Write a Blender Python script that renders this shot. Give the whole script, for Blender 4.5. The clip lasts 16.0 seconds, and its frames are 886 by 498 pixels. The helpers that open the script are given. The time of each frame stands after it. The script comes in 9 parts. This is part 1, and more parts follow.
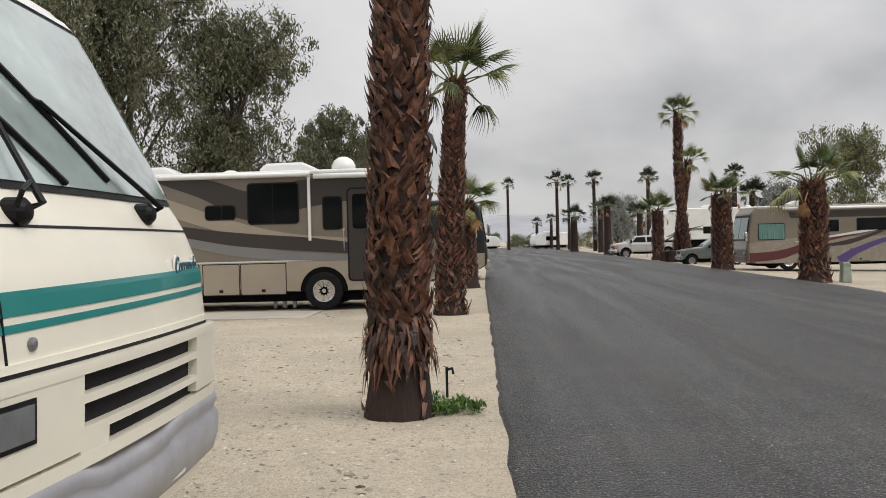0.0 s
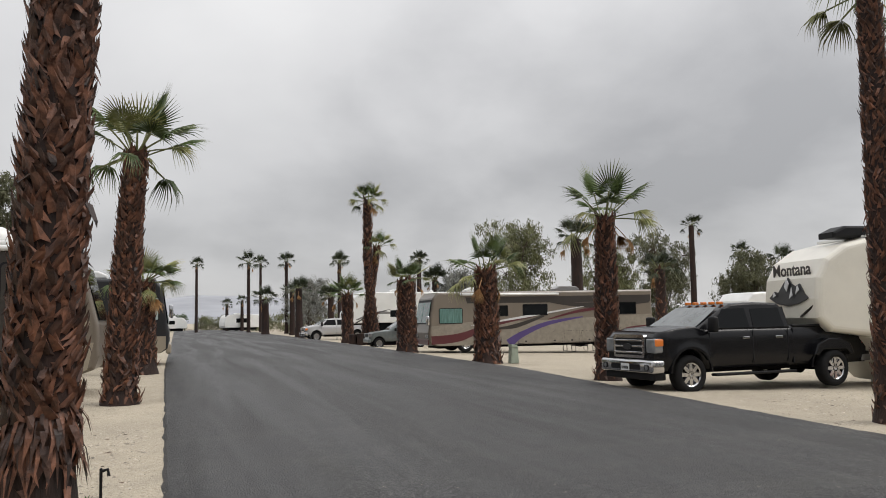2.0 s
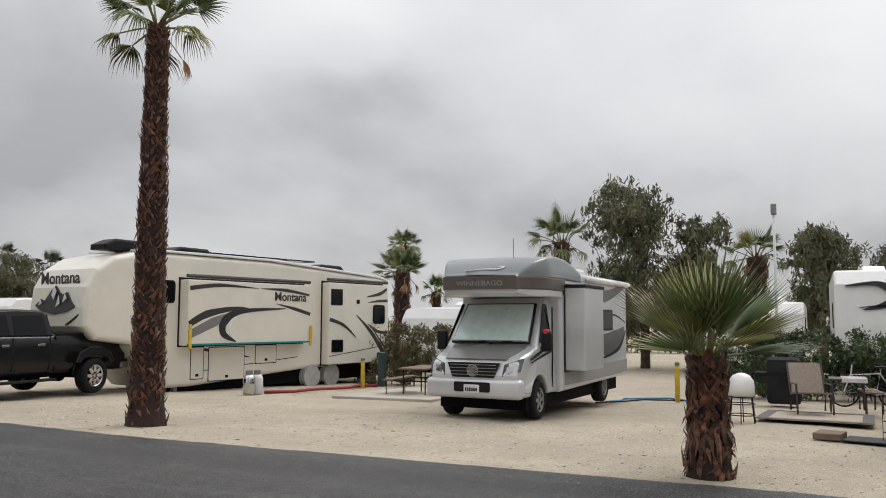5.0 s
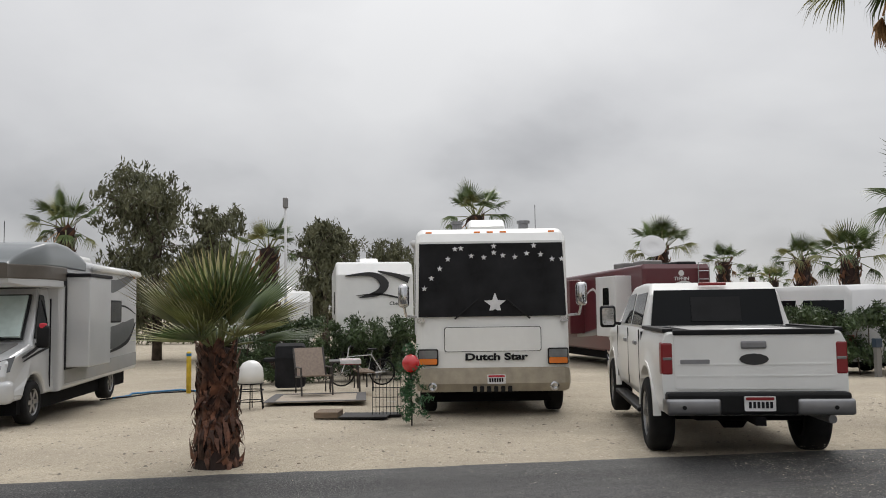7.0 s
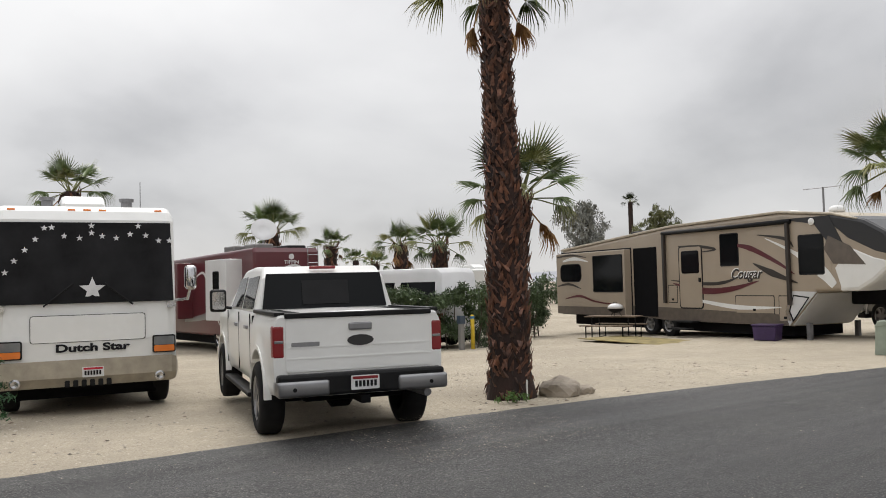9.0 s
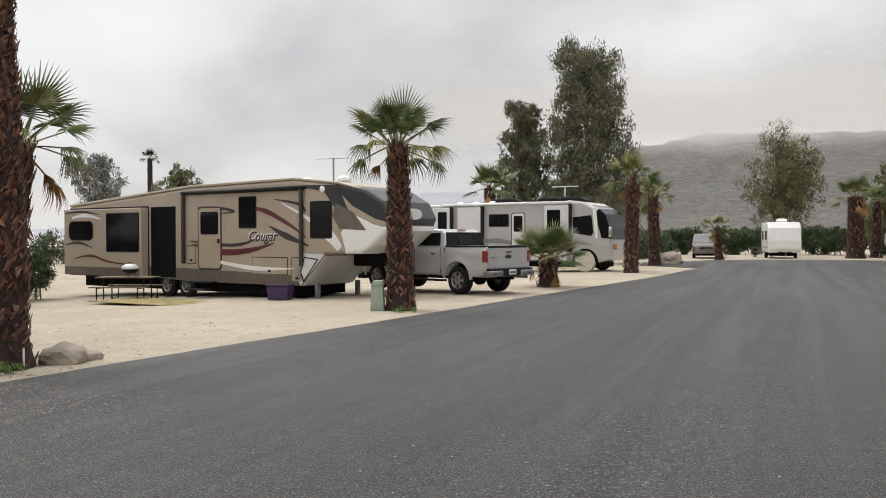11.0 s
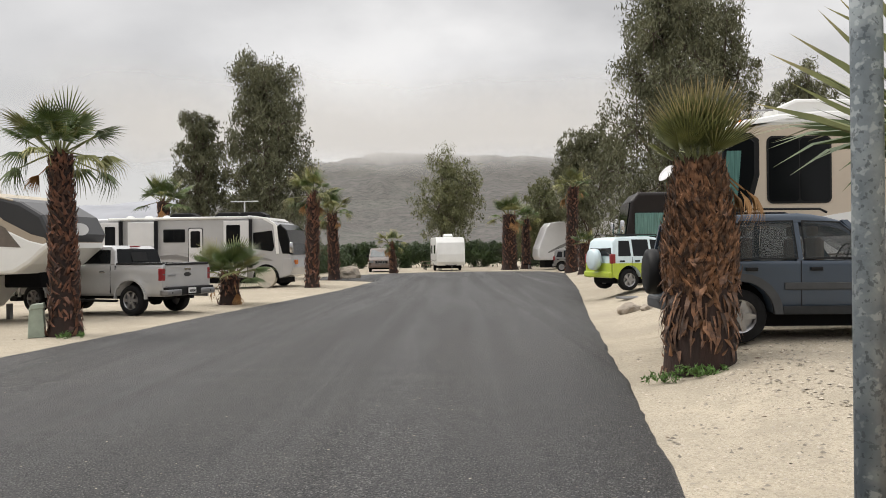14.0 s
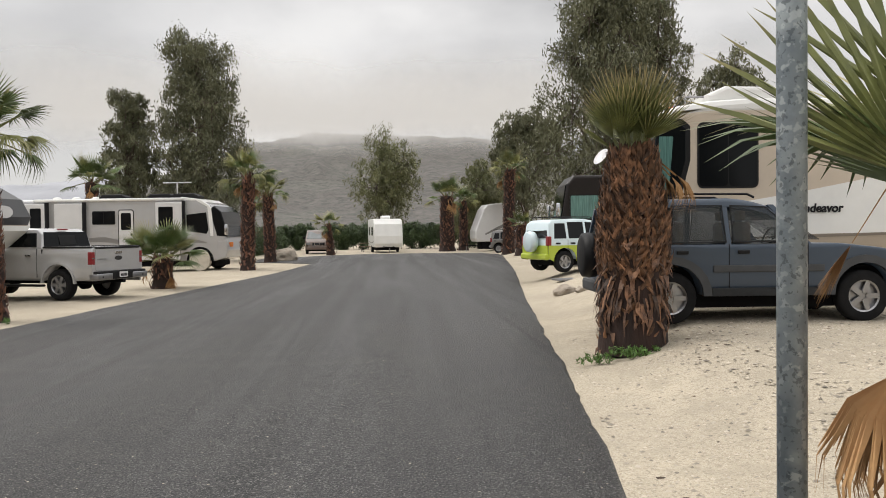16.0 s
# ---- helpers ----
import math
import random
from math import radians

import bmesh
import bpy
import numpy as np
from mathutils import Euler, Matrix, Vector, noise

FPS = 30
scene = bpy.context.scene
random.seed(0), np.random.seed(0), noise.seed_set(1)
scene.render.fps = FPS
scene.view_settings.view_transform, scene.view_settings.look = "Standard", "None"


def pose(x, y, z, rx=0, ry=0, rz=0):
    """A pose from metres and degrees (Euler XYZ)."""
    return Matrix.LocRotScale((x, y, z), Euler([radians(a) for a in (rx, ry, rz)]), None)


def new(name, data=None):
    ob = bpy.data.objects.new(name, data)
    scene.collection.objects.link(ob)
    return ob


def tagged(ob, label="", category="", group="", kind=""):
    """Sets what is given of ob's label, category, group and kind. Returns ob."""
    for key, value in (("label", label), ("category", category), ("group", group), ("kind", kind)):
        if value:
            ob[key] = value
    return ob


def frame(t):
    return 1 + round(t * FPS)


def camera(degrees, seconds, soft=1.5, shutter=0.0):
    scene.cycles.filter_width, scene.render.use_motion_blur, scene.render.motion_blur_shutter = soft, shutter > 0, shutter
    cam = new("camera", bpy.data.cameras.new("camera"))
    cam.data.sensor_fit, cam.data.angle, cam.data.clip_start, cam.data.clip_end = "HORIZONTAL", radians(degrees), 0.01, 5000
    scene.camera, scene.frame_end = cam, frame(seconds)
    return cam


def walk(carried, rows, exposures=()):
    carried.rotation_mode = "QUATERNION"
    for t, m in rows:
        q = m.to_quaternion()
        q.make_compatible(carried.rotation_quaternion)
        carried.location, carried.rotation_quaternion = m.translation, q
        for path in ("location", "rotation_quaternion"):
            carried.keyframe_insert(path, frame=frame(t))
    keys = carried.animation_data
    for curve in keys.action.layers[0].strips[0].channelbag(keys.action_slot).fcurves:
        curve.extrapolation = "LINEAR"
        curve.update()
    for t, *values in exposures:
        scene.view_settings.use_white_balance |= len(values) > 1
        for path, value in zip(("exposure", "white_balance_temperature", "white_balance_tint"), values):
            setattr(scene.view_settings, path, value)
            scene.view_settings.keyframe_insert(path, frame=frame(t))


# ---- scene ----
cam = camera(56.4, 16.0, soft=0.95)
PATH = [
    (0.0, pose(-0.245, -0.150, 1.597, 89.51, 1.44, 3.21)),
    (0.5, pose(-0.196, -0.083, 1.611, 91.98, 1.11, -1.18)),
    (1.0, pose(-0.120, -0.021, 1.623, 94.22, 0.86, -5.74)),
    (1.5, pose(-0.069, 0.088, 1.618, 94.83, 0.48, -10.78)),
    (2.0, pose(-0.079, 0.125, 1.613, 94.75, 1.04, -17.84)),
    (2.5, pose(-0.128, 0.144, 1.608, 94.63, 1.03, -25.93)),
    (3.0, pose(-0.109, 0.188, 1.606, 94.20, 0.90, -34.82)),
    (3.2, pose(-0.097, 0.187, 1.599, 94.00, 0.98, -39.01)),
    (5.3, pose(-0.254, -0.018, 1.647, 95.20, 0.30, -71.69)),
    (5.5, pose(-0.253, 0.001, 1.645, 95.27, 0.85, -76.26)),
    (6.0, pose(-0.213, 0.046, 1.633, 94.87, 0.91, -85.80)),
    (6.5, pose(-0.161, 0.054, 1.642, 94.27, 0.79, -92.35)),
    (7.0, pose(-0.085, -0.012, 1.642, 94.06, 0.82, -98.40)),
    (7.5, pose(-0.048, -0.069, 1.642, 93.94, 0.81, -103.85)),
    (8.0, pose(0.052, -0.077, 1.641, 94.16, 1.18, -111.14)),
    (8.2, pose(0.070, -0.080, 1.643, 94.06, 1.35, -113.76)),
    (10.3, pose(0.114, -0.020, 1.657, 89.69, 0.32, -143.79)),
    (10.5, pose(0.077, -0.030, 1.658, 89.68, 0.23, -146.64)),
    (11.0, pose(0.121, -0.112, 1.649, 89.19, 0.12, -157.36)),
    (11.5, pose(0.169, -0.104, 1.693, 88.73, 0.08, -169.45)),
    (12.0, pose(0.272, -0.119, 1.700, 89.23, 0.05, -177.23)),
    (12.5, pose(0.278, -0.095, 1.678, 89.66, 0.25, -178.76)),
    (13.0, pose(0.266, -0.099, 1.705, 90.19, 0.74, -178.94)),
    (13.5, pose(0.280, -0.114, 1.691, 90.48, 0.86, -178.84)),
    (14.0, pose(0.283, -0.147, 1.678, 90.09, 0.56, -179.43)),
    (14.5, pose(0.285, -0.128, 1.686, 89.39, 0.13, -181.12)),
    (15.0, pose(0.297, -0.097, 1.691, 89.23, 0.11, -181.82)),
    (15.5, pose(0.311, -0.095, 1.686, 89.04, 0.19, -181.97)),
    (16.0, pose(0.297, -0.115, 1.721, 88.74, 0.61, -183.76)),
]
walk(cam, PATH, [(0.0, 0.08, 6680, 10), (1.0, 0.04, 6650, 10), (3.0, 0.02, 6600, 10), (5.5, 0.04, 6570, 10), (6.0, -0.14, 6565, 10), (6.5, -0.12, 6560, 10), (8.0, 0.04, 6600, 10), (10.5, 0.28, 6680, 10), (12.5, 0.44, 6750, 10), (13.5, 0.40, 6770, 10), (15.0, 0.32, 6790, 10), (16.0, 0.34, 6800, 10)])

# ---- overcast daylight ----
world = bpy.data.worlds.new("overcast_sky")
scene.world = world
world.use_nodes = True
wt = world.node_tree
wt.nodes.clear()


def wn(kind, **sets):
    node = wt.nodes.new(kind)
    for key, value in sets.items():
        node.inputs[key].default_value = value
    return node


def wmath(op, a, b=None):
    node = wt.nodes.new("ShaderNodeMath")
    node.operation = op
    for i, v in enumerate((a, b)):
        if v is None:
            continue
        if isinstance(v, (int, float)):
            node.inputs[i].default_value = v
        else:
            wt.links.new(v, node.inputs[i])
    return node.outputs[0]


SUN_EL, SUN_AZ = 52.0, 110.0
sky = wt.nodes.new("ShaderNodeTexSky")
sky.sky_type = "NISHITA"
sky.sun_disc = False
sky.sun_elevation, sky.sun_rotation = radians(SUN_EL), radians(SUN_AZ)
coord = wt.nodes.new("ShaderNodeTexCoord")
sep = wt.nodes.new("ShaderNodeSeparateXYZ")
wt.links.new(coord.outputs["Generated"], sep.inputs[0])
up = wmath("MAXIMUM", sep.outputs[2], 0.0)
low = wmath("ADD", up, 0.42)
comb = wt.nodes.new("ShaderNodeCombineXYZ")
wt.links.new(wmath("DIVIDE", sep.outputs[0], low), comb.inputs[0])
wt.links.new(wmath("DIVIDE", sep.outputs[1], low), comb.inputs[1])
big = wn("ShaderNodeTexNoise", Scale=1.15, Detail=6.0, Roughness=0.46, Distortion=0.25)
fine = wn("ShaderNodeTexNoise", Scale=2.3, Detail=8.0, Roughness=0.55, Distortion=0.2)
for n in (big, fine):
    wt.links.new(comb.outputs[0], n.inputs["Vector"])
clouds = wmath("ADD", wmath("MULTIPLY", big.outputs["Fac"], 0.80), wmath("MULTIPLY", fine.outputs["Fac"], 0.20))
ramp = wt.nodes.new("ShaderNodeValToRGB")
wt.links.new(clouds, ramp.inputs[0])
ramp.color_ramp.elements[0].position, ramp.color_ramp.elements[0].color = 0.36, (0.37, 0.375, 0.39, 1)
ramp.color_ramp.elements[1].position, ramp.color_ramp.elements[1].color = 0.66, (0.68, 0.685, 0.695, 1)
mid = ramp.color_ramp.elements.new(0.5)
mid.color = (0.565, 0.57, 0.585, 1)
# an overcast sky is about three times brighter overhead than at the horizon
lift = wmath("ADD", 1.0, wmath("MULTIPLY", wmath("POWER", up, 1.5), 1.75))
scaled = wt.nodes.new("ShaderNodeVectorMath")
scaled.operation = "SCALE"
wt.links.new(ramp.outputs[0], scaled.inputs[0])
wt.links.new(lift, scaled.inputs["Scale"])
bg_cloud = wn("ShaderNodeBackground", Strength=1.0)
wt.links.new(scaled.outputs[0], bg_cloud.inputs[0])
bg_sky = wn("ShaderNodeBackground", Strength=0.08)
wt.links.new(sky.outputs[0], bg_sky.inputs[0])
mixw = wn("ShaderNodeMixShader", Fac=0.93)
wt.links.new(bg_sky.outputs[0], mixw.inputs[1])
wt.links.new(bg_cloud.outputs[0], mixw.inputs[2])
outw = wt.nodes.new("ShaderNodeOutputWorld")
wt.links.new(mixw.outputs[0], outw.inputs[0])

sun = new("sun", bpy.data.lights.new("sun", "SUN"))
sun.data.energy, sun.data.angle, sun.data.color = 1.4, radians(30), (1.0, 0.97, 0.93)
sun.matrix_world = pose(0, 0, 60, 90 - SUN_EL, 0, 180 - SUN_AZ)

# ---- materials ----
MATS = {}


def material(name, base, rough=0.6, metal=0.0, vary=0.12, scale=6.0, bump=0.0, bscale=40.0, second=None, spec=0.5,
             coat=0.0, alpha=1.0, trans=0.0, rand=0.0, blotch=0.0, blotch_col=None, blotch_scale=0.6, island=0.0, stretch=None, specks=(), tip=None, bdist=0.02):
    """A procedural surface: base colour with two scales of variation, bump, and stains of their own shape."""
    if name in MATS:
        return MATS[name]
    m = bpy.data.materials.new(name)
    m.use_nodes = True
    nt = m.node_tree
    b = nt.nodes["Principled BSDF"]
    link = nt.links.new
    b.inputs["Roughness"].default_value = rough
    b.inputs["Metallic"].default_value = metal
    b.inputs["Specular IOR Level"].default_value = spec
    b.inputs["Coat Weight"].default_value = coat
    b.inputs["Coat Roughness"].default_value = 0.08
    b.inputs["Transmission Weight"].default_value = trans
    b.inputs["Alpha"].default_value = alpha
    tc = nt.nodes.new("ShaderNodeTexCoord")
    vec = tc.outputs["Object"]
    if stretch:
        mp = nt.nodes.new("ShaderNodeMapping")
        mp.inputs["Scale"].default_value = stretch
        link(vec, mp.inputs[0])
        vec = mp.outputs[0]
    other = second or tuple(c * (1 - 2.2 * vary) for c in base)

    def noise_fac(sc, detail=5.0, lo=0.35, hi=0.65):
        n = nt.nodes.new("ShaderNodeTexNoise")
        n.inputs["Scale"].default_value, n.inputs["Detail"].default_value = sc, detail
        link(vec, n.inputs["Vector"])
        r = nt.nodes.new("ShaderNodeMapRange")
        r.inputs["From Min"].default_value, r.inputs["From Max"].default_value = lo, hi
        link(n.outputs["Fac"], r.inputs["Value"])
        return r.outputs[0]

    def mix(fac, a, c):
        x = nt.nodes.new("ShaderNodeMix")
        x.data_type = "RGBA"
        if isinstance(fac, float):
            x.inputs[0].default_value = fac
        else:
            link(fac, x.inputs[0])
        for i, v in ((6, a), (7, c)):
            if isinstance(v, tuple):
                x.inputs[i].default_value = (*v[:3], 1)
            else:
                link(v, x.inputs[i])
        return x.outputs[2]

    def scaled(fac, k):
        x = nt.nodes.new("ShaderNodeMath")
        x.operation = "MULTIPLY"
        link(fac, x.inputs[0])
        x.inputs[1].default_value = k
        return x.outputs[0]

    col = mix(noise_fac(scale), tuple(base), tuple(other))
    col = mix(scaled(noise_fac(scale * 9, 3.0), 0.5), col, tuple(c * (1 - vary) for c in base))
    if blotch:
        col = mix(scaled(noise_fac(blotch_scale, 6.0, 0.48, 0.62), blotch), col, tuple(blotch_col or other))
    for sc, lo, hi, amount, tone in specks:
        col = mix(scaled(noise_fac(sc, 2.0, lo, hi), amount), col, tone)
    if tip:
        # leaves yellow and dry out towards their tips
        far = nt.nodes.new("ShaderNodeVectorMath")
        far.operation = "LENGTH"
        link(tc.outputs["Object"], far.inputs[0])
        r = nt.nodes.new("ShaderNodeMapRange")
        r.inputs["From Min"].default_value, r.inputs["From Max"].default_value = 0.72, 1.02
        link(far.outputs["Value"], r.inputs["Value"])
        col = mix(scaled(r.outputs[0], 0.85), col, tuple(tip))
    if rand or island:
        hsv = nt.nodes.new("ShaderNodeHueSaturation")
        link(col, hsv.inputs["Color"])
        src = nt.nodes.new("ShaderNodeObjectInfo").outputs["Random"] if rand else nt.nodes.new("ShaderNodeNewGeometry").outputs["Random Per Island"]
        r = nt.nodes.new("ShaderNodeMapRange")
        k = rand or island
        r.inputs["To Min"].default_value, r.inputs["To Max"].default_value = 1 - k, 1 + k
        link(src, r.inputs["Value"])
        link(r.outputs[0], hsv.inputs["Value"])
        col = hsv.outputs[0]
    link(col, b.inputs["Base Color"])
    if bump:
        n = nt.nodes.new("ShaderNodeTexNoise")
        n.inputs["Scale"].default_value, n.inputs["Detail"].default_value = bscale, 4.0
        link(vec, n.inputs["Vector"])
        bp = nt.nodes.new("ShaderNodeBump")
        bp.inputs["Strength"].default_value, bp.inputs["Distance"].default_value = min(1.0, bump), bdist
        link(n.outputs["Fac"], bp.inputs["Height"])
        link(bp.outputs[0], b.inputs["Normal"])
    MATS[name] = m
    return m


def paint(name, base, rough=0.28, coat=0.35, metal=0.0):
    return material(name, base, rough, metal, vary=0.05, scale=1.3, coat=coat, blotch=0.12, blotch_scale=1.1,
                    blotch_col=tuple(c * 0.8 + 0.02 for c in base))


def asphalt():
    """Damp worn asphalt: long wheel streaks, dull patches, pale grit and an open grain."""
    m = bpy.data.materials.new("asphalt")
    m.use_nodes = True
    nt = m.node_tree
    b = nt.nodes["Principled BSDF"]
    tc = nt.nodes.new("ShaderNodeTexCoord")

    def field(stretch, scale, lo, hi, detail=5.0, warp=0.0):
        mp = nt.nodes.new("ShaderNodeMapping")
        mp.inputs["Scale"].default_value = stretch
        nt.links.new(tc.outputs["Object"], mp.inputs[0])
        n = nt.nodes.new("ShaderNodeTexNoise")
        n.inputs["Scale"].default_value, n.inputs["Detail"].default_value, n.inputs["Distortion"].default_value = scale, detail, warp
        nt.links.new(mp.outputs[0], n.inputs["Vector"])
        r = nt.nodes.new("ShaderNodeMapRange")
        r.inputs["From Min"].default_value, r.inputs["From Max"].default_value = lo, hi
        nt.links.new(n.outputs["Fac"], r.inputs["Value"])
        return r.outputs[0]

    def blend(fac, amount, a, c):
        k = nt.nodes.new("ShaderNodeMath")
        k.operation = "MULTIPLY"
        nt.links.new(fac, k.inputs[0])
        k.inputs[1].default_value = amount
        x = nt.nodes.new("ShaderNodeMix")
        x.data_type = "RGBA"
        nt.links.new(k.outputs[0], x.inputs[0])
        for i, v in ((6, a), (7, c)):
            if isinstance(v, tuple):
                x.inputs[i].default_value = (*v, 1)
            else:
                nt.links.new(v, x.inputs[i])
        return x.outputs[2]
    streak = field((1.1, .055, 1), 1.0, .38, .64, 6.0, .6)
    narrow = field((5.0, .12, 1), 1.0, .50, .64, 4.0, .4)
    cross = field((.10, 1.3, 1), 1.0, .54, .66, 5.0, .8)
    patch_ = field((.22, .16, 1), 1.0, .42, .62, 6.0, .8)
    col = blend(streak, 1.0, (.025, .0245, .0255), (.044, .0435, .0430))
    col = blend(patch_, .5, col, (.027, .027, .029))
    col = blend(narrow, .45, col, (.017, .017, .018))
    col = blend(cross, .45, col, (.062, .060, .056))
    col = blend(field((1, 1, 1), 1.6, .56, .70, 7.0), .35, col, (.066, .063, .058))
    col = blend(field((1, 1, 1), 11, .50, .66, 3.0), .45, col, (.012, .012, .013))
    col = blend(field((1, 1, 1), 24, .56, .66, 2.0), .55, col, (.075, .072, .068))
    col = blend(field((1, 1, 1), 42, .56, .62, 2.0), .75, col, (.010, .010, .011))
    col = blend(field((1, 1, 1), 62, .58, .64, 2.0), .85, col, (.20, .195, .185))
    nt.links.new(col, b.inputs["Base Color"])
    r = nt.nodes.new("ShaderNodeMapRange")
    r.inputs["To Min"].default_value, r.inputs["To Max"].default_value = .44, .66
    nt.links.new(streak, r.inputs["Value"])
    nt.links.new(r.outputs[0], b.inputs["Roughness"])
    b.inputs["Specular IOR Level"].default_value = .38
    n = nt.nodes.new("ShaderNodeTexNoise")
    n.inputs["Scale"].default_value, n.inputs["Detail"].default_value = 48.0, 3.0
    nt.links.new(tc.outputs["Object"], n.inputs["Vector"])
    bp = nt.nodes.new("ShaderNodeBump")
    bp.inputs["Strength"].default_value, bp.inputs["Distance"].default_value = .9, .035
    nt.links.new(n.outputs["Fac"], bp.inputs["Height"])
    nt.links.new(bp.outputs[0], b.inputs["Normal"])
    return m


ASPHALT = asphalt()
GRAVEL = material("gravel_fines", (0.51, 0.445, 0.345), 0.95, vary=0.2, scale=0.5, second=(0.40, 0.35, 0.275), bump=0.9, bscale=55,
                  blotch=0.45, blotch_col=(0.33, 0.285, 0.22), blotch_scale=0.33, spec=0.2,
                  specks=((42, .53, .62, .6, (.24, .205, .16)), (85, .55, .64, .55, (.62, .57, .48)), (16, .56, .66, .5, (.30, .26, .2)), (2.2, .54, .64, .35, (.34, .30, .235))))
PEBBLE = material("pebble", (0.44, 0.39, 0.32), 0.9, island=0.5, bump=0.3)
DEBRIS = material("dry_debris", (0.11, 0.075, 0.05), 0.9, island=0.5)
CONCRETE = material("concrete", (0.47, 0.43, 0.37), 0.85, vary=0.1, scale=2, bump=0.25, blotch=0.4, blotch_col=(0.33, 0.3, 0.26))
# reddish-brown bark, taken nearer black to paint shade between leaf bases
PALMBARK = material("gap_darkened_palm_bark", (0.036, 0.016, 0.011), 0.85, vary=0.3, scale=5, second=(0.012, 0.007, 0.006), bump=0.8, bscale=30, stretch=(1, 1, .25))
BOOT = material("palm_leaf_base", (0.165, 0.068, 0.037), 0.6, vary=0.25, scale=9, second=(0.030, 0.013, 0.009), island=0.75, bump=0.4)
BOOT_L = material("pale_leaf_base", (0.215, 0.105, 0.052), 0.65, vary=0.25, scale=9, second=(0.032, 0.014, 0.008), island=0.75, bump=0.4)
FROND = material("palm_frond_green", (0.135, 0.185, 0.062), 0.42, vary=0.2, scale=4, second=(0.055, 0.088, 0.030), rand=0.35, tip=(0.30, 0.29, 0.13))
FROND_Y = material("palm_frond_olive", (0.30, 0.305, 0.115), 0.5, vary=0.2, scale=4, second=(0.15, 0.165, 0.06), rand=0.3, tip=(0.46, 0.36, 0.18))
FROND_D = material("palm_frond_dead", (0.46, 0.27, 0.12), 0.8, vary=0.25, scale=6, second=(0.30, 0.155, 0.065), rand=0.25)
FROND_T = material("palm_frond_tufted", (0.20, 0.215, 0.075), 0.5, vary=0.25, scale=5, second=(0.095, 0.11, 0.038), rand=0.3, tip=(0.62, 0.46, 0.25))
FROND_FAR = material("palm_frond_dark", (0.058, 0.075, 0.036), 0.55, vary=0.2, scale=4, rand=0.25)
PETIOLE = material("palm_petiole", (0.20, 0.215, 0.085), 0.5, vary=0.15)
LEAF = material("eucalyptus_leaf", (0.165, 0.168, 0.098), 0.65, vary=0.25, scale=0.8, second=(0.095, 0.098, 0.055), island=0.16, spec=0.3)
LEAF2 = material("olive_green_leaf", (0.175, 0.180, 0.078), 0.6, vary=0.25, scale=0.8, second=(0.095, 0.105, 0.042), island=0.18)
LEAF3 = material("grey_pale_leaf", (0.26, 0.265, 0.235), 0.7, vary=0.2, scale=0.8, island=0.25)
HEDGE = material("oleander_leaf", (0.075, 0.115, 0.042), 0.5, vary=0.3, scale=1.0, second=(0.030, 0.052, 0.020), island=0.4)
DRYHEDGE = material("dry_shrub_leaf", (0.15, 0.135, 0.06), 0.7, vary=0.3, scale=1.0, second=(0.07, 0.06, 0.03), island=0.4)
WEED = material("weed_leaf", (0.10, 0.20, 0.04), 0.6, vary=0.2, island=0.3)
TREEBARK = material("tree_bark", (0.13, 0.10, 0.078), 0.9, vary=0.3, scale=4, bump=0.6)
ROCK = material("mountain_rock", (0.115, 0.104, 0.098), 0.95, vary=0.25, scale=0.03, second=(0.080, 0.071, 0.064), blotch=0.6, blotch_col=(0.115, 0.112, 0.098), blotch_scale=0.03, bump=0.6, bscale=0.09, bdist=1.5,
                specks=((0.34, .50, .60, .7, (.045, .053, .043)), (0.9, .52, .64, .45, (.042, .042, .033)), (0.14, .54, .68, .4, (.16, .145, .132)), (0.6, .56, .68, .3, (.17, .155, .14))))
# distance haze is put into this pale blue-grey rock colour
ROCKFAR = material("haze_tinted_rock", (0.36, 0.37, 0.40), 0.95, vary=0.12, scale=0.01)
BOULDER = material("boulder_stone", (0.40, 0.345, 0.28), 0.9, vary=0.2, scale=3, bump=0.7, bscale=15)
RUBBER = material("tyre_rubber", (0.014, 0.014, 0.015), 0.85, spec=0.2, vary=0.2, scale=8)
CHROME = material("chrome", (0.60, 0.60, 0.61), 0.12, 1.0, vary=0.05)
ALLOY = material("alloy_wheel", (0.36, 0.36, 0.37), 0.3, 0.9, vary=0.1)
BLACK = material("black_plastic", (0.010, 0.010, 0.011), 0.5, spec=0.22, vary=0.2)
DARK = material("near_black_part", (0.006, 0.006, 0.007), 0.8, spec=0.1)
WINDGLASS = material("clear_windscreen_glass", (0.15, 0.168, 0.172), 0.05, spec=1.0, vary=0.25, scale=1.4)
GLASS = material("dark_tinted_glass", (0.006, 0.007, 0.008), 0.06, spec=0.16, vary=0.02)
SHADEGLASS = material("windshield_sunshade", (0.50, 0.60, 0.58), 0.12, coat=0.7, vary=0.08)
CURTAIN = material("teal_curtain_behind_glass", (0.12, 0.26, 0.235), 0.12, coat=0.7, vary=0.25, scale=5, stretch=(6, 6, .3))
WHITE = paint("white_gelcoat", (0.80, 0.80, 0.78))
CREAM = paint("cream_gelcoat", (0.76, 0.725, 0.635))
IVORY = paint("ivory_gelcoat", (0.83, 0.79, 0.68))
TAUPE = paint("taupe_paint", (0.19, 0.158, 0.124))
BEIGE = paint("beige_paint", (0.35, 0.30, 0.23))
PALETAN = paint("pale_tan_paint", (0.58, 0.49, 0.39))
CABINGLASS = material("clear_car_glass", (0.02, 0.024, 0.024), 0.05, spec=0.5, vary=0.1, alpha=0.42)
TAN = paint("tan_paint", (0.385, 0.318, 0.245))
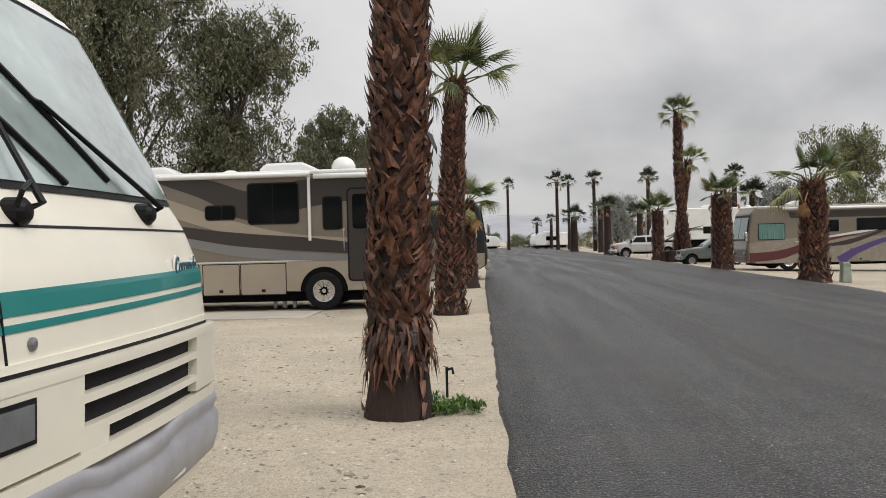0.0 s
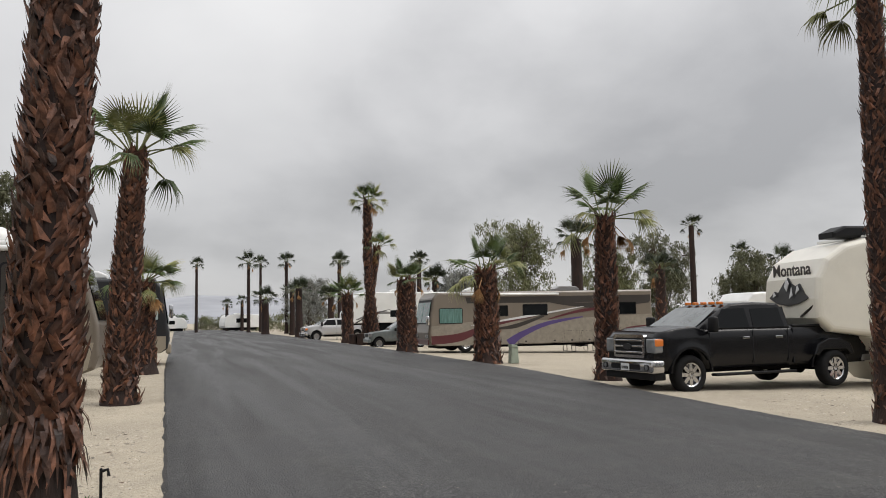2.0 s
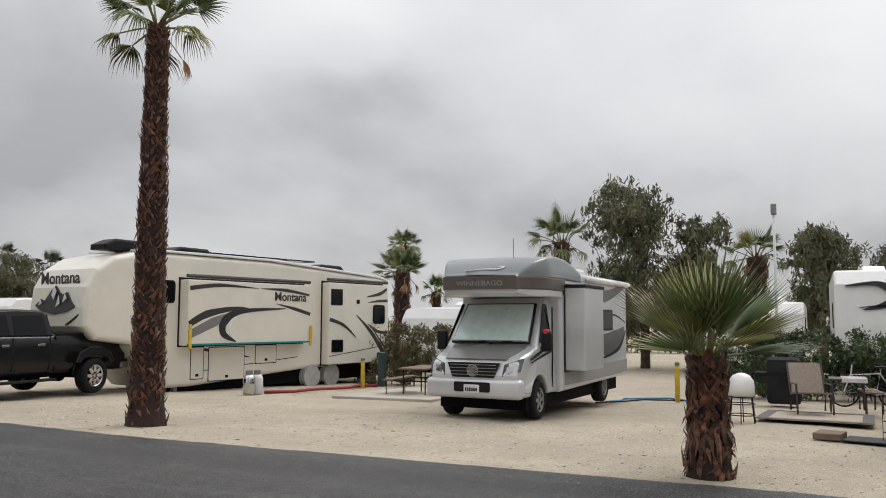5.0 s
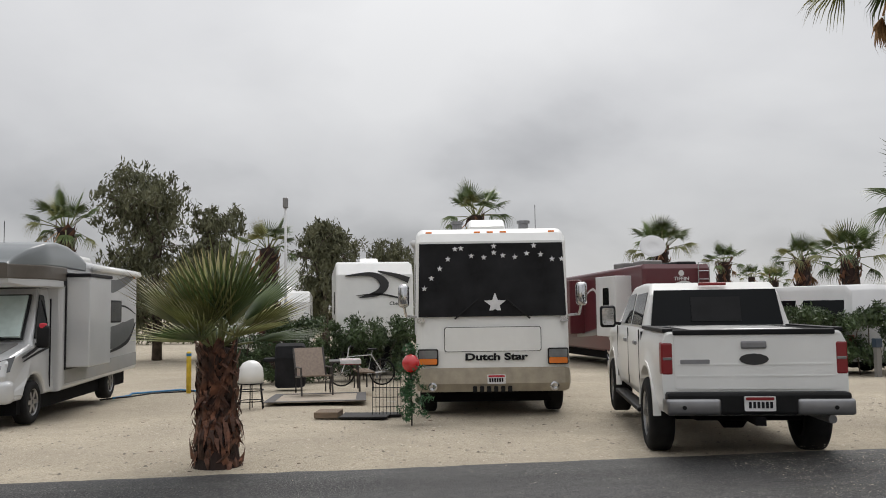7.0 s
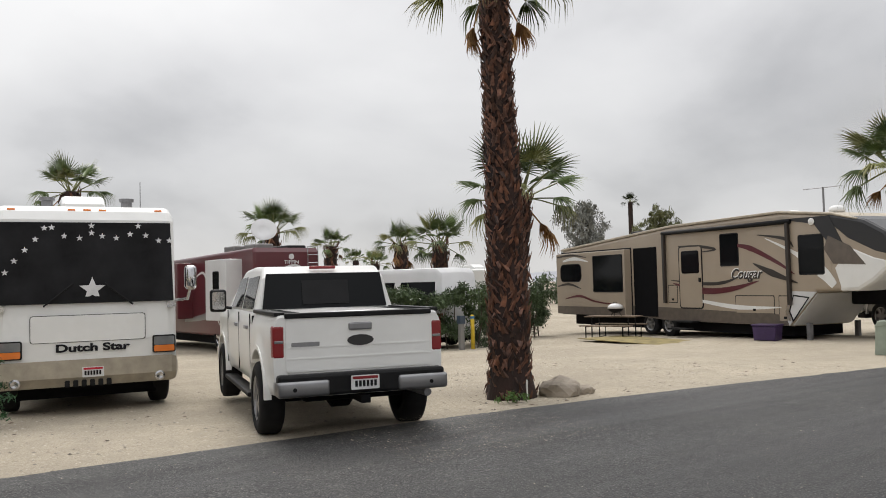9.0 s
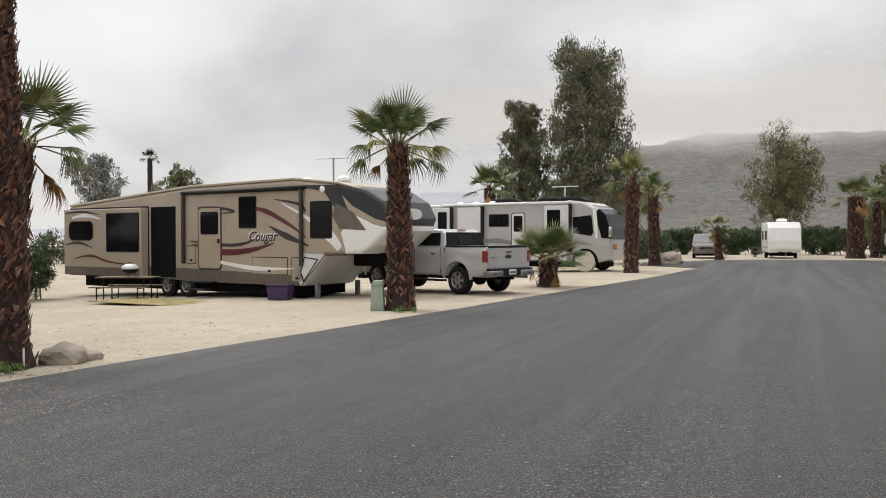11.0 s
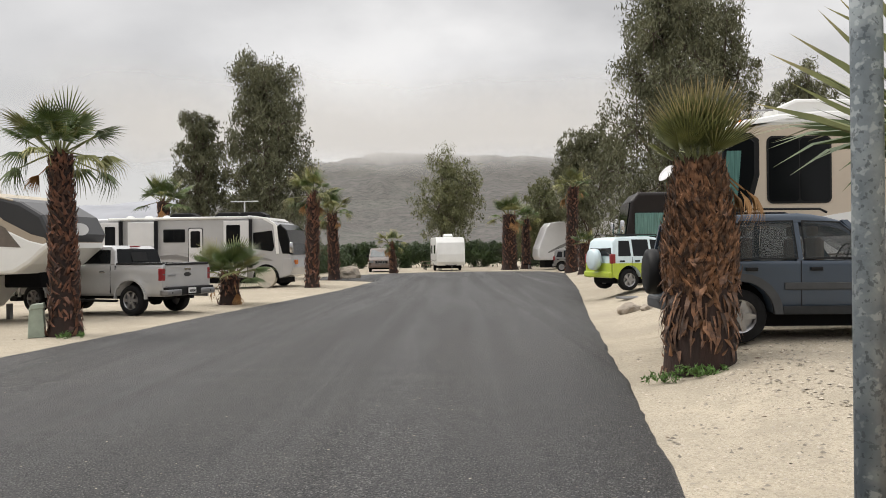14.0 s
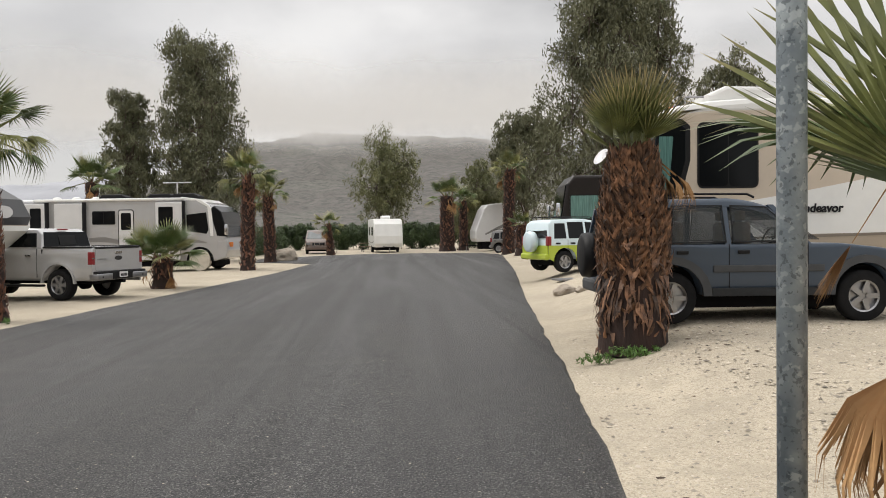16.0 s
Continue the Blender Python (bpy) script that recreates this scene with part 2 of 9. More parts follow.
BROWN = paint("dark_brown_paint", (0.036, 0.029, 0.025), .35, .05)
GREY = paint("grey_paint", (0.20, 0.195, 0.19))
CHARCOAL = paint("charcoal_paint", (0.022, 0.022, 0.024), .35, .05)
SILVER = paint("silver_paint", (0.50, 0.50, 0.505), 0.25, 0.4, 0.3)
LSILVER = paint("light_silver_paint", (0.66, 0.66, 0.665), 0.3, 0.3, 0.05)
MAROON = paint("maroon_paint", (0.10, 0.018, 0.024))
PURPLE = paint("purple_paint", (0.085, 0.055, 0.19))
TEAL = paint("teal_stripe", (0.01, 0.22, 0.215))
BLUEGREY = paint("blue_grey_paint", (0.042, 0.062, 0.092), 0.3, 0.2, 0.1)
BLACKPAINT = material("black_car_paint", (0.006, 0.006, 0.0075), 0.25, vary=0.1, coat=0.12, spec=0.25)
LIME = paint("lime_green_paint", (0.42, 0.52, 0.05))
PALEBLUE = paint("pale_blue_paint", (0.62, 0.74, 0.78))
RED = material("red_lens", (0.22, 0.010, 0.014), 0.3, coat=0.1, vary=0.05)
AMBER = material("amber_lens", (0.75, 0.20, 0.03), 0.25, coat=0.5, vary=0.05)
LAMPGLASS = material("headlamp_glass", (0.26, 0.27, 0.28), 0.1, 0.35, coat=0.6)
PLATE = material("license_plate_white", (0.75, 0.75, 0.75), 0.5)
INK = material("dark_print", (0.012, 0.012, 0.015), 0.5, spec=0.2)
YELLOW = material("yellow_post_paint", (0.72, 0.50, 0.04), 0.6, vary=0.15)
GREEN_BOX = material("utility_box_green", (0.33, 0.38, 0.31), 0.6, vary=0.1, blotch=0.3)
GALV = material("galvanised_steel", (0.31, 0.355, 0.38), 0.5, 0.25, vary=0.3, scale=9, second=(0.18, 0.215, 0.24), blotch=0.6, blotch_col=(0.40, 0.44, 0.45), blotch_scale=7,
                specks=((30, .56, .62, .7, (.50, .54, .55)), (55, .58, .63, .6, (.07, .085, .095)), (3, .52, .6, .4, (.20, .235, .26))))
STEEL = material("steel_grey", (0.30, 0.30, 0.31), 0.45, 0.7)
WOOD = material("weathered_wood", (0.22, 0.16, 0.11), 0.8, vary=0.25, scale=3, stretch=(1, 8, 8), bump=0.3)
FABRIC = material("brown_sling_fabric", (0.30, 0.235, 0.19), 0.8, vary=0.12, scale=20)
MAT = material("patio_mat", (0.42, 0.36, 0.29), 0.9, vary=0.12, scale=8)
MAT_D = material("patio_mat_border", (0.12, 0.115, 0.115), 0.9)
BLACKCLOTH = material("black_mesh_cover", (0.021, 0.021, 0.023), 0.75, spec=0.15, vary=0.3, scale=2)
REDCLOTH = material("red_check_cloth", (0.55, 0.03, 0.05), 0.8)
TARP = material("beige_wheel_cover", (0.62, 0.56, 0.47), 0.8, vary=0.1)
GREYCOVER = material("grey_wheel_cover", (0.44, 0.44, 0.43), 0.8, vary=0.1)
RUST = material("red_hose_rubber", (0.28, 0.02, 0.02), 0.6)
BLUEHOSE = material("blue_hose", (0.03, 0.20, 0.42), 0.6)
PURPLEBIN = material("purple_plastic", (0.045, 0.02, 0.085), 0.5)
FOILSTAR = material("silver_foil", (0.78, 0.78, 0.80), 0.3, 0.6, vary=0.1)
REDBALL = material("red_ornament", (0.55, 0.015, 0.02), 0.15, coat=0.6)
TINSEL = material("green_tinsel", (0.03, 0.10, 0.035), 0.5, island=0.4)
PVC = material("white_pvc", (0.72, 0.71, 0.68), 0.5)

# ---- builders ----
def finish(bm, mats, smooth=False):
    me = bpy.data.meshes.new("mesh")
    bm.normal_update()
    bm.to_mesh(me)
    bm.free()
    for m in (mats if isinstance(mats, (list, tuple)) else [mats]):
        me.materials.append(m)
    if smooth:
        for p in me.polygons:
            p.use_smooth = True
    return me


def raw(verts, faces, mats, smooth=False, slots=None):
    me = bpy.data.meshes.new("mesh")
    me.from_pydata([tuple(v) for v in verts], [], faces)
    for m in (mats if isinstance(mats, (list, tuple)) else [mats]):
        me.materials.append(m)
    if slots is not None:
        me.polygons.foreach_set("material_index", slots)
    if smooth:
        me.polygons.foreach_set("use_smooth", [True] * len(me.polygons))
    me.update()
    return me


def part(name, data, mats, parent, label="", smooth=False, m=None):
    """One mesh (a bmesh or a ready mesh) as a part under its thing or part."""
    me = data if isinstance(data, bpy.types.Mesh) else finish(data, mats, smooth)
    ob = new(name, me)
    ob.parent = parent
    if m is not None:
        ob.matrix_local = m
    if label:
        ob["label"] = label
    return ob


def thing(name, m, label, category, group="", kind=""):
    ob = new(name)
    ob.empty_display_size = 0.3
    ob.matrix_world = m
    return tagged(ob, label, category, group, kind)


def solo(name, data, mats, label, category, group="", kind="", m=None, smooth=False):
    me = data if isinstance(data, bpy.types.Mesh) else finish(data, mats, smooth)
    ob = new(name, me)
    if m is not None:
        ob.matrix_world = m
    return tagged(ob, label, category, group, kind)


def box(x0, x1, y0, y1, z0, z1, bevel=0.0, seg=2, bm=None):
    own = bmesh.new() if bm is None or bevel else bm
    vs = [own.verts.new(p) for p in ((x0, y0, z0), (x1, y0, z0), (x1, y1, z0), (x0, y1, z0), (x0, y0, z1), (x1, y0, z1), (x1, y1, z1), (x0, y1, z1))]
    for f in ((0, 3, 2, 1), (4, 5, 6, 7), (0, 1, 5, 4), (1, 2, 6, 5), (2, 3, 7, 6), (3, 0, 4, 7)):
        own.faces.new([vs[i] for i in f])
    if bevel:
        bmesh.ops.bevel(own, geom=own.edges[:], offset=bevel, segments=seg, profile=0.5, affect="EDGES")
        if bm is not None:
            me = bpy.data.meshes.new("tmp")
            own.to_mesh(me)
            own.free()
            bm.from_mesh(me)
            bpy.data.meshes.remove(me)
            return bm
    return own


def prism(profile, half, bevel=0.0, seg=2, taper=None):
    """A side outline (x, z) drawn out across y from -half to +half. taper(x, z): the half width there."""
    bm = bmesh.new()
    w = taper or (lambda x, z: half)
    a = [bm.verts.new((x, -w(x, z), z)) for x, z in profile]
    b = [bm.verts.new((x, w(x, z), z)) for x, z in profile]
    n = len(profile)
    fa = bm.faces.new(a)
    fb = bm.faces.new(b[::-1])
    for i in range(n):
        bm.faces.new((a[i], b[i], b[(i + 1) % n], a[(i + 1) % n]))
    bmesh.ops.recalc_face_normals(bm, faces=bm.faces[:])
    if bevel:
        es = [e for f in (fa, fb) for e in f.edges]
        bmesh.ops.bevel(bm, geom=list(set(es)), offset=bevel, segments=seg, profile=0.5, affect="EDGES")
    return bm


def slab(points, y, depth, bm=None):
    """A flat plate of outline (x, z), its outer face at y, its thickness going inwards (towards y = 0)."""
    bm = bm or bmesh.new()
    inner = y - depth * (1 if y > 0 else -1)
    a = [bm.verts.new((x, y, z)) for x, z in points]
    b = [bm.verts.new((x, inner, z)) for x, z in points]
    fs = [bm.faces.new(a), bm.faces.new(b[::-1])]
    n = len(points)
    for i in range(n):
        fs.append(bm.faces.new((a[i], b[i], b[(i + 1) % n], a[(i + 1) % n])))
    bmesh.ops.recalc_face_normals(bm, faces=fs)
    return bm


def rounded(x0, x1, z0, z1, r=0.05, n=4):
    pts = []
    for cx, cz, a0 in ((x1 - r, z1 - r, 0), (x0 + r, z1 - r, 90), (x0 + r, z0 + r, 180), (x1 - r, z0 + r, 270)):
        for i in range(n + 1):
            a = radians(a0 + 90 * i / n)
            pts.append((cx + r * math.cos(a), cz + r * math.sin(a)))
    return pts


def swoosh(spine, widths, n=18):
    """A tapering curved band in the side plane: a smooth curve through the spine's points, with its widths along it."""
    def lerp(list_, u):
        k = u * (len(list_) - 1)
        i = min(int(k), len(list_) - 2)
        return list_[i], list_[i + 1], k - i, i
    pts = []
    for j in range(n + 1):
        u = j / n
        _, _, f, i = lerp(spine, u)
        p = [spine[max(0, min(len(spine) - 1, i + o))] for o in (-1, 0, 1, 2)]
        q = []
        for c in (0, 1):
            a, b, d, e = (v[c] for v in p)
            q.append(0.5 * (2 * b + (d - a) * f + (2 * a - 5 * b + 4 * d - e) * f * f + (3 * b - a - 3 * d + e) * f ** 3))
        wa, wb, g, _ = lerp(widths, u)
        pts.append((q[0], q[1], wa + (wb - wa) * g))
    up_, dn = [], []
    for j, (x, z, w) in enumerate(pts):
        x0, z0, _ = pts[max(0, j - 1)]
        x1, z1, _ = pts[min(n, j + 1)]
        d = math.hypot(x1 - x0, z1 - z0) or 1
        nx, nz = -(z1 - z0) / d, (x1 - x0) / d
        up_.append((x + nx * w / 2, z + nz * w / 2))
        dn.append((x - nx * w / 2, z - nz * w / 2))
    return up_, dn


def decal(spine, widths, y, thick=0.006, n=18, bm=None):
    """A swoosh as a thin raised film on a side wall."""
    bm = bm or bmesh.new()
    u, d = swoosh(spine, widths, n)
    s = 1 if y > 0 else -1
    va = [[bm.verts.new((x, y + s * thick, z)) for x, z in r] for r in (u, d)]
    vb = [[bm.verts.new((x, y - s * 0.01, z)) for x, z in r] for r in (u, d)]
    for i in range(len(u) - 1):
        bm.faces.new((va[0][i], va[0][i + 1], va[1][i + 1], va[1][i]))
        bm.faces.new((va[0][i], vb[0][i], vb[0][i + 1], va[0][i + 1]))
        bm.faces.new((va[1][i], va[1][i + 1], vb[1][i + 1], vb[1][i]))
    bmesh.ops.recalc_face_normals(bm, faces=bm.faces[:])
    return bm


def tube(points, r, sides=8, r1=None, bm=None, cap=True):
    """A round bar along points, with radius r (to r1 at its end)."""
    bm = bm or bmesh.new()
    pts = [Vector(p) for p in points]
    rings = []
    up_ = Vector((0, 0, 1))
    for i, p in enumerate(pts):
        d = (pts[min(i + 1, len(pts) - 1)] - pts[max(i - 1, 0)])
        d = d.normalized() if d.length else up_
        a = d.cross(up_ if abs(d.z) < 0.95 else Vector((1, 0, 0))).normalized()
        b = d.cross(a)
        rr = r if r1 is None else r + (r1 - r) * i / max(1, len(pts) - 1)
        rings.append([bm.verts.new(p + (a * math.cos(t) + b * math.sin(t)) * rr) for t in (2 * math.pi * k / sides for k in range(sides))])
    for A, B in zip(rings, rings[1:]):
        for k in range(sides):
            bm.faces.new((A[k], B[k], B[(k + 1) % sides], A[(k + 1) % sides]))
    if cap:
        bm.faces.new(rings[0])
        bm.faces.new(rings[-1][::-1])
    bmesh.ops.recalc_face_normals(bm, faces=bm.faces[:])
    return bm


def lathe(profile, sides=20, axis="z", bm=None, cap=True):
    """A turned shape: outline (radius, height) about an axis."""
    bm = bm or bmesh.new()
    rings = []
    for r, h in profile:
        ring = []
        for k in range(sides):
            t = 2 * math.pi * k / sides
            c, s = max(r, 1e-4) * math.cos(t), max(r, 1e-4) * math.sin(t)
            ring.append(bm.verts.new({"z": (c, s, h), "y": (c, h, s), "x": (h, c, s)}[axis]))
        rings.append(ring)
    for A, B in zip(rings, rings[1:]):
        for k in range(sides):
            bm.faces.new((A[k], A[(k + 1) % sides], B[(k + 1) % sides], B[k]))
    if cap:
        bm.faces.new(rings[0][::-1])
        bm.faces.new(rings[-1])
    bmesh.ops.recalc_face_normals(bm, faces=bm.faces[:])
    return bm


def text_mesh(words, size, mat, depth=0.004, shear=0.0, bold=0.0, squash=1.0):
    cu = bpy.data.curves.new("text", "FONT")
    cu.body, cu.size, cu.extrude, cu.shear, cu.offset = words, size, depth, shear, bold
    cu.align_x, cu.align_y = "CENTER", "CENTER"
    ob = bpy.data.objects.new("text", cu)
    me = bpy.data.meshes.new_from_object(ob)
    bpy.data.objects.remove(ob)
    me.transform(Matrix.Diagonal((squash, 1, 1, 1)))
    me.materials.clear()
    me.materials.append(mat)
    return me


def smooth(u):
    u = min(1.0, max(0.0, u))
    return u * u * (3 - 2 * u)


WEST_EDGE = ((-120, -8.0), (-56, -7.4), (-35, -5.0), (-20, -3.0), (-10, -1.8), (-5, -1.15), (5, -0.1), (30, -0.4), (200, -0.4))
EAST_EDGE = ((-75, 4.3), (-62, 4.3), (-53, 8.5), (-48.5, 8.0), (-45, 4.4), (-35, 5.0), (-21.5, 6.6), (-14, 7.4), (-9.5, 8.0), (-6, 8.3), (9, 8.5), (24, 10.0), (50, 10.6), (200, 11.0))


def along(table, y):
    for (y0, x0), (y1, x1) in zip(table, table[1:]):
        if y <= y1:
            return x0 + (x1 - x0) * min(1, max(0, (y - y0) / (y1 - y0)))
    return table[-1][1]


def ground_z(x, y):
    """The lots fall gently away east of the road, and a low bank rises on its south-west side."""
    return -0.03 * min(max(0, x - 8.5), 22) + 0.38 * smooth((along(WEST_EDGE, y) - 0.2 - x) / 2.0) * smooth((-y - 3) / 6)

# ---- ground, road, hills ----
def grid_lines(a, b, fine, far):
    lines = list(np.arange(a, b + 1e-6, fine))
    step, lo, hi = fine, a, b
    while hi < far:
        step *= 1.6
        lo, hi = lo - step, hi + step
        lines = [lo] + lines + [hi]
    return lines


def make_ground():
    xs, ys = grid_lines(-16, 34, 0.5, 3500), grid_lines(-40, 40, 0.5, 3500)
    verts, faces = [], []
    for y in ys:
        for x in xs:
            z = ground_z(x, y)
            if -20 < x < 40 and -60 < y < 60:
                off = 0 if along(WEST_EDGE, y) - 0.1 < x < along(EAST_EDGE, y) + 0.1 else 1
                z += off * 0.035 * (noise.noise((x * 0.35, y * 0.35, 0.0)) + 0.5 * noise.noise((x * 1.3, y * 1.3, 4.0)) - 0.35)
            verts.append((x, y, z))
    n = len(xs)
    for j in range(len(ys) - 1):
        for i in range(n - 1):
            a = j * n + i
            faces.append((a, a + 1, a + n + 1, a + n))
    solo("ground", raw(verts, faces, GRAVEL, smooth=True), None, "pale sandy crushed-gravel ground of the camping lots", "ground", kind="structure")


def make_road():
    verts, faces = [], []
    ys = list(np.arange(-62, 60, 0.25)) + list(np.arange(60, 170, 2.0))
    cols = 12
    for y in ys:
        jw = 0.045 * noise.noise((y * 0.7, 3.0, 0)) + 0.035 * noise.noise((y * 2.3, 8.0, 0)) + 0.02 * noise.noise((y * 6.1, 5.0, 0))
        je = 0.045 * noise.noise((y * 0.7, 13.0, 0)) + 0.04 * noise.noise((y * 2.7, 18.0, 0)) + 0.02 * noise.noise((y * 6.3, 15.0, 0))
        a, b = along(WEST_EDGE, y) + jw, along(EAST_EDGE, y) + je
        if y < -58:
            a, b = a + (-58 - y) * 0.2, b - (-58 - y) * 0.4
        verts.append((a - 0.10, y, -0.06))
        for i in range(cols + 1):
            u = i / cols
            x = a + (b - a) * u
            verts.append((x, y, 0.035 + 0.05 * u * (1 - u) * 4 * 0.6))
        verts.append((b + 0.10, y, -0.06))
    n = cols + 3
    for j in range(len(ys) - 1):
        for i in range(n - 1):
            k = j * n + i
            faces.append((k, k + 1, k + n + 1, k + n))
    solo("road", raw(verts, faces, ASPHALT, smooth=True), None, "damp dark grey asphalt park road with ragged edges", "road", kind="structure")


def scatter(name, areas, size, mat, label, category, seed, flat=0.55, lift=0.0):
    """Loose bits over stretches of the ground: one mesh of many small stones."""
    rng = random.Random(seed)
    verts, faces = [], []
    for x0, x1, y0, y1, count in areas:
        for _ in range(count):
            x, y = rng.uniform(x0, x1), rng.uniform(y0, y1)
            if along(WEST_EDGE, y) - 0.12 < x < along(EAST_EDGE, y) + 0.1:
                if rng.random() > lift:
                    continue
                z = 0.085
            else:
                z = ground_z(x, y) + 0.035 * (noise.noise((x * 0.35, y * 0.35, 0.0)) + 0.5 * noise.noise((x * 1.3, y * 1.3, 4.0)) - 0.35)
            s = size * rng.uniform(0.4, 1.0) ** 2 * 1.4
            a = rng.uniform(0, 6.28)
            c = len(verts)
            el = rng.uniform(0.6, 1.5)
            for k in range(5):
                t = a + k * 1.2566
                verts.append((x + s * el * math.cos(t) * rng.uniform(.7, 1.1), y + s * math.sin(t) * rng.uniform(.7, 1.1), z - 0.01 * s))
            verts.append((x + s * .1, y, z + s * flat * rng.uniform(.6, 1.1)))
            faces += [(c + k, c + (k + 1) % 5, c + 5) for k in range(5)]
    solo(name, raw(verts, faces, mat), None, label, category, kind="stuff")


make_ground()
make_road()
scatter("gravel", [(-7, 0, 3, 14, 8000), (-8, -1, -14, -2.5, 11000), (8.2, 15, -14, 14, 7000), (8, 14, 14, 24, 900)], 0.022, PEBBLE, "loose pale gravel stones", "gravel", 3)
scatter("leaf_litter", [(-7, 0, 3, 20, 260), (-8, -1, -16, -2.5, 260), (8.2, 20, -20, 18, 420), (8.6, 10.5, 8.6, 11, 30), (8, 10.8, -9.5, -6.8, 50), (-4, -2, -11.6, -9.4, 40)], 0.035, DEBRIS, "dark twigs and dry leaf litter on the gravel", "litter", 5, flat=0.25)
scatter("road_grit", [(-1.5, 9, -14, 14, 5200), (-2.2, .6, -15, -11, 1100), (6.2, 8.4, -6.6, -4.0, 2600), (-1.6, 0.2, 4, 30, 700), (-3, -.6, -22, -5, 900)], 0.0075, PEBBLE, "scattered grit on the asphalt", "grit", 9, flat=0.4, lift=0.8)


def ridge(name, bearing0, bearing1, d0, d1, heights, seed, mat, label, rough=0.16):
    """A range of hills between two bearings (degrees, counter-clockwise from +y)."""
    na, nd = 150, 26
    verts, faces = [], []
    for j in range(nd + 1):
        v = j / nd
        d = d0 + (d1 - d0) * v
        for i in range(na + 1):
            u = i / na
            a = radians(bearing0 + (bearing1 - bearing0) * u)
            x, y = -d * math.sin(a), d * math.cos(a)
            k = u * (len(heights) - 1)
            q = min(int(k), len(heights) - 2)
            h = heights[q] + (heights[q + 1] - heights[q]) * smooth(k - q)
            s = 1 / d0
            gully = abs(noise.noise((x * s * 7, y * s * 7, seed))) + 0.5 * abs(noise.noise((x * s * 16, y * s * 16, seed))) + 0.25 * abs(noise.noise((x * s * 40, y * s * 40, seed)))
            z = h * (smooth(v * 1.12) ** 0.85) * (1 - rough * 2 * gully * (1 - 0.75 * smooth(v * 1.3))) + h * rough * 0.15 * v
            verts.append((x, y, z - 0.7 if j else -3))
    n = na + 1
    for j in range(nd):
        for i in range(na):
            k = j * n + i
            faces.append((k, k + 1, k + n + 1, k + n))
    solo(name, raw(verts, faces, mat, smooth=True), None, label, "hill", kind="structure")


ridge("backdrop_hills_south", 158, 202, 170, 760, (34, 50, 64, 72, 76, 78, 80, 72, 52, 28, 10), 2.0, ROCK, "bare grey-brown desert hillside rising into low cloud")
ridge("backdrop_hills_north", -25, 12, 900, 1700, (18, 30, 42, 38, 46, 52, 40, 30, 20), 5.0, ROCKFAR, "low desert hills on the far horizon, painted pale with haze")
ridge("backdrop_mountains_far", 196, 240, 1500, 2400, (150, 130, 90, 60, 30, 18, 14), 7.0, ROCKFAR, "distant mountains painted hazy blue-grey")


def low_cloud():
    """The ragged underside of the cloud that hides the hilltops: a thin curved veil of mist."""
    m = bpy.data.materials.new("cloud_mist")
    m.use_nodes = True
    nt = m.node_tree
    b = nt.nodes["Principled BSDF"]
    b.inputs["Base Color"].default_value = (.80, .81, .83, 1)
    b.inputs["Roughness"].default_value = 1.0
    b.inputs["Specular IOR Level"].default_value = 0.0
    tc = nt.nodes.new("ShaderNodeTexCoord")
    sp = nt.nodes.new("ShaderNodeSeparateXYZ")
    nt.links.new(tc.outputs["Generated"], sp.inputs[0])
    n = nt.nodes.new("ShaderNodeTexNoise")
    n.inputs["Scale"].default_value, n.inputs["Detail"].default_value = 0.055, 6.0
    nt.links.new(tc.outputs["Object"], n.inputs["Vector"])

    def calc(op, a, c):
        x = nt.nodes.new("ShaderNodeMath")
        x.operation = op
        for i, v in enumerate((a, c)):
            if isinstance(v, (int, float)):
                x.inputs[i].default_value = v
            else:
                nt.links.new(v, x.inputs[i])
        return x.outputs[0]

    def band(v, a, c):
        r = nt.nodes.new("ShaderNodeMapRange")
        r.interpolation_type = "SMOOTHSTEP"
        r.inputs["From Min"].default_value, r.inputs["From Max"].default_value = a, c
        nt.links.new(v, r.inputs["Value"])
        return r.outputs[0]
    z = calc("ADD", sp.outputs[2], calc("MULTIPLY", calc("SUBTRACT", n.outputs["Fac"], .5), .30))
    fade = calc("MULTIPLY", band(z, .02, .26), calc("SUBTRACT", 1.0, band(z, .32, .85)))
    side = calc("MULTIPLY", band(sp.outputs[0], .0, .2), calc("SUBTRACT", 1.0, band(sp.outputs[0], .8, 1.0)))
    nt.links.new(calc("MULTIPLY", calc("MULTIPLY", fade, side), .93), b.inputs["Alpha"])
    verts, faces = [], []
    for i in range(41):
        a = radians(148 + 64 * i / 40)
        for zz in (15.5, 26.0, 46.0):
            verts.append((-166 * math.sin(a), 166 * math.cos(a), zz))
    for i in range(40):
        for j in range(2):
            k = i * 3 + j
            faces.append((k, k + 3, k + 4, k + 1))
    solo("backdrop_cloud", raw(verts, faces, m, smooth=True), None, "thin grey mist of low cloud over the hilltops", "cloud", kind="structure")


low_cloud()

# ---- palms, trees, hedges ----
FROND_CACHE = {}


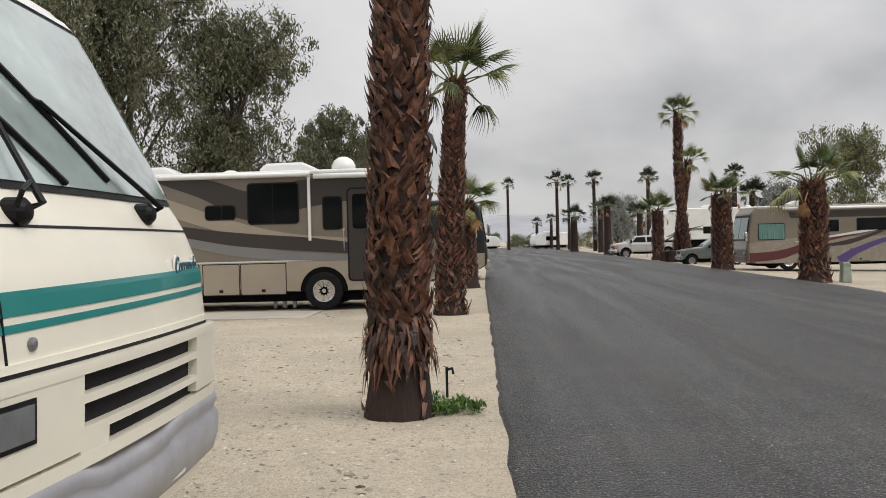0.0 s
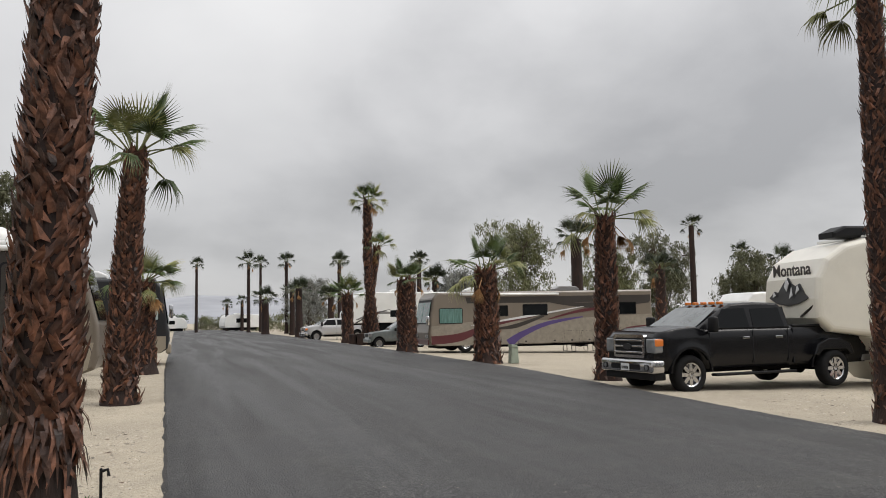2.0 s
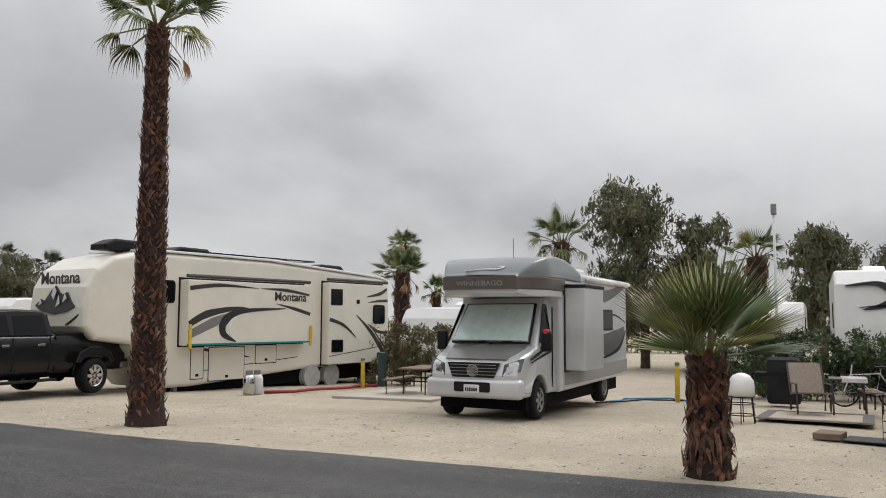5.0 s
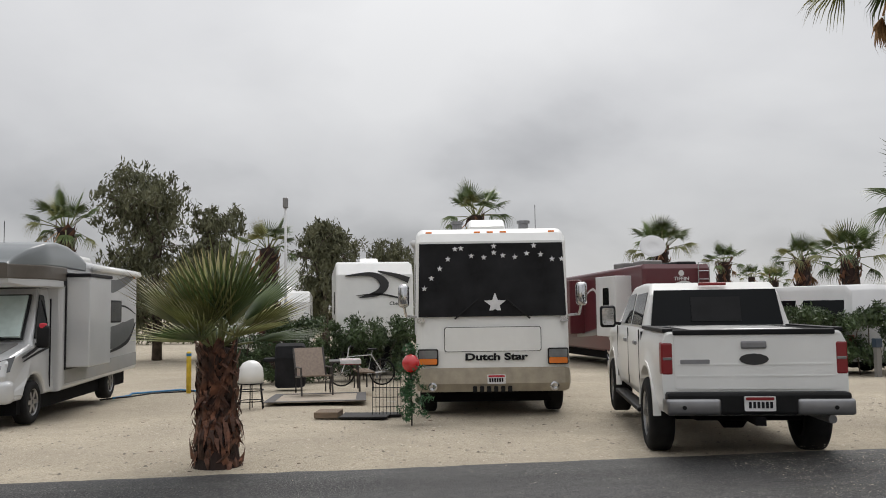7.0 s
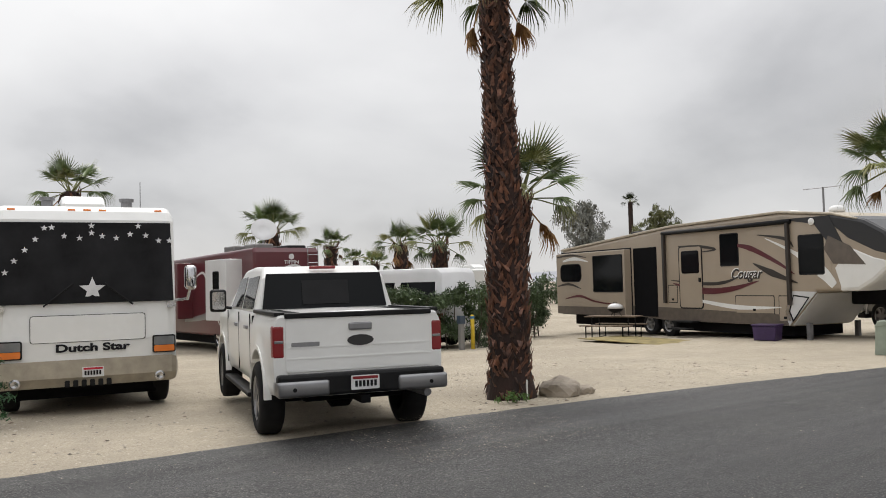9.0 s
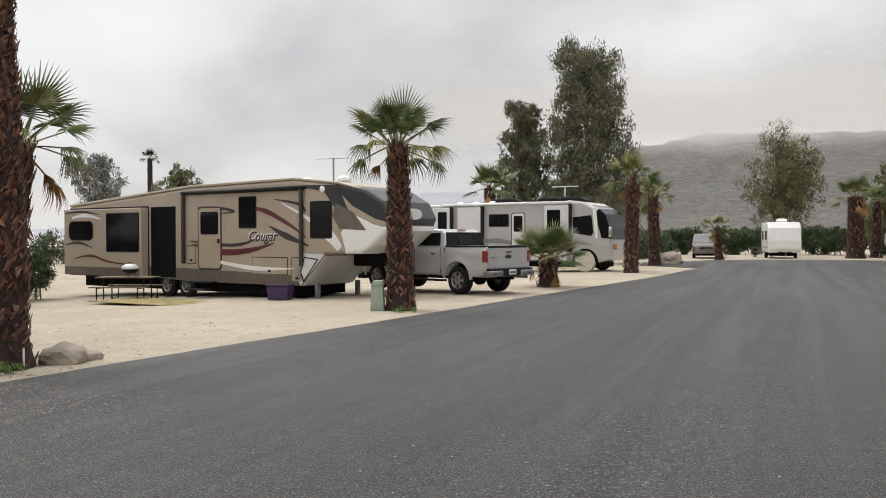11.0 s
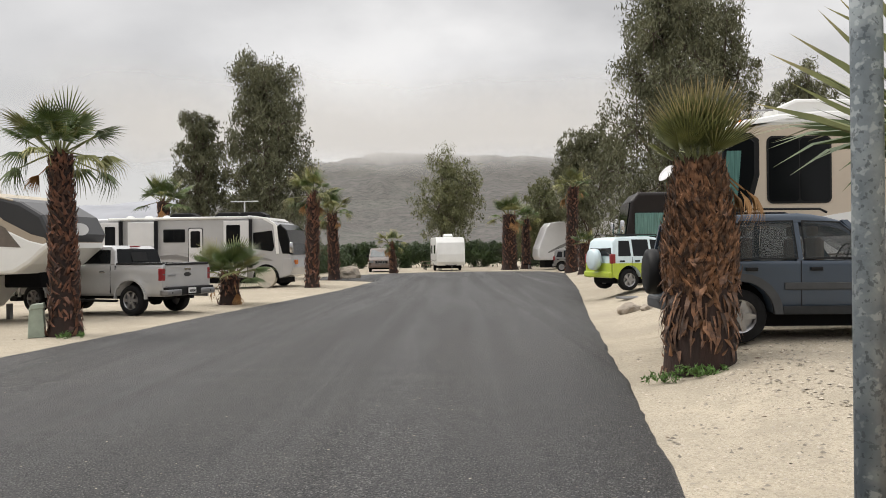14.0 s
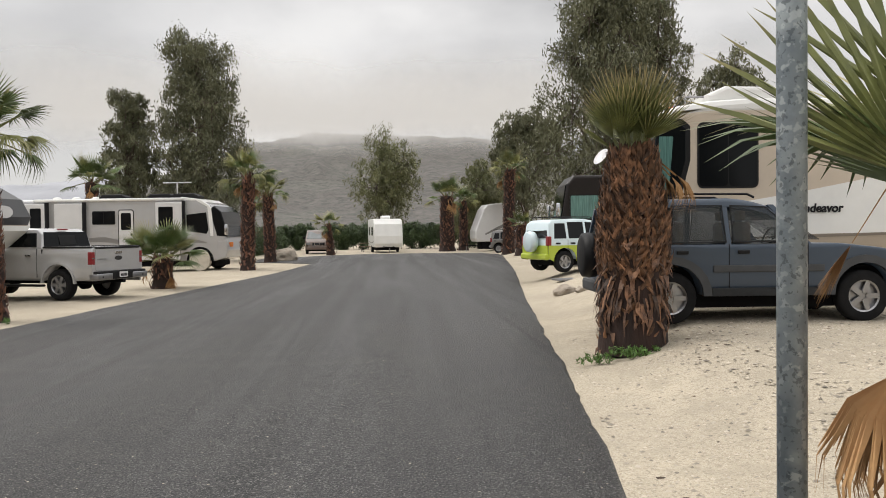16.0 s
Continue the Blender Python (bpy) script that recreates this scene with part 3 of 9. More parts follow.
def frond_mesh(shape, mat):
    """A fan leaf of unit length along +x: a petiole and pleated blade segments whose tips droop."""
    key = (shape, mat.name)
    if key in FROND_CACHE:
        return FROND_CACHE[key]
    rng = random.Random(str(key[0]))
    stalk, droop, spread, n, wide = {"stiff": (0.42, 0.05, 112, 30, 1.0), "arch": (0.50, 0.42, 92, 26, 1.0), "hang": (0.50, 0.95, 84, 24, 0.9),
                                     "fan": (0.12, 0.06, 64, 22, 1.0), "dead": (0.45, 0.75, 60, 24, 0.6), "tuft": (0.26, 0.05, 44, 15, 1.0)}[shape]
    verts, faces, slots = [], [], []
    # petiole: a flat three-sided bar
    for k, x in enumerate((0.0, stalk * 0.5, stalk)):
        w, z = 0.022 - 0.005 * k, -0.05 * droop * (x / stalk) ** 2
        verts += [(x, -w, z), (x, w, z), (x, 0, z - 0.018)]
    for k in range(2):
        a = 3 * k
        for i, j in ((0, 1), (1, 2), (2, 0)):
            faces.append((a + i, a + j, a + j + 3, a + i + 3))
            slots.append(1)
    blade = 1 - stalk
    for i in range(n):
        t = -spread + 2 * spread * i / (n - 1)
        L = blade * (1 - 0.30 * (abs(t) / 115) ** 1.5) * rng.uniform(0.9, 1.06)
        half = radians(spread / (n - 1)) * 0.98
        a = radians(t) * wide
        fall = droop * (0.75 + 0.5 * abs(t) / 110) * rng.uniform(0.7, 1.3)

        def at(r, off, dz=0.0):
            z = -0.05 * droop - fall * 0.75 * r * r * L + 0.10 * (1 - math.cos(a)) * L * r
            pull = 1 - 0.35 * fall * r * r
            return (stalk + L * r * pull * math.cos(a + off), L * r * pull * math.sin(a + off), z + dz)
        c = len(verts)
        verts += [at(0.03, 0), at(0.36, -half, -0.012), at(0.36, 0, 0.012), at(0.36, half, -0.012), at(0.72, -half * .34, -0.004), at(0.72, half * .34, -0.004),
                  at(1.0, rng.uniform(-.02, .02), -0.03 * fall)]
        for f in ((c, c + 1, c + 2), (c, c + 2, c + 3), (c + 1, c + 4, c + 2), (c + 2, c + 5, c + 3), (c + 4, c + 5, c + 2), (c + 4, c + 6, c + 5)):
            faces.append(f)
            slots.append(0)
    me = raw(verts, faces, [mat, FROND_D if shape == "dead" else PETIOLE], slots=slots)
    FROND_CACHE[key] = me
    return me


def palm(x, y, top, r0=0.3, r1=0.2, R=1.2, lean=(0, 0), style="arch", fronds=30, boots=700, boot=0.2, seed=1, mat=None, bulge=1.0, dead=3,
         label="desert fan palm with shaggy brown trunk", bootmat=None, skirt=0, base=None, bend=0.0, clean=0.0, swell=None):
    """A fan palm: a trunk clad in old leaf bases, and a crown of single fan leaves."""
    rng = random.Random(seed)
    z0 = ground_z(x, y) if base is None else base
    H = top - z0
    p = thing("palm_tree", pose(x, y, z0), label, "palm tree", "fan palms along the park road")

    def axis(u):
        return Vector((lean[0] * u ** 1.3 + bend * math.sin(u * math.pi), lean[1] * u ** 1.3, H * u))

    def rad(u):
        if swell:
            return along(swell, u)
        flare = 1 + 0.28 * max(0, 1 - u * H / 0.5) ** 2
        return (r0 + (r1 - r0) * u) * flare * (1 + (bulge - 1) * math.sin(min(1, u * 1.25) * math.pi))
    sides, rings = 18, max(10, int(H / 0.22))
    verts, faces = [], []
    for j in range(rings + 1):
        u = j / rings
        c, r = axis(u), rad(u)
        for k in range(sides):
            t = 2 * math.pi * k / sides
            rr = r * (1 + 0.07 * noise.noise((math.cos(t) * 2 + seed, math.sin(t) * 2, u * H * 2.2)))
            verts.append((c.x + rr * math.cos(t), c.y + rr * math.sin(t), c.z - (0.06 if j == 0 else 0)))
    for j in range(rings):
        for k in range(sides):
            a, b = j * sides + k, j * sides + (k + 1) % sides
            faces.append((a, b, b + sides, a + sides))
    verts.append(tuple(axis(1) + Vector((0, 0, 0.08))))
    faces += [(rings * sides + k, rings * sides + (k + 1) % sides, len(verts) - 1) for k in range(sides)]
    part("trunk", raw(verts, faces, PALMBARK, smooth=True), None, p, "dark reddish-brown fibrous trunk")
    if boots:
        verts, faces = [], []
        for i in range(boots):
            u = (i + 0.5) / boots
            zz = u * H
            if (zz < 0.32 and rng.random() < 0.65) or (zz < clean and rng.random() < 0.88):
                continue
            t = i * 2.39996 + rng.uniform(-.15, .15)
            c, r = axis(u), rad(u)
            big = boot * rng.uniform(0.7, 1.3)
            w = big * rng.uniform(0.20, 0.34) / max(r, .05)
            skew = rng.choice((-1, 1)) * rng.uniform(0.5, 1.7) * w
            out, rise = big * rng.uniform(0.16, 0.46), big * rng.uniform(0.75, 1.35)
            if rng.random() < 0.10:
                rise, out = -rise * 0.8, out * 1.2
            if zz < 0.85 and rng.random() < 0.35:
                rise, out = -abs(rise) * 0.9, out * 0.9

            def at(tt, rr, z):
                return (c.x + rr * math.cos(tt), c.y + rr * math.sin(tt), c.z + z)
            k = len(verts)
            verts += [at(t - w, r * .97, 0), at(t + w, r * .97, 0), at(t, r + out * .45, rise * .12), at(t + skew - w * .35, r + out * .8, rise * .72),
                      at(t + skew + w * .35, r + out * .85, rise * .7), at(t + skew * 1.2, r + out, rise)]
            faces += [(k, k + 2, k + 3), (k + 2, k + 1, k + 4), (k + 2, k + 4, k + 3), (k + 3, k + 4, k + 5), (k, k + 3, k + 5, k + 4, k + 1)]
        ob = part("leaf_base_cladding", raw(verts, faces, bootmat or BOOT), None, p, "overlapping dry cut leaf bases")
        ob["kind"] = "stuff"
    if skirt:
        verts, faces = [], []
        for i in range(skirt):
            zz, t = rng.uniform(.5, .95) * min(1, H / 2), i * 2.39996
            c, r = axis(zz / H), rad(zz / H)
            w, out, fall = rng.uniform(.012, .035) / r, rng.uniform(.03, .13), rng.uniform(.15, .38)
            k = len(verts)
            for a, rr, z in ((t - w, r * .98, .05), (t + w, r * .98, .05), (t + w * .8, r + out * .7, -fall * .35), (t - w * .8, r + out * .7, -fall * .35), (t + rng.uniform(-2, 2) * w, r + out, -fall)):
                verts.append((c.x + rr * math.cos(a), c.y + rr * math.sin(a), c.z + z))
            faces += [(k, k + 1, k + 2, k + 3), (k + 3, k + 2, k + 4)]
        part("frayed_skirt", raw(verts, faces, bootmat or BOOT), None, p, "ragged hanging strips of old leaf bases")["kind"] = "stuff"
    tip = axis(1)
    mat = mat or FROND
    rows = {"stiff": ((0.30, 80, 50, "stiff"), (0.45, 50, 18, "stiff"), (0.25, 18, -18, "arch")),
            "arch": ((0.22, 84, 58, "stiff"), (0.42, 56, 22, "arch"), (0.36, 22, -22, "hang")),
            "wide": ((0.36, 86, 60, "tuft"), (0.44, 62, 26, "tuft"), (0.20, 26, 2, "tuft")),
            "young": ((0.50, 88, 64, "tuft"), (0.40, 66, 44, "tuft"), (0.10, 42, 22, "tuft"))}[style]
    fronds = round(fronds * {"arch": 0.72, "stiff": 0.68, "wide": 0.66, "young": 0.8}[style])
    i = 0
    for share, e0, e1, shape in rows:
        for k in range(max(2, round(share * fronds))):
            az = i * 137.5 + rng.uniform(-14, 14)
            el = e0 + (e1 - e0) * rng.random()
            s = R * rng.uniform(0.85, 1.12)
            m = Matrix.Translation(tip) @ pose(0, 0, rng.uniform(-.05, .08) * min(1, R), 0, 0, az) @ pose(r1 * 0.4, 0, 0, rng.uniform(-18, 18), -el, 0) @ Matrix.Diagonal((s, s, s, 1))
            kind = FROND_Y if (rng.random() < (.5 if shape == "hang" else .2) and mat is FROND) else (FROND if mat is FROND_Y and rng.random() < .35 else mat)
            part("frond", frond_mesh(shape, kind), None, p, m=m)
            i += 1
    for k in range(dead):
        az, el = rng.uniform(0, 360), rng.uniform(-70, -30)
        s = R * rng.uniform(0.6, 0.95)
        m = Matrix.Translation(tip) @ pose(0, 0, -0.12, 0, 0, az) @ pose(r1 * 0.8, 0, 0, rng.uniform(-30, 30), -el, 0) @ Matrix.Diagonal((s, s, s, 1))
        part("dead_frond", frond_mesh("dead", FROND_D), None, p, "dry brown hanging frond", m=m)
    return p


# the near ones, each on its own
palm(-1.12, 7.55, 8.6, 0.275, 0.17, 1.5, (0.30, 0.1), "arch", 30, 2300, 0.19, 1, skirt=150, clean=.6, label="tall fan palm with shaggy cut leaf bases beside the road")
palm(-1.15, 18.2, 5.1, 0.31, 0.19, 1.6, (0.25, 0), "arch", 22, 1300, 0.20, 2, dead=0, label="leaning fan palm with drooping green fronds")
palm(-1.1, 28.4, 2.9, 0.42, 0.30, 1.35, (0, 0), "arch", 34, 420, 0.24, 3, mat=FROND_Y, dead=8, label="short bushy fan palm with olive and dry fronds")
palm(10.8, 39.8, 3.5, 0.46, 0.42, 1.35, (0, 0), "stiff", 26, 520, 0.26, 4, label="stout fan palm with a thick trimmed trunk")
palm(10.8, 28.7, 3.25, 0.46, 0.34, 1.8, (0, 0), "arch", 19, 700, 0.26, 5, label="stout fan palm with stiff spreading fronds")
palm(10.6, 19.4, 4.15, 0.30, 0.22, 1.5, (0.05, 0), "arch", 19, 800, 0.20, 6, label="slender fan palm beside a parked truck")
palm(12.9, 55.6, 9.7, 0.32, 0.26, 1.6, (-0.45, 0), "arch", 26, 420, 0.32, 7, bend=-0.25, label="tall kinked fan palm of a pair")
palm(12.3, 56.0, 6.5, 0.30, 0.22, 1.45, (0.85, -0.2), "arch", 22, 320, 0.3, 8, label="leaning shorter fan palm of a pair")
palm(11.8, 59.7, 3.4, 0.42, 0.36, 1.7, (0, 0), "stiff", 22, 260, 0.3, 9)
palm(9.95, 9.75, 6.45, 0.26, 0.15, 1.3, (0.02, 0.06), "arch", 24, 1400, 0.135, 10, label="tall slim fan palm in front of a travel trailer", bootmat=BOOT)
palm(9.25, 1.1, 1.22, 0.20, 0.165, 1.22, (0, 0), "wide", 40, 520, 0.17, 11, skirt=60, mat=FROND_Y, dead=0, label="low young fan palm with a wide olive crown")
palm(9.45, -7.75, 6.0, 0.30, 0.175, 1.35, (-0.16, 0.26), "arch", 26, 1400, 0.15, 12, label="tall fan palm leaning beside a shorter twin")
palm(10.12, -8.22, 2.95, 0.28, 0.19, 1.25, (-0.05, -0.3), "arch", 22, 520, 0.19, 13, label="short fan palm close against its taller twin")
palm(8.25, -17.1, 3.7, 0.30, 0.20, 1.35, (0.05, 0.05), "arch", 36, 620, 0.18, 14, mat=FROND, dead=1, label="fan palm with a full round green crown")
palm(7.4, -26.6, 0.95, 0.30, 0.26, 1.45, (0, 0), "stiff", 34, 160, 0.2, 15, label="very short fan palm with a broad green crown")
palm(6.75, -38.4, 4.25, 0.30, 0.24, 1.6, (-0.1, 0), "arch", 28, 380, 0.25, 16, mat=FROND_Y)
palm(7.1, -48.1, 3.9, 0.32, 0.26, 1.6, (0.1, 0), "arch", 26, 300, 0.25, 17, mat=FROND_Y)
palm(4.6, -61.8, 2.2, 0.28, 0.20, 1.4, (0.2, 0), "arch", 20, 160, 0.25, 18, mat=FROND_Y)
palm(-4.6, -69.3, 4.6, 0.62, 0.5, 2.1, (0, 0), "stiff", 26, 260, 0.3, 19, label="stout fan palm at the end of the road")
palm(-6.2, -71.8, 4.3, 0.4, 0.3, 1.5, (0, 0), "arch", 18, 160, 0.3, 20)
palm(-8.0, -57.1, 5.9, 0.42, 0.32, 1.7, (-0.15, 0), "arch", 26, 320, 0.28, 21, mat=FROND_Y)
palm(-8.0, -51.5, 2.0, 0.35, 0.28, 1.1, (0, 0), "stiff", 18, 160, 0.25, 22)
stout = palm(-2.93, -10.88, 2.70, 0.45, 0.24, 1.06, (0, 0), "young", 36, 3300, 0.16, 23, mat=FROND_T, dead=0, clean=0.95, skirt=110,
             swell=((0, .47), (.06, .45), (.3, .42), (.45, .45), (.62, .44), (.8, .36), (.9, .33), (1, .24)), label="stout fan palm with thick layered bark and a tufted crown", bootmat=BOOT_L)

# the far ones: x, y, height of the crown, spread, trunk radius, style
FAR = ((27.3, 53.6, 7.05, 1.9, .5, "arch"), (30.8, 105.8, 9.55, 1.4, .24, "arch"), (20.5, 108.3, 9.33, 1.6, .24, "arch"), (42.7, 61.8, 9.2, 1.25, .3, "arch"),
       (55.0, 71.3, 7.67, 1.5, .3, "arch"), (38.7, 46.0, 4.97, 1.4, .3, "arch"), (29.6, 46.5, 4.46, 1.5, .4, "arch"), (23.8, 76.6, 5.47, 1.6, .3, "stiff"),
       (44.5, 22.8, 6.1, 1.3, .25, "arch"), (33.8, 17.4, 3.78, 1.5, .4, "stiff"), (2.8, 129.8, 10.2, 1.5, .25, "arch"), (9.6, 119.4, 9.85, 1.9, .28, "arch"),
       (12.2, 129.3, 10.4, 1.5, .25, "arch"), (14.2, 113.9, 9.6, 1.6, .28, "arch"), (9.9, 99.3, 4.15, 2.0, .5, "arch"), (18.5, 98.1, 8.33, 1.5, .28, "arch"),
       (11.0, 79.1, 4.6, 1.4, .4, "stiff"), (30.5, 105.5, 9.2, 1.5, .25, "arch"), (23.6, 76.2, 5.2, 1.5, .3, "arch"), (7.8, 139.6, 4.4, 1.2, .3, "arch"),
       (10.2, 139.5, 5.0, 1.2, .3, "arch"), (53.2, 27.2, 6.9, 1.5, .3, "arch"), (35.3, 18.2, 3.9, 1.5, .4, "stiff"), (40.6, 18.8, 3.15, 1.2, .3, "arch"),
       (33.4, 9.7, 4.9, 1.7, .42, "arch"), (29.7, 1.8, 3.8, 1.35, .4, "arch"), (35.1, -6.7, 5.6, 1.8, .4, "arch"), (36.8, -15.9, 4.2, 1.9, .4, "arch"),
       (37.4, -19.3, 3.6, 1.2, .35, "arch"), (52.6, -29.1, 3.4, 1.1, .3, "arch"), (47.6, -27.8, 3.0, 1.2, .3, "arch"), (34.0, -21.3, 3.5, 1.5, .4, "arch"),
       (28.8, -20.0, 3.3, 1.6, .4, "arch"), (16.7, -47.2, 4.6, 1.9, .4, "stiff"), (13.0, 99.0, 5.0, 1.6, .35, "arch"), (16.0, 90.0, 4.2, 1.7, .4, "stiff"))
for i, (px_, py_, pz_, pr_, tr_, st_) in enumerate(FAR):
    palm(px_, py_, pz_, tr_ * 0.95, tr_ * 0.75, pr_, (0, 0), st_, 22, 110 if math.hypot(px_, py_) < 60 else 0, 0.34, 40 + i, mat=FROND_FAR if py_ > 40 else FROND, dead=2,
         label="fan palm standing among the far lots")


def leaf_cloud(centres, radii, per, size, seed, droop=0.5, tall=0.85):
    """Many small leaves in clumps: one quad a leaf."""
    rng = np.random.RandomState(seed)
    C = np.repeat(np.asarray(centres), per, axis=0)
    Rr = np.repeat(np.asarray(radii), per)[:, None]
    q = rng.normal(0, 1, (len(C), 3))
    q *= (rng.uniform(0, 1, (len(C), 1)) ** 0.55) / np.linalg.norm(q, axis=1)[:, None]
    P = C + (q * 0.85 + rng.normal(0, 0.12, (len(C), 3))) * Rr * np.array([1, 1, tall])
    d = rng.normal(0, 1, (len(C), 3))
    d[:, 2] -= droop
    d /= np.linalg.norm(d, axis=1)[:, None]
    s = np.cross(d, rng.normal(0, 1, (len(C), 3)))
    s /= np.linalg.norm(s, axis=1)[:, None]
    L = size * rng.uniform(0.6, 1.3, (len(C), 1))
    V = np.stack([P - d * L, P + s * L * 0.26, P + d * L, P - s * L * 0.26], 1).reshape(-1, 3)
    F = np.arange(len(V)).reshape(-1, 4)
    return V, F


def tree(x, y, top, width, seed, mat=None, base=0.12, leaf=0.16, clumps=150, per=90, label="tall grey-green eucalyptus tree", trunk=0.25, cone=False):
    """A broad-leaved tree: trunk, branching limbs, and an uneven crown of leaf clumps with gaps."""
    rng = random.Random(seed)
    z0 = ground_z(x, y)
    H = top - z0
    clumps, per = clumps * 2, per // 2
    t = thing("tree", pose(x, y, z0), label, "tree", "trees round the park")
    bm = bmesh.new()
    tube([(0, 0, -0.1), (0.1 * rng.uniform(-1, 1), 0, H * .25), (0.25 * rng.uniform(-1, 1), 0.1, H * .55), (0.3 * rng.uniform(-1, 1), 0, H * .9)], trunk, 9, trunk * 0.18, bm)
    part("trunk", bm, TREEBARK, t, smooth=True)
    if cone:
        lobes = []
        for k in range(22):
            lz, a = .16 + .76 * k / 21, k * 2.4
            off = (.44 - .33 * lz) * rng.uniform(.55, 1.1)
            lobes.append((off * math.cos(a), off * math.sin(a), lz, (.33 - .17 * lz) * rng.uniform(.8, 1.15)))
    else:
        lobes = [(rng.uniform(-.28, .28), rng.uniform(-.28, .28), rng.uniform(base + .15, .88), rng.uniform(.22, .36)) for _ in range(13)] + [(0, 0, .86, .22), (0.05, 0, .6, .46), (0, .05, .38, .42)]
    limbs = bmesh.new()
    cs, rs = [], []
    for lx, ly, lz, lr in lobes:
        c = Vector((lx * width, ly * width, lz * H))
        a = Vector((0, 0, max(0.1, lz - 0.32) * H))
        mid_ = (a + c) / 2 + Vector((rng.uniform(-.1, .1), rng.uniform(-.1, .1), 0.05)) * width
        tube([a, mid_, c], trunk * 0.35, 6, 0.025, limbs)
        for _ in range(max(4, int(clumps / len(lobes)))):
            while True:
                d = Vector((rng.uniform(-1, 1), rng.uniform(-1, 1), rng.uniform(-1, 1)))
                if 0.25 < d.length < 1:
                    break
            q = c + Vector((d.x * lr * width, d.y * lr * width, d.z * lr * width * 0.95))
            q.z = min(max(q.z, base * H), H * 0.985)
            cs.append(q)
            rs.append(rng.uniform(0.045, 0.115) * width)
            if rng.random() < .35:
                tube([c, (c + q) / 2 + Vector((0, 0, .05)), q], 0.03, 4, 0.012, limbs, cap=False)
    part("limb", limbs, TREEBARK, t)["kind"] = "stuff"
    V, F = leaf_cloud(cs, rs, per, leaf, seed, 1.5, 1.25)
    ob = part("crown", raw(V.tolist(), F.tolist(), mat or LEAF), None, t, "uneven crown of small hanging leaves")
    ob["kind"] = "stuff"
    return t


TREES = ((-17.5, 26.5, 13.5, 8.5, 1, LEAF), (-14.6, 32.0, 14.6, 8.0, 2, LEAF), (-11.2, 35.0, 12.0, 6.0, 3, LEAF), (-9.4, 49.0, 10.4, 4.6, 4, LEAF), (-21.5, 33.0, 14.0, 8.0, 5, LEAF), (-8.6, 60.0, 9.2, 5.0, 6, LEAF2))
for tx, ty, tz, tw, ts, tm in TREES:
    tree(tx, ty, tz, tw, ts, tm, clumps=340, per=135, leaf=0.115, base=0.1)
for tx, ty, tz, tw, ts, tm in ((30.0, 69.0, 10.3, 7.2, 11, LEAF2), (43.2, 67.5, 9.2, 6.0, 12, LEAF), (37.0, 66.0, 7.6, 6.0, 13, LEAF2), (49.0, 62.0, 7.0, 6.0, 14, LEAF),
                               (41.0, 7.7, 8.4, 5.6, 15, LEAF), (40.0, 5.2, 6.9, 3.6, 16, LEAF), (47.7, -0.3, 6.6, 4.4, 17, LEAF), (61.5, -5.0, 6.9, 5.0, 18, LEAF),
                               (49.9, -49.3, 8.2, 4.6, 19, LEAF3), (48.5, -57.4, 8.4, 4.2, 20, LEAF2), (0.9, -84.1, 12.3, 7.6, 23, LEAF2),
                               (-10.9, -66.5, 11.6, 5.6, 24, LEAF), (-8.1, -76.0, 8.3, 5.0, 25, LEAF2), (-23.4, -55.2, 14.6, 5.8, 26, LEAF), (26.5, 75.0, 6.2, 6.0, 28, LEAF3), (17.0, 112.0, 7.0, 8.0, 29, LEAF3)):
    tree(tx, ty, tz, tw, ts, tm, clumps=260 if ty < -50 else 190, per=85, leaf=0.155, base=0.12)
tree(12.2, -53.8, 14.6, 7.4, 21, LEAF, clumps=480, per=110, leaf=0.13, base=0.1, cone=True, label="tall dense conical eucalyptus tree")
tree(16.6, -53.7, 11.2, 4.4, 22, LEAF, clumps=280, per=90, leaf=0.13, base=0.12, cone=True)
tree(-10.6, -40.6, 16.0, 7.6, 27, LEAF, clumps=500, per=112, leaf=0.12, base=0.1, cone=True, label="tall dense eucalyptus tree behind the motorhomes")
tree(-13.9, -43.5, 15.6, 5.8, 30, LEAF, clumps=280, per=100, leaf=0.12, base=0.15, cone=True)


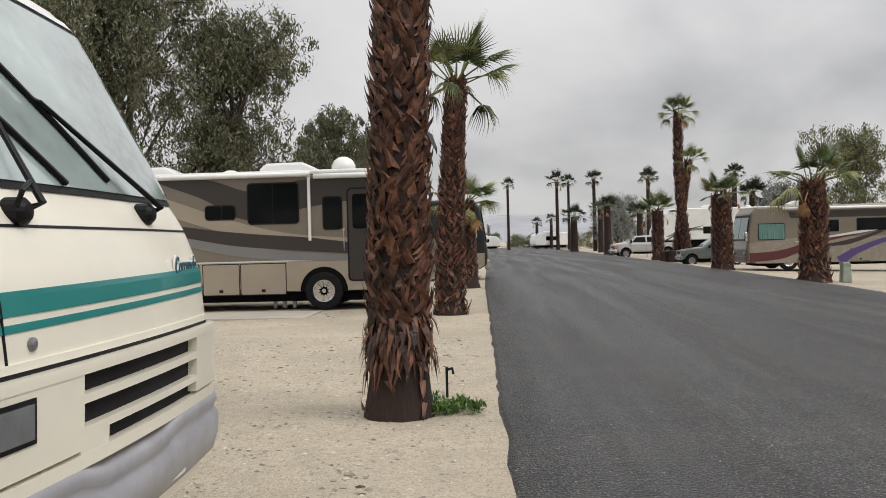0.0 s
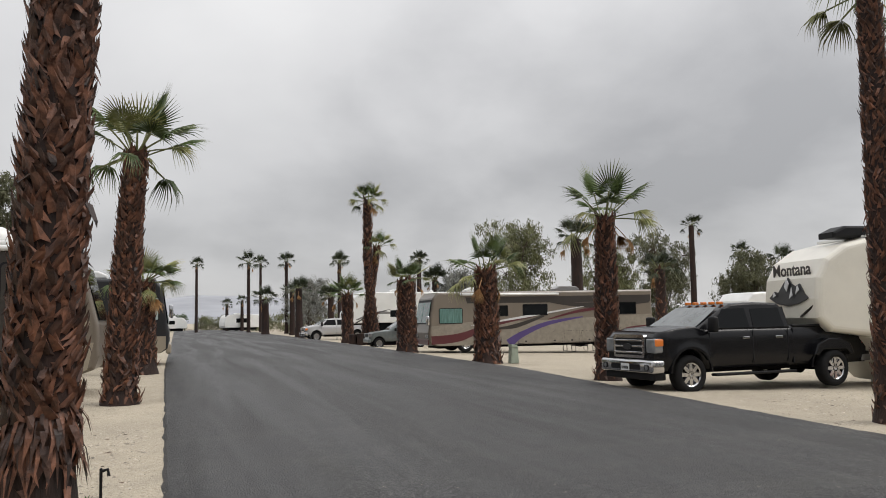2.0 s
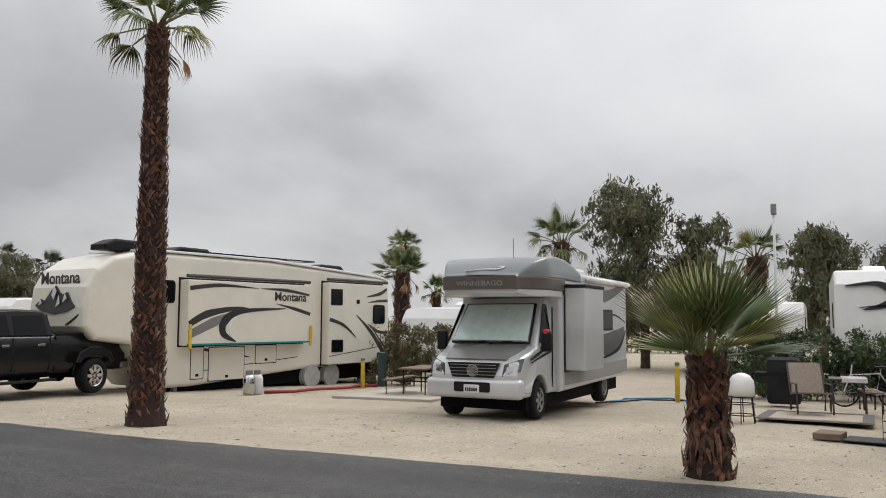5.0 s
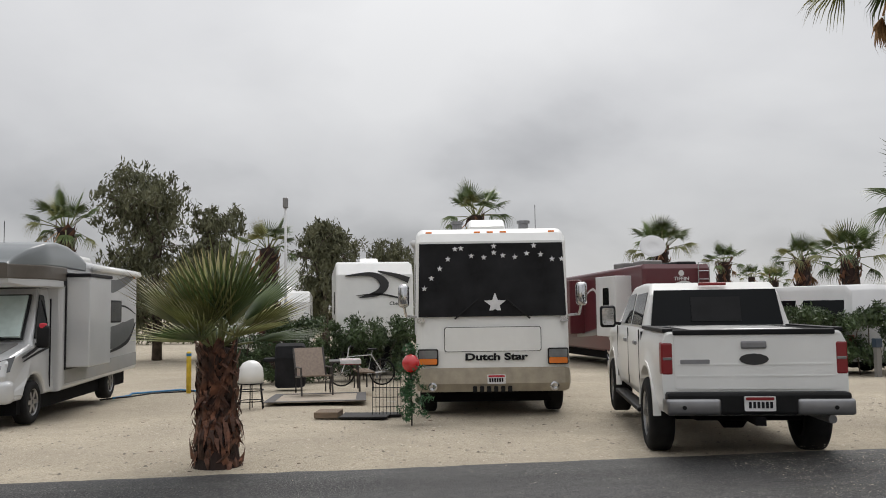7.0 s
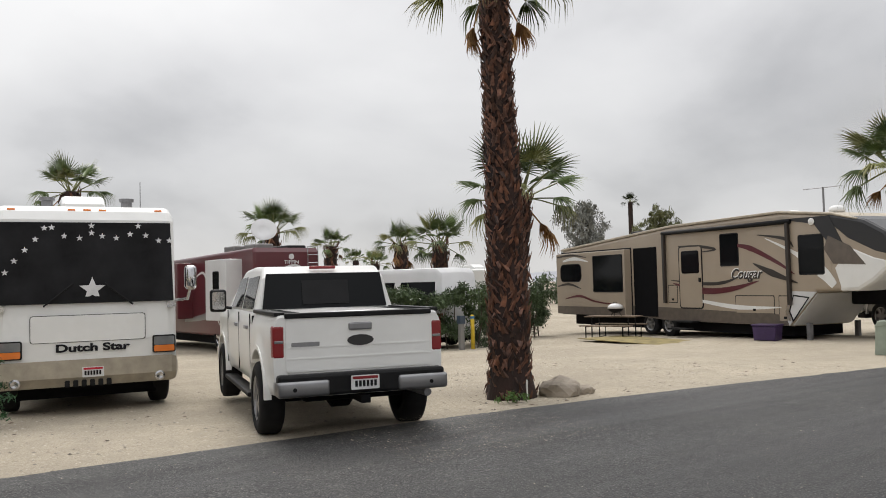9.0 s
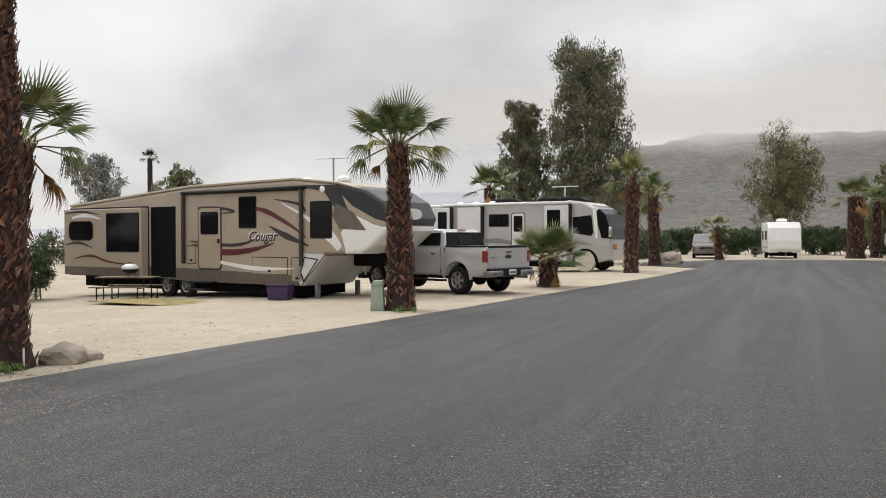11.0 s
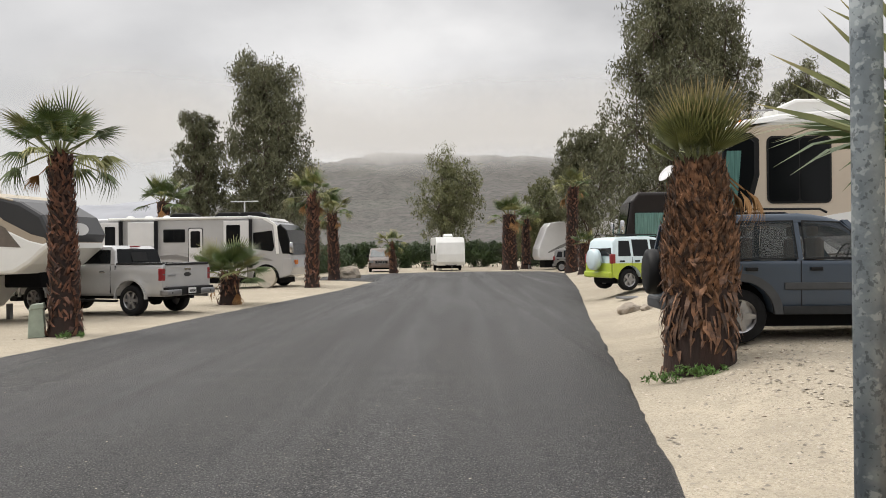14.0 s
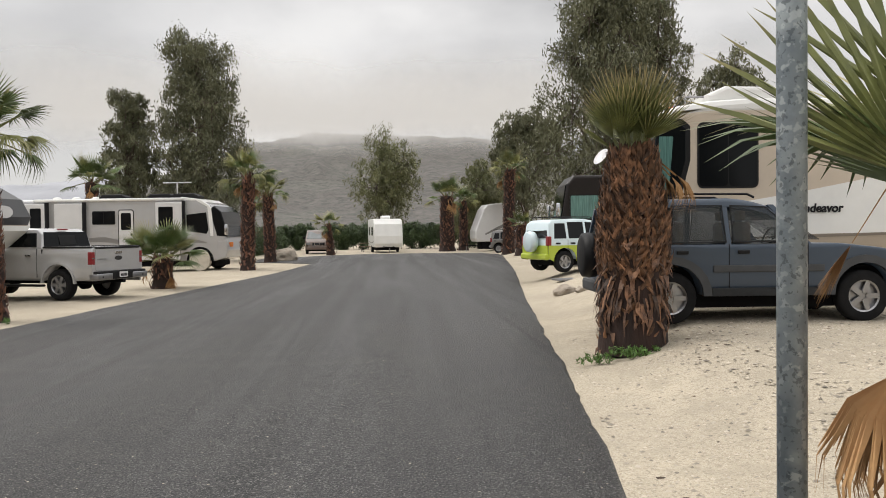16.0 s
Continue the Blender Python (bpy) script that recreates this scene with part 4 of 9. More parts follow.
def hedge(x0, y0, x1, y1, height, depth, seed, mat=None, label="clipped dark green oleander hedge", per=300, leaf=0.075, puff=1.0, dens=16):
    """A hedge: stems and an uneven mass of leaves along a line."""
    rng = random.Random(seed)
    L = math.hypot(x1 - x0, y1 - y0)
    zb = (ground_z(x0, y0) + ground_z(x1, y1)) / 2
    h = thing("hedge", pose((x0 + x1) / 2, (y0 + y1) / 2, zb, 0, 0, math.degrees(math.atan2(y1 - y0, x1 - x0))), label, "hedge", "hedges between the lots")
    stems, cs, rs = bmesh.new(), [], []
    n = max(4, int(L * 2.2))
    for i in range(n):
        x = -L / 2 + L * (i + .5) / n
        y = rng.uniform(-.25, .25) * depth
        tube([(x, y, -0.1), (x + rng.uniform(-.2, .2), y * 1.2, height * .45), (x + rng.uniform(-.3, .3), y * 1.4, height * .85)], 0.025, 5, 0.01, stems, cap=False)
    for i in range(int(L * dens)):
        x = rng.uniform(-L / 2, L / 2)
        z = height * (0.08 + 0.84 * rng.random() ** 0.8)
        cs.append((x, rng.uniform(-.38, .38) * depth, z + 0.13 * noise.noise((x * .9, seed, 0)) * height))
        rs.append(rng.uniform(0.24, 0.42) * puff)
    part("stem", stems, TREEBARK, h)["kind"] = "stuff"
    V, F = leaf_cloud(cs, rs, per, leaf, seed, droop=-0.8)
    ob = part("foliage", raw(V.tolist(), F.tolist(), mat or HEDGE), None, h, "dense narrow evergreen leaves")
    ob["kind"] = "stuff"
    return h


hedge(24.2, 13.4, 23.6, 10.4, 1.95, 1.4, 1, DRYHEDGE, "half-dry olive shrub hedge beside the trailer", per=230)
hedge(27.5, 16.5, 24.6, 13.6, 2.0, 1.4, 2, DRYHEDGE, "half-dry olive shrub hedge", per=200)
hedge(23.2, 7.6, 23.2, 6.2, 1.7, 1.2, 3, HEDGE, per=160)
hedge(24.8, 2.6, 24.6, -2.9, 1.9, 1.5, 4, HEDGE, per=260)
hedge(22.0, -13.0, 20.6, -16.4, 1.9, 1.4, 5, HEDGE, per=260)
hedge(22.7, -16.6, 24.2, -21.6, 1.95, 1.4, 6, HEDGE, per=240)
hedge(11.2, -62.0, 10.4, -79.0, 2.1, 1.6, 7, HEDGE, per=110, leaf=0.14, puff=1.7)
hedge(10.8, -80.0, -9.0, -80.6, 2.3, 1.6, 8, HEDGE, per=190, leaf=0.15, puff=1.7)

palm(63.8, -70.5, 10.2, .3, .26, 1.2, (0, 0), "arch", 18, 0, .3, 90, mat=FROND_FAR, dead=0, label="far slim mast shaped like a palm")

for k, (fx0, fy0, fx1, fy1, fh) in enumerate(((58, -75, 62, -20, 2.6), (62, -18, 60, 45, 2.4), (60, 48, 40, 105, 3.0), (38, 108, 4, 168, 3.0), (-14, 150, 2, 166, 3.0), (-16, 70, -26, 120, 4.0))):
    hedge(fx0, fy0, fx1, fy1, fh, 3.0, 60 + k, LEAF2 if k % 2 else HEDGE, "far dark belt of shrubs and low trees behind the lots", per=70, leaf=0.22, puff=2.6, dens=4)

# the low palm close beside the steel pole: its fans are laid one by one
near = palm(-1.85, -2.62, 1.72, .24, .2, 1.0, (0, 0), "young", 8, 200, .18, 91, mat=FROND_Y, dead=0, label="low fan palm with long green fans and a dry skirt")
tip_ = Vector((0, 0, 1.72 - ground_z(-1.85, -2.62)))
for az, el, s, roll, kind in ((75, 40, 1.1, 0, FROND), (110, 30, 1.3, 0, FROND), (150, 40, 1.3, 0, FROND_Y), (190, 30, 1.3, 0, FROND), (230, 40, 1.3, 0, FROND), (270, 35, 1.3, 0, FROND_Y), (310, 30, 1.35, 0, FROND)):
    part("frond", frond_mesh("stiff" if el > 30 else "arch", kind), None, near, m=Matrix.Translation(tip_) @ pose(0, 0, 0, 0, 0, az) @ pose(.08, 0, 0, roll, -el, 0) @ Matrix.Diagonal((s, s, s, 1)))
for az, el, s in ((2, -34, 1.15), (20, -44, 1.2), (38, -40, 1.15), (-15, -44, 1.1), (60, -45, 1.2), (95, -40, 1.2), (140, -50, 1.2), (200, -45, 1.2), (250, -50, 1.2), (300, -45, 1.2), (10, -55, 1.3), (48, -58, 1.2)):
    part("dead_frond", frond_mesh("dead", FROND_D), None, near, "dry orange-brown hanging frond", m=Matrix.Translation(tip_) @ pose(0, 0, -.12, 0, 0, az) @ pose(.12, 0, 0, 0, -el, 0) @ Matrix.Diagonal((s, s, s, 1)))

# a dry frond hangs from the stout palm's crown, on its western side
top_ = Vector((0, 0, 2.74 - ground_z(-2.93, -10.88)))
for az, el, s in ((172, -34, 1.12), (160, -42, 1.0), (185, -46, .95), (40, -62, .7), (90, -66, .7), (300, -62, .6)):
    part("dead_frond", frond_mesh("dead", FROND_D), None, stout, "dry orange hanging frond", m=Matrix.Translation(top_) @ pose(0, 0, 0, 0, 0, az) @ pose(.18, 0, 0, 0, -el, 0) @ Matrix.Diagonal((s, s * .8, s, 1)))

# the fans that reach past the pole: long petioles, blades held upright, tips dried orange
crown_ = Vector((-1.85, -2.62, 1.72))
back_ = Matrix.Translation(Vector((1.85, 2.62, -ground_z(-1.85, -2.62))))
side_, face_ = Vector((.80, -.60, 0)), Vector((.58, .80, .15)).normalized()
for hub, lean, size in ((Vector((-1.366, -2.612, 1.872)), 2, 1.02), (Vector((-1.537, -2.738, 2.046)), -14, 1.0), (Vector((-1.394, -2.41, 1.834)), -40, .95)):
    a_ = (Vector((0, 0, 1)) * math.cos(radians(lean)) + side_ * math.sin(radians(lean))).normalized()
    b_ = face_.cross(a_).normalized()
    n_ = a_.cross(b_)
    m_ = Matrix((a_, b_, n_)).transposed().to_4x4()
    m_.translation = hub - a_ * .12 * size
    part("frond", frond_mesh("fan", FROND_T), None, near, "upright fan with dry orange tips", m=back_ @ m_ @ Matrix.Diagonal((size, size, size, 1)))
    stem_ = [Vector((p.x + 1.85, p.y + 2.62, p.z - ground_z(-1.85, -2.62))) for p in (crown_, crown_.lerp(hub, .5) + Vector((0, 0, .06)), hub - a_ * .1)]
    part("petiole", tube(stem_, .02, 6, .012), PETIOLE, near)
for hub, lean, size, thin in ((Vector((-1.241, -2.574, 1.922)), 186, .85, .16), (Vector((-1.375, -2.726, 1.907)), 150, .62, .2)):
    a_ = (Vector((0, 0, 1)) * math.cos(radians(lean)) + side_ * math.sin(radians(lean))).normalized()
    b_ = face_.cross(a_).normalized()
    m_ = Matrix((a_, b_, a_.cross(b_))).transposed().to_4x4()
    m_.translation = hub
    part("dead_frond", frond_mesh("dead", FROND_D), None, near, "thin dry hanging strips", m=back_ @ m_ @ Matrix.Diagonal((size, size * thin, size * .3, 1)))

# ---- vehicles: shared builders ----
def plate(points, normal, depth=0.02, bm=None):
    """A flat plate through 3D points, its thickness going against the normal."""
    bm = bm or bmesh.new()
    n = Vector(normal).normalized() * depth
    a = [bm.verts.new(Vector(p)) for p in points]
    b = [bm.verts.new(Vector(p) - n) for p in points]
    fs = [bm.faces.new(a), bm.faces.new(b[::-1])]
    for i in range(len(a)):
        fs.append(bm.faces.new((a[i], b[i], b[(i + 1) % len(a)], a[(i + 1) % len(a)])))
    bmesh.ops.recalc_face_normals(bm, faces=fs)
    return bm


def on_front(pts, x, depth=0.02, out=1):
    """A plate on a front (out=1) or rear (out=-1) wall, from an outline in (y, z)."""
    return plate([(x, y, z) for y, z in pts], (out, 0, 0), depth)


WHEEL_CACHE = {}


def wheel(parent, x, y, r=0.4, w=0.26, rim=None, rim_r=0.58, spokes=5, cap_label="alloy rim"):
    """A tyre with its rim as a sub-part; y > 0 is the left side."""
    rim = rim or ALLOY
    key = (r, w, rim.name, rim_r, spokes, y > 0)
    s = 1 if y > 0 else -1
    if key not in WHEEL_CACHE:
        t = lathe([(r * rim_r, -w / 2), (r * 0.86, -w / 2), (r * 0.97, -w * .42), (r, -w * .3), (r, w * .3), (r * 0.97, w * .42), (r * 0.86, w / 2), (r * rim_r, w / 2), (r * rim_r, -w / 2)], 28, "y", cap=False)
        d = lathe([(r * rim_r * 1.02, s * w * .47), (r * rim_r * .9, s * w * .40), (r * rim_r * .86, s * w * .12), (r * .2, s * w * .15), (r * .16, s * w * .34), (0.001, s * w * .34)], 24, "y", cap=False)
        for k in range(spokes):
            a = 2 * math.pi * k / spokes
            c, q = math.cos(a), math.sin(a)
            h = r * 0.085
            p = [(c * r * .1 - q * h * 1.3, q * r * .1 + c * h * 1.3), (c * r * rim_r * .95 - q * h, q * r * rim_r * .95 + c * h), (c * r * rim_r * .95 + q * h, q * r * rim_r * .95 - c * h), (c * r * .1 + q * h * 1.3, q * r * .1 - c * h * 1.3)]
            slab(p, s * w * .42, w * .12, d)
        WHEEL_CACHE[key] = (finish(t, RUBBER, True), finish(d, rim))
    tm, rm = WHEEL_CACHE[key]
    wh = part("wheel", tm, None, parent, m=Matrix.Translation((x, y, r)))
    part("rim", rm, None, wh, cap_label)
    return wh


def win(parent, x0, x1, z0, z1, y, r=0.07, glass=None, split=None, name="window"):
    s = 1 if y > 0 else -1
    w = part(name, slab(rounded(x0, x1, z0, z1, r), y + s * 0.012, 0.03), BLACK, parent)
    b = 0.035
    panes = [(x0 + b, x1 - b)] if not split else [(x0 + b, split - .012), (split + .012, x1 - b)]
    for a, c in panes:
        part("pane", slab(rounded(a, c, z0 + b, z1 - b, max(0.02, r - b)), y + s * 0.018, 0.01), glass or GLASS, w, "dark tinted pane" if not glass else "")
    return w


def hatch(parent, x0, x1, z0, z1, y, mat, latch=True, r=0.03):
    """A compartment door: a dark joint, the panel in it, and a latch."""
    s = 1 if y > 0 else -1
    d = part("compartment_door", slab(rounded(x0, x1, z0, z1, r), y + s * 0.005, 0.02), INK, parent)
    part("panel", slab(rounded(x0 + .024, x1 - .024, z0 + .024, z1 - .024, r), y + s * 0.012, 0.02), mat, d)
    if latch:
        part("latch", box((x0 + x1) / 2 - .05, (x0 + x1) / 2 + .05, min(y + s * .01, y + s * .022), max(y + s * .01, y + s * .022), z0 + .08, z0 + .15), BLACK, d)
    return d


def rv_door(parent, x0, x1, z0, z1, y, mat, glass=None):
    s = 1 if y > 0 else -1
    d = part("entry_door", slab(rounded(x0, x1, z0, z1, 0.12), y + s * 0.012, 0.03), INK, parent)
    part("panel", slab(rounded(x0 + .042, x1 - .042, z0 + .042, z1 - .042, 0.1), y + s * 0.02, 0.02), mat, d)
    zm = z0 + (z1 - z0) * 0.56
    part("pane", slab(rounded(x0 + .14, x1 - .14, zm, z1 - .16, 0.08), y + s * 0.026, 0.012), glass or GLASS, d)
    part("handle", box(x1 - .16, x1 - .07, min(y + s * .02, y + s * .05), max(y + s * .02, y + s * .05), z0 + (z1 - z0) * .42, z0 + (z1 - z0) * .49, .008), BLACK, d)
    return d


def stripes(parent, y, sets):
    """Painted bands: (material, spine, widths)."""
    for k, (m, spine, widths) in enumerate(sets):
        part("stripe", decal(spine, widths, y, 0.005 + 0.0012 * (k % 5)), m, parent)


def awning(parent, x0, x1, z, y, mat, legs=()):
    s = 1 if y > 0 else -1
    a = part("awning", tube([(x0, y + s * .07, z), (x1, y + s * .07, z)], 0.065, 12), mat, parent, "rolled-up awning case", True)
    for x in legs:
        part("arm", box(x - .035, x + .035, min(y, y + s * .07), max(y, y + s * .07), z - 1.65, z - .02, .01), mat, a)
    return a


def roof_ac(parent, x, y, z, mat=None, w=0.72):
    pr = [(x - w, z - .02), (x - w, z + .12), (x - w * .75, z + .26), (x + w * .55, z + .27), (x + w, z + .12), (x + w, z - .02)]
    bm = prism(pr, 0.34, 0.06)
    bmesh.ops.translate(bm, verts=bm.verts[:], vec=(0, y, 0))
    u = part("roof_unit", bm, mat or WHITE, parent, "roof air conditioner shroud")
    for k in range(5):
        part("vent_slat", box(x - w * .55 + k * .12, x - w * .55 + k * .12 + .05, y - .2, y + .2, z + .262, z + .272), BLACK, u)
    return u


def vent(parent, x, y, z, mat=None, r=.22):
    return part("roof_vent", lathe([(r, z - .02), (r, z + .05), (r * .9, z + .12), (r * .5, z + .17), (0.01, z + .18)], 16, bm=None), mat or WHITE, parent, "domed roof vent", True, Matrix.Translation((x, y, 0)))


def mirror(parent, x, y, z, mat=None, h=0.38, d=0.2):
    s = 1 if y > 0 else -1
    m = part("side_mirror", box(x - .06, x + .08, min(y, y + s * d), max(y, y + s * d), z - h / 2, z + h / 2, .045, 3), mat or BLACK, parent, smooth=True)
    part("mirror_arm", tube([(x, y + s * .05, z - h * .3), (x - .05, y - s * .12, z - h * .35)], .025, 6), BLACK, m)
    part("mirror_glass", on_front(rounded(min(y, y + s * d) + .03, max(y, y + s * d) - .03, z - h / 2 + .04, z + h / 2 - .04, .03), x - .062, .006, -1), CHROME, m)
    return m


def words(parent, txt, size, x, z, y, mat, shear=0.15, bold=0.0, squash=1.0, front=None, name="lettering"):
    """Lettering on a side wall (at y), or on a front or rear wall (front = (x, out))."""
    me = text_mesh(txt, size, mat, 0.004, shear, bold, squash)
    if front:
        m = pose(front[0], x, z, 90, 0, 90 * front[1])
    else:
        m = pose(x, y, z, 90, 0, 0 if y < 0 else 180)
    return part(name, me, None, parent, m=m)


def number_plate(parent, y, z, x, out, w=0.31, band=None):
    p = part("number_plate", on_front(rounded(y - w / 2, y + w / 2, z - .075, z + .075, .012), x, .012, out), PLATE, parent, "small white registration plate")
    if band:
        part("plate_band", on_front(rounded(y - w * .45, y + w * .45, z + .035, z + .065, .01), x + out * .004, .004, out), band, p)
    for k in range(6):
        part("plate_bar", on_front(rounded(y - w * .4 + k * w * .135, y - w * .4 + k * w * .135 + .028, z - .045, z + .02, .005), x + out * .004, .004, out), INK, p)
    return p


def arched(z_low, cx, r, zc):
    """The wheel opening as part of a lower edge at z_low, drawn from rear to front."""
    pts = []
    for k in range(11):
        a = math.pi * k / 10
        pts.append((cx - r * math.cos(a), max(z_low, zc + r * math.sin(a) * 1.0) if 0 < k < 10 else z_low))
    return pts


def loft(xs, lo, hi, wide, crown=.02, edge=.05):
    """A vehicle body: closed side walls between a lower and an upper line, with rounded shoulders; wide(x, z) is the half width."""
    levels = (0, .12, .25, .4, .55, .7, .84, .94)
    verts, faces = [], []
    n = len(levels) + 3
    for s in (1, -1):
        for x in xs:
            a, b = lo(x), hi(x)
            for v in levels:
                z = a + (b - edge - a) * v
                verts.append((x, s * wide(x, z), z))
            w = wide(x, b)
            verts += [(x, s * (w - edge * .08), b - edge * .45), (x, s * (w - edge * .4), b - edge * .12), (x, s * (w - edge), b)]
    m, half_n = len(xs), len(xs) * n
    for s in (0, 1):
        for i in range(m - 1):
            for j in range(n - 1):
                k = s * half_n + i * n + j
                faces.append((k, k + 1, k + n + 1, k + n) if s == 0 else (k, k + n, k + n + 1, k + 1))
    mid = len(verts)
    for x in xs:
        verts.append((x, 0, hi(x) + crown))
    for i in range(m - 1):
        a, b = i * n + n - 1, half_n + i * n + n - 1
        faces += [(a, mid + i, mid + i + 1, a + n), (mid + i, b, b + n, mid + i + 1)]
        faces.append((i * n, (i + 1) * n, half_n + (i + 1) * n, half_n + i * n))
    for i in (0, m - 1):
        c = len(verts)
        verts += [verts[i * n + j] for j in range(n)] + [verts[half_n + i * n + j] for j in range(n)]
        for j in range(n - 1):
            q = (c + j, c + n + j, c + n + j + 1, c + j + 1)
            faces.append(q if i == 0 else q[::-1])
    return verts, faces


def steps(points, step):
    """Stations along x between given ones, no further apart than step."""
    out = []
    pts = sorted(set(points))
    for a, b in zip(pts, pts[1:]):
        k = max(1, math.ceil((b - a) / step))
        out += [a + (b - a) * i / k for i in range(k)]
    return out + [pts[-1]]


def wheel_gap(x, low, axles, r, zc):
    """The lower edge of a body side, lifted over the wheels."""
    z = low
    for cx in axles:
        d = abs(x - cx)
        if d < r:
            z = max(z, zc + math.sqrt(r * r - d * d))
    return z


# ---- pickups ----
def pickup(x, y, heading, z, mat, label, wb=3.7, half=0.98, roof=1.93, hood=1.30, belt=1.30, bed_top=1.32, rear=1.15, front=0.95, cab=(0.62, 2.75), tyre=0.40, lift=0.0,
           scale=1.0, trim=None, arch_mat=None, dually=False, rim=None, tail=RED, plate_band=None, poke=0.0):
    """A crew-cab pickup truck; the rear axle is the origin and the front points along +x."""
    trim = trim or CHROME
    t = thing("pickup_truck", pose(x, y, z, 0, 0, heading) @ Matrix.Diagonal((scale, scale, scale, 1)), label, "pickup truck", "parked vehicles")
    f = wb + front
    low = 0.52
    c0, c1 = cab
    upper = ((-rear, bed_top - .03), (-rear + .04, bed_top), (c0 - .09, bed_top), (c0 - .06, belt + .02), (c1 + .5, belt + .03), (c1 + .82, hood + .06), (f - .5, hood + .02), (f - .14, hood - .05), (f, hood - .16))
    ra = tyre + .10

    def side_w(px, pz):
        w = half - .06 * smooth((.78 - pz) / .3) - .04 * smooth((pz - belt + .14) / .16)
        w -= .13 * smooth((px - f + .42) / .42) ** 2
        for cx in (0, wb):
            d = math.hypot(px - cx, pz - tyre - .04)
            w += .035 * max(0, 1 - abs(d - ra) / .17)
        return w
    xs = steps([-rear, -rear + .04, -ra, 0, ra, c0 - .09, c0 - .06, c1 + .5, c1 + .82, wb - ra, wb, wb + ra, f - .14, f - .06, f], .09)
    part("body", raw(*loft(xs, lambda px: wheel_gap(px, low + .1 * smooth((px - f + .2) / .2), (0, wb), ra, tyre + .04), lambda px: along(upper, px), side_w), mat, smooth=True), None, t)
    part("seam_gap", box(c0 - .1, c0 - .075, -half + .005, half - .005, low + .05, bed_top - .05), INK, t)
    part("underbody", box(-rear + .3, f - .25, -half * .62, half * .62, 0.42, 0.95, .05), DARK, t)
    gh = [(c0 - .06, belt), (c0 + .02, roof - .16), (c0 + .22, roof - .02), (c0 + .9, roof), (c1 - .35, roof - .03), (c1 - .1, roof - .12), (c1 + .82, belt)]
    part("cab", prism(gh, half, 0.05, 3, lambda px, pz: half - .04 - .15 * (pz - belt) / (roof - belt)), mat, t)
    mid_ = (c0 + c1) / 2 + .15

    def slope(pz, s):
        return s * (half - .04 - .15 * (pz - belt) / (roof - belt) + .006)
    for s in (1, -1):
        for a, b, lean in ((c0 + .14, mid_ - .06, -.1), (mid_ + .04, c1 + .25, .42)):
            q = [(a - .02 * (lean < 0), belt + .05), (b + (.05 if lean > 0 else 0), belt + .05), (b - lean * (.75 if lean > 0 else 0), roof - .15), (a + .06, roof - .13)]
            part("side_window", plate([(px, slope(pz, s), pz) for px, pz in q], (0, s, .3), .02), GLASS, t)
        for xs in (c0 + .08, mid_, c1 + .42):
            part("door_seam", box(xs - .006, xs + .006, min(s * (half - .01), s * (half + .004)), max(s * (half - .01), s * (half + .004)), low + .08, belt), INK, t)
        for xs in (c0 + .25, mid_ + .12):
            part("door_handle", box(xs, xs + .2, min(s * half, s * (half + .03)), max(s * half, s * (half + .03)), belt - .2, belt - .15, .01), trim if trim is not BLACK else mat, t)
        mirror(t, c1 + .42, s * (half + .02), belt + .14, BLACK, 0.34, 0.24)
        tl = part("tail_light", box(-rear - .006, -rear + .14, min(s * (half - .115), s * (half + .006)), max(s * (half - .115), s * (half + .006)), bed_top - .46, bed_top - .12, .02), tail, t)
        part("reverse_lens", box(-rear - .010, -rear + .02, min(s * (half - .105), s * (half - .01)), max(s * (half - .105), s * (half - .01)), bed_top - .305, bed_top - .275, .005), LAMPGLASS, tl)
        part("head_light", box(f - .30, f + .03, min(s * (half - .38), s * (half - .05)), max(s * (half - .38), s * (half - .05)), hood - .50, hood - .18, .04, 3), LAMPGLASS, t, "clear headlamp", True)
        part("turn_light", box(f - .31, f + .02, min(s * (half - .13), s * (half - .042)), max(s * (half - .13), s * (half - .042)), hood - .36, hood - .19, .03), AMBER, t)
        part("running_board", box(c0 - .1, wb - tyre - .2, min(s * (half - .12), s * (half + .06)), max(s * (half - .12), s * (half + .06)), low - .16, low - .1, .02), BLACK, t)
        for cx in (0, wb):
            ring = bmesh.new()
            pts = [(cx - (tyre + .10) * math.cos(math.pi * k / 12), tyre + .04 + (tyre + .10) * math.sin(math.pi * k / 12)) for k in range(13)]
            outr = [(cx - (tyre + .15) * math.cos(math.pi * k / 12), tyre + .04 + (tyre + .15) * math.sin(math.pi * k / 12)) for k in range(13)]
            slab(pts + outr[::-1], s * (half + .036), .08, ring)
            part("wheel_arch_trim", ring, arch_mat or mat, t)
        for cx in (0, wb):
            yy = s * (half - .14 + poke)
            if dually and cx == 0:
                part("dual_fender", prism([(-.62, .75), (-.5, 1.0), (-.2, 1.12), (.2, 1.12), (.5, 1.0), (.62, .75), (.5, .72), (.35, .85), (-.35, .85), (-.5, .72)], .12, .03), mat, t, m=Matrix.Translation((0, s * (half + .08), 0)))
                yy = s * (half + .06)
            wheel(t, cx, yy, tyre, .28, rim, .62, 8 if dually else 6)
    # windows of the cab's ends
    part("windshield", plate([(c1 + .80, -half + .12, belt + .03), (c1 + .80, half - .12, belt + .03), (c1 - .02, half - .27, roof - .10), (c1 - .02, -half + .27, roof - .10)], (.7, 0, .75), .015), WINDGLASS, t)
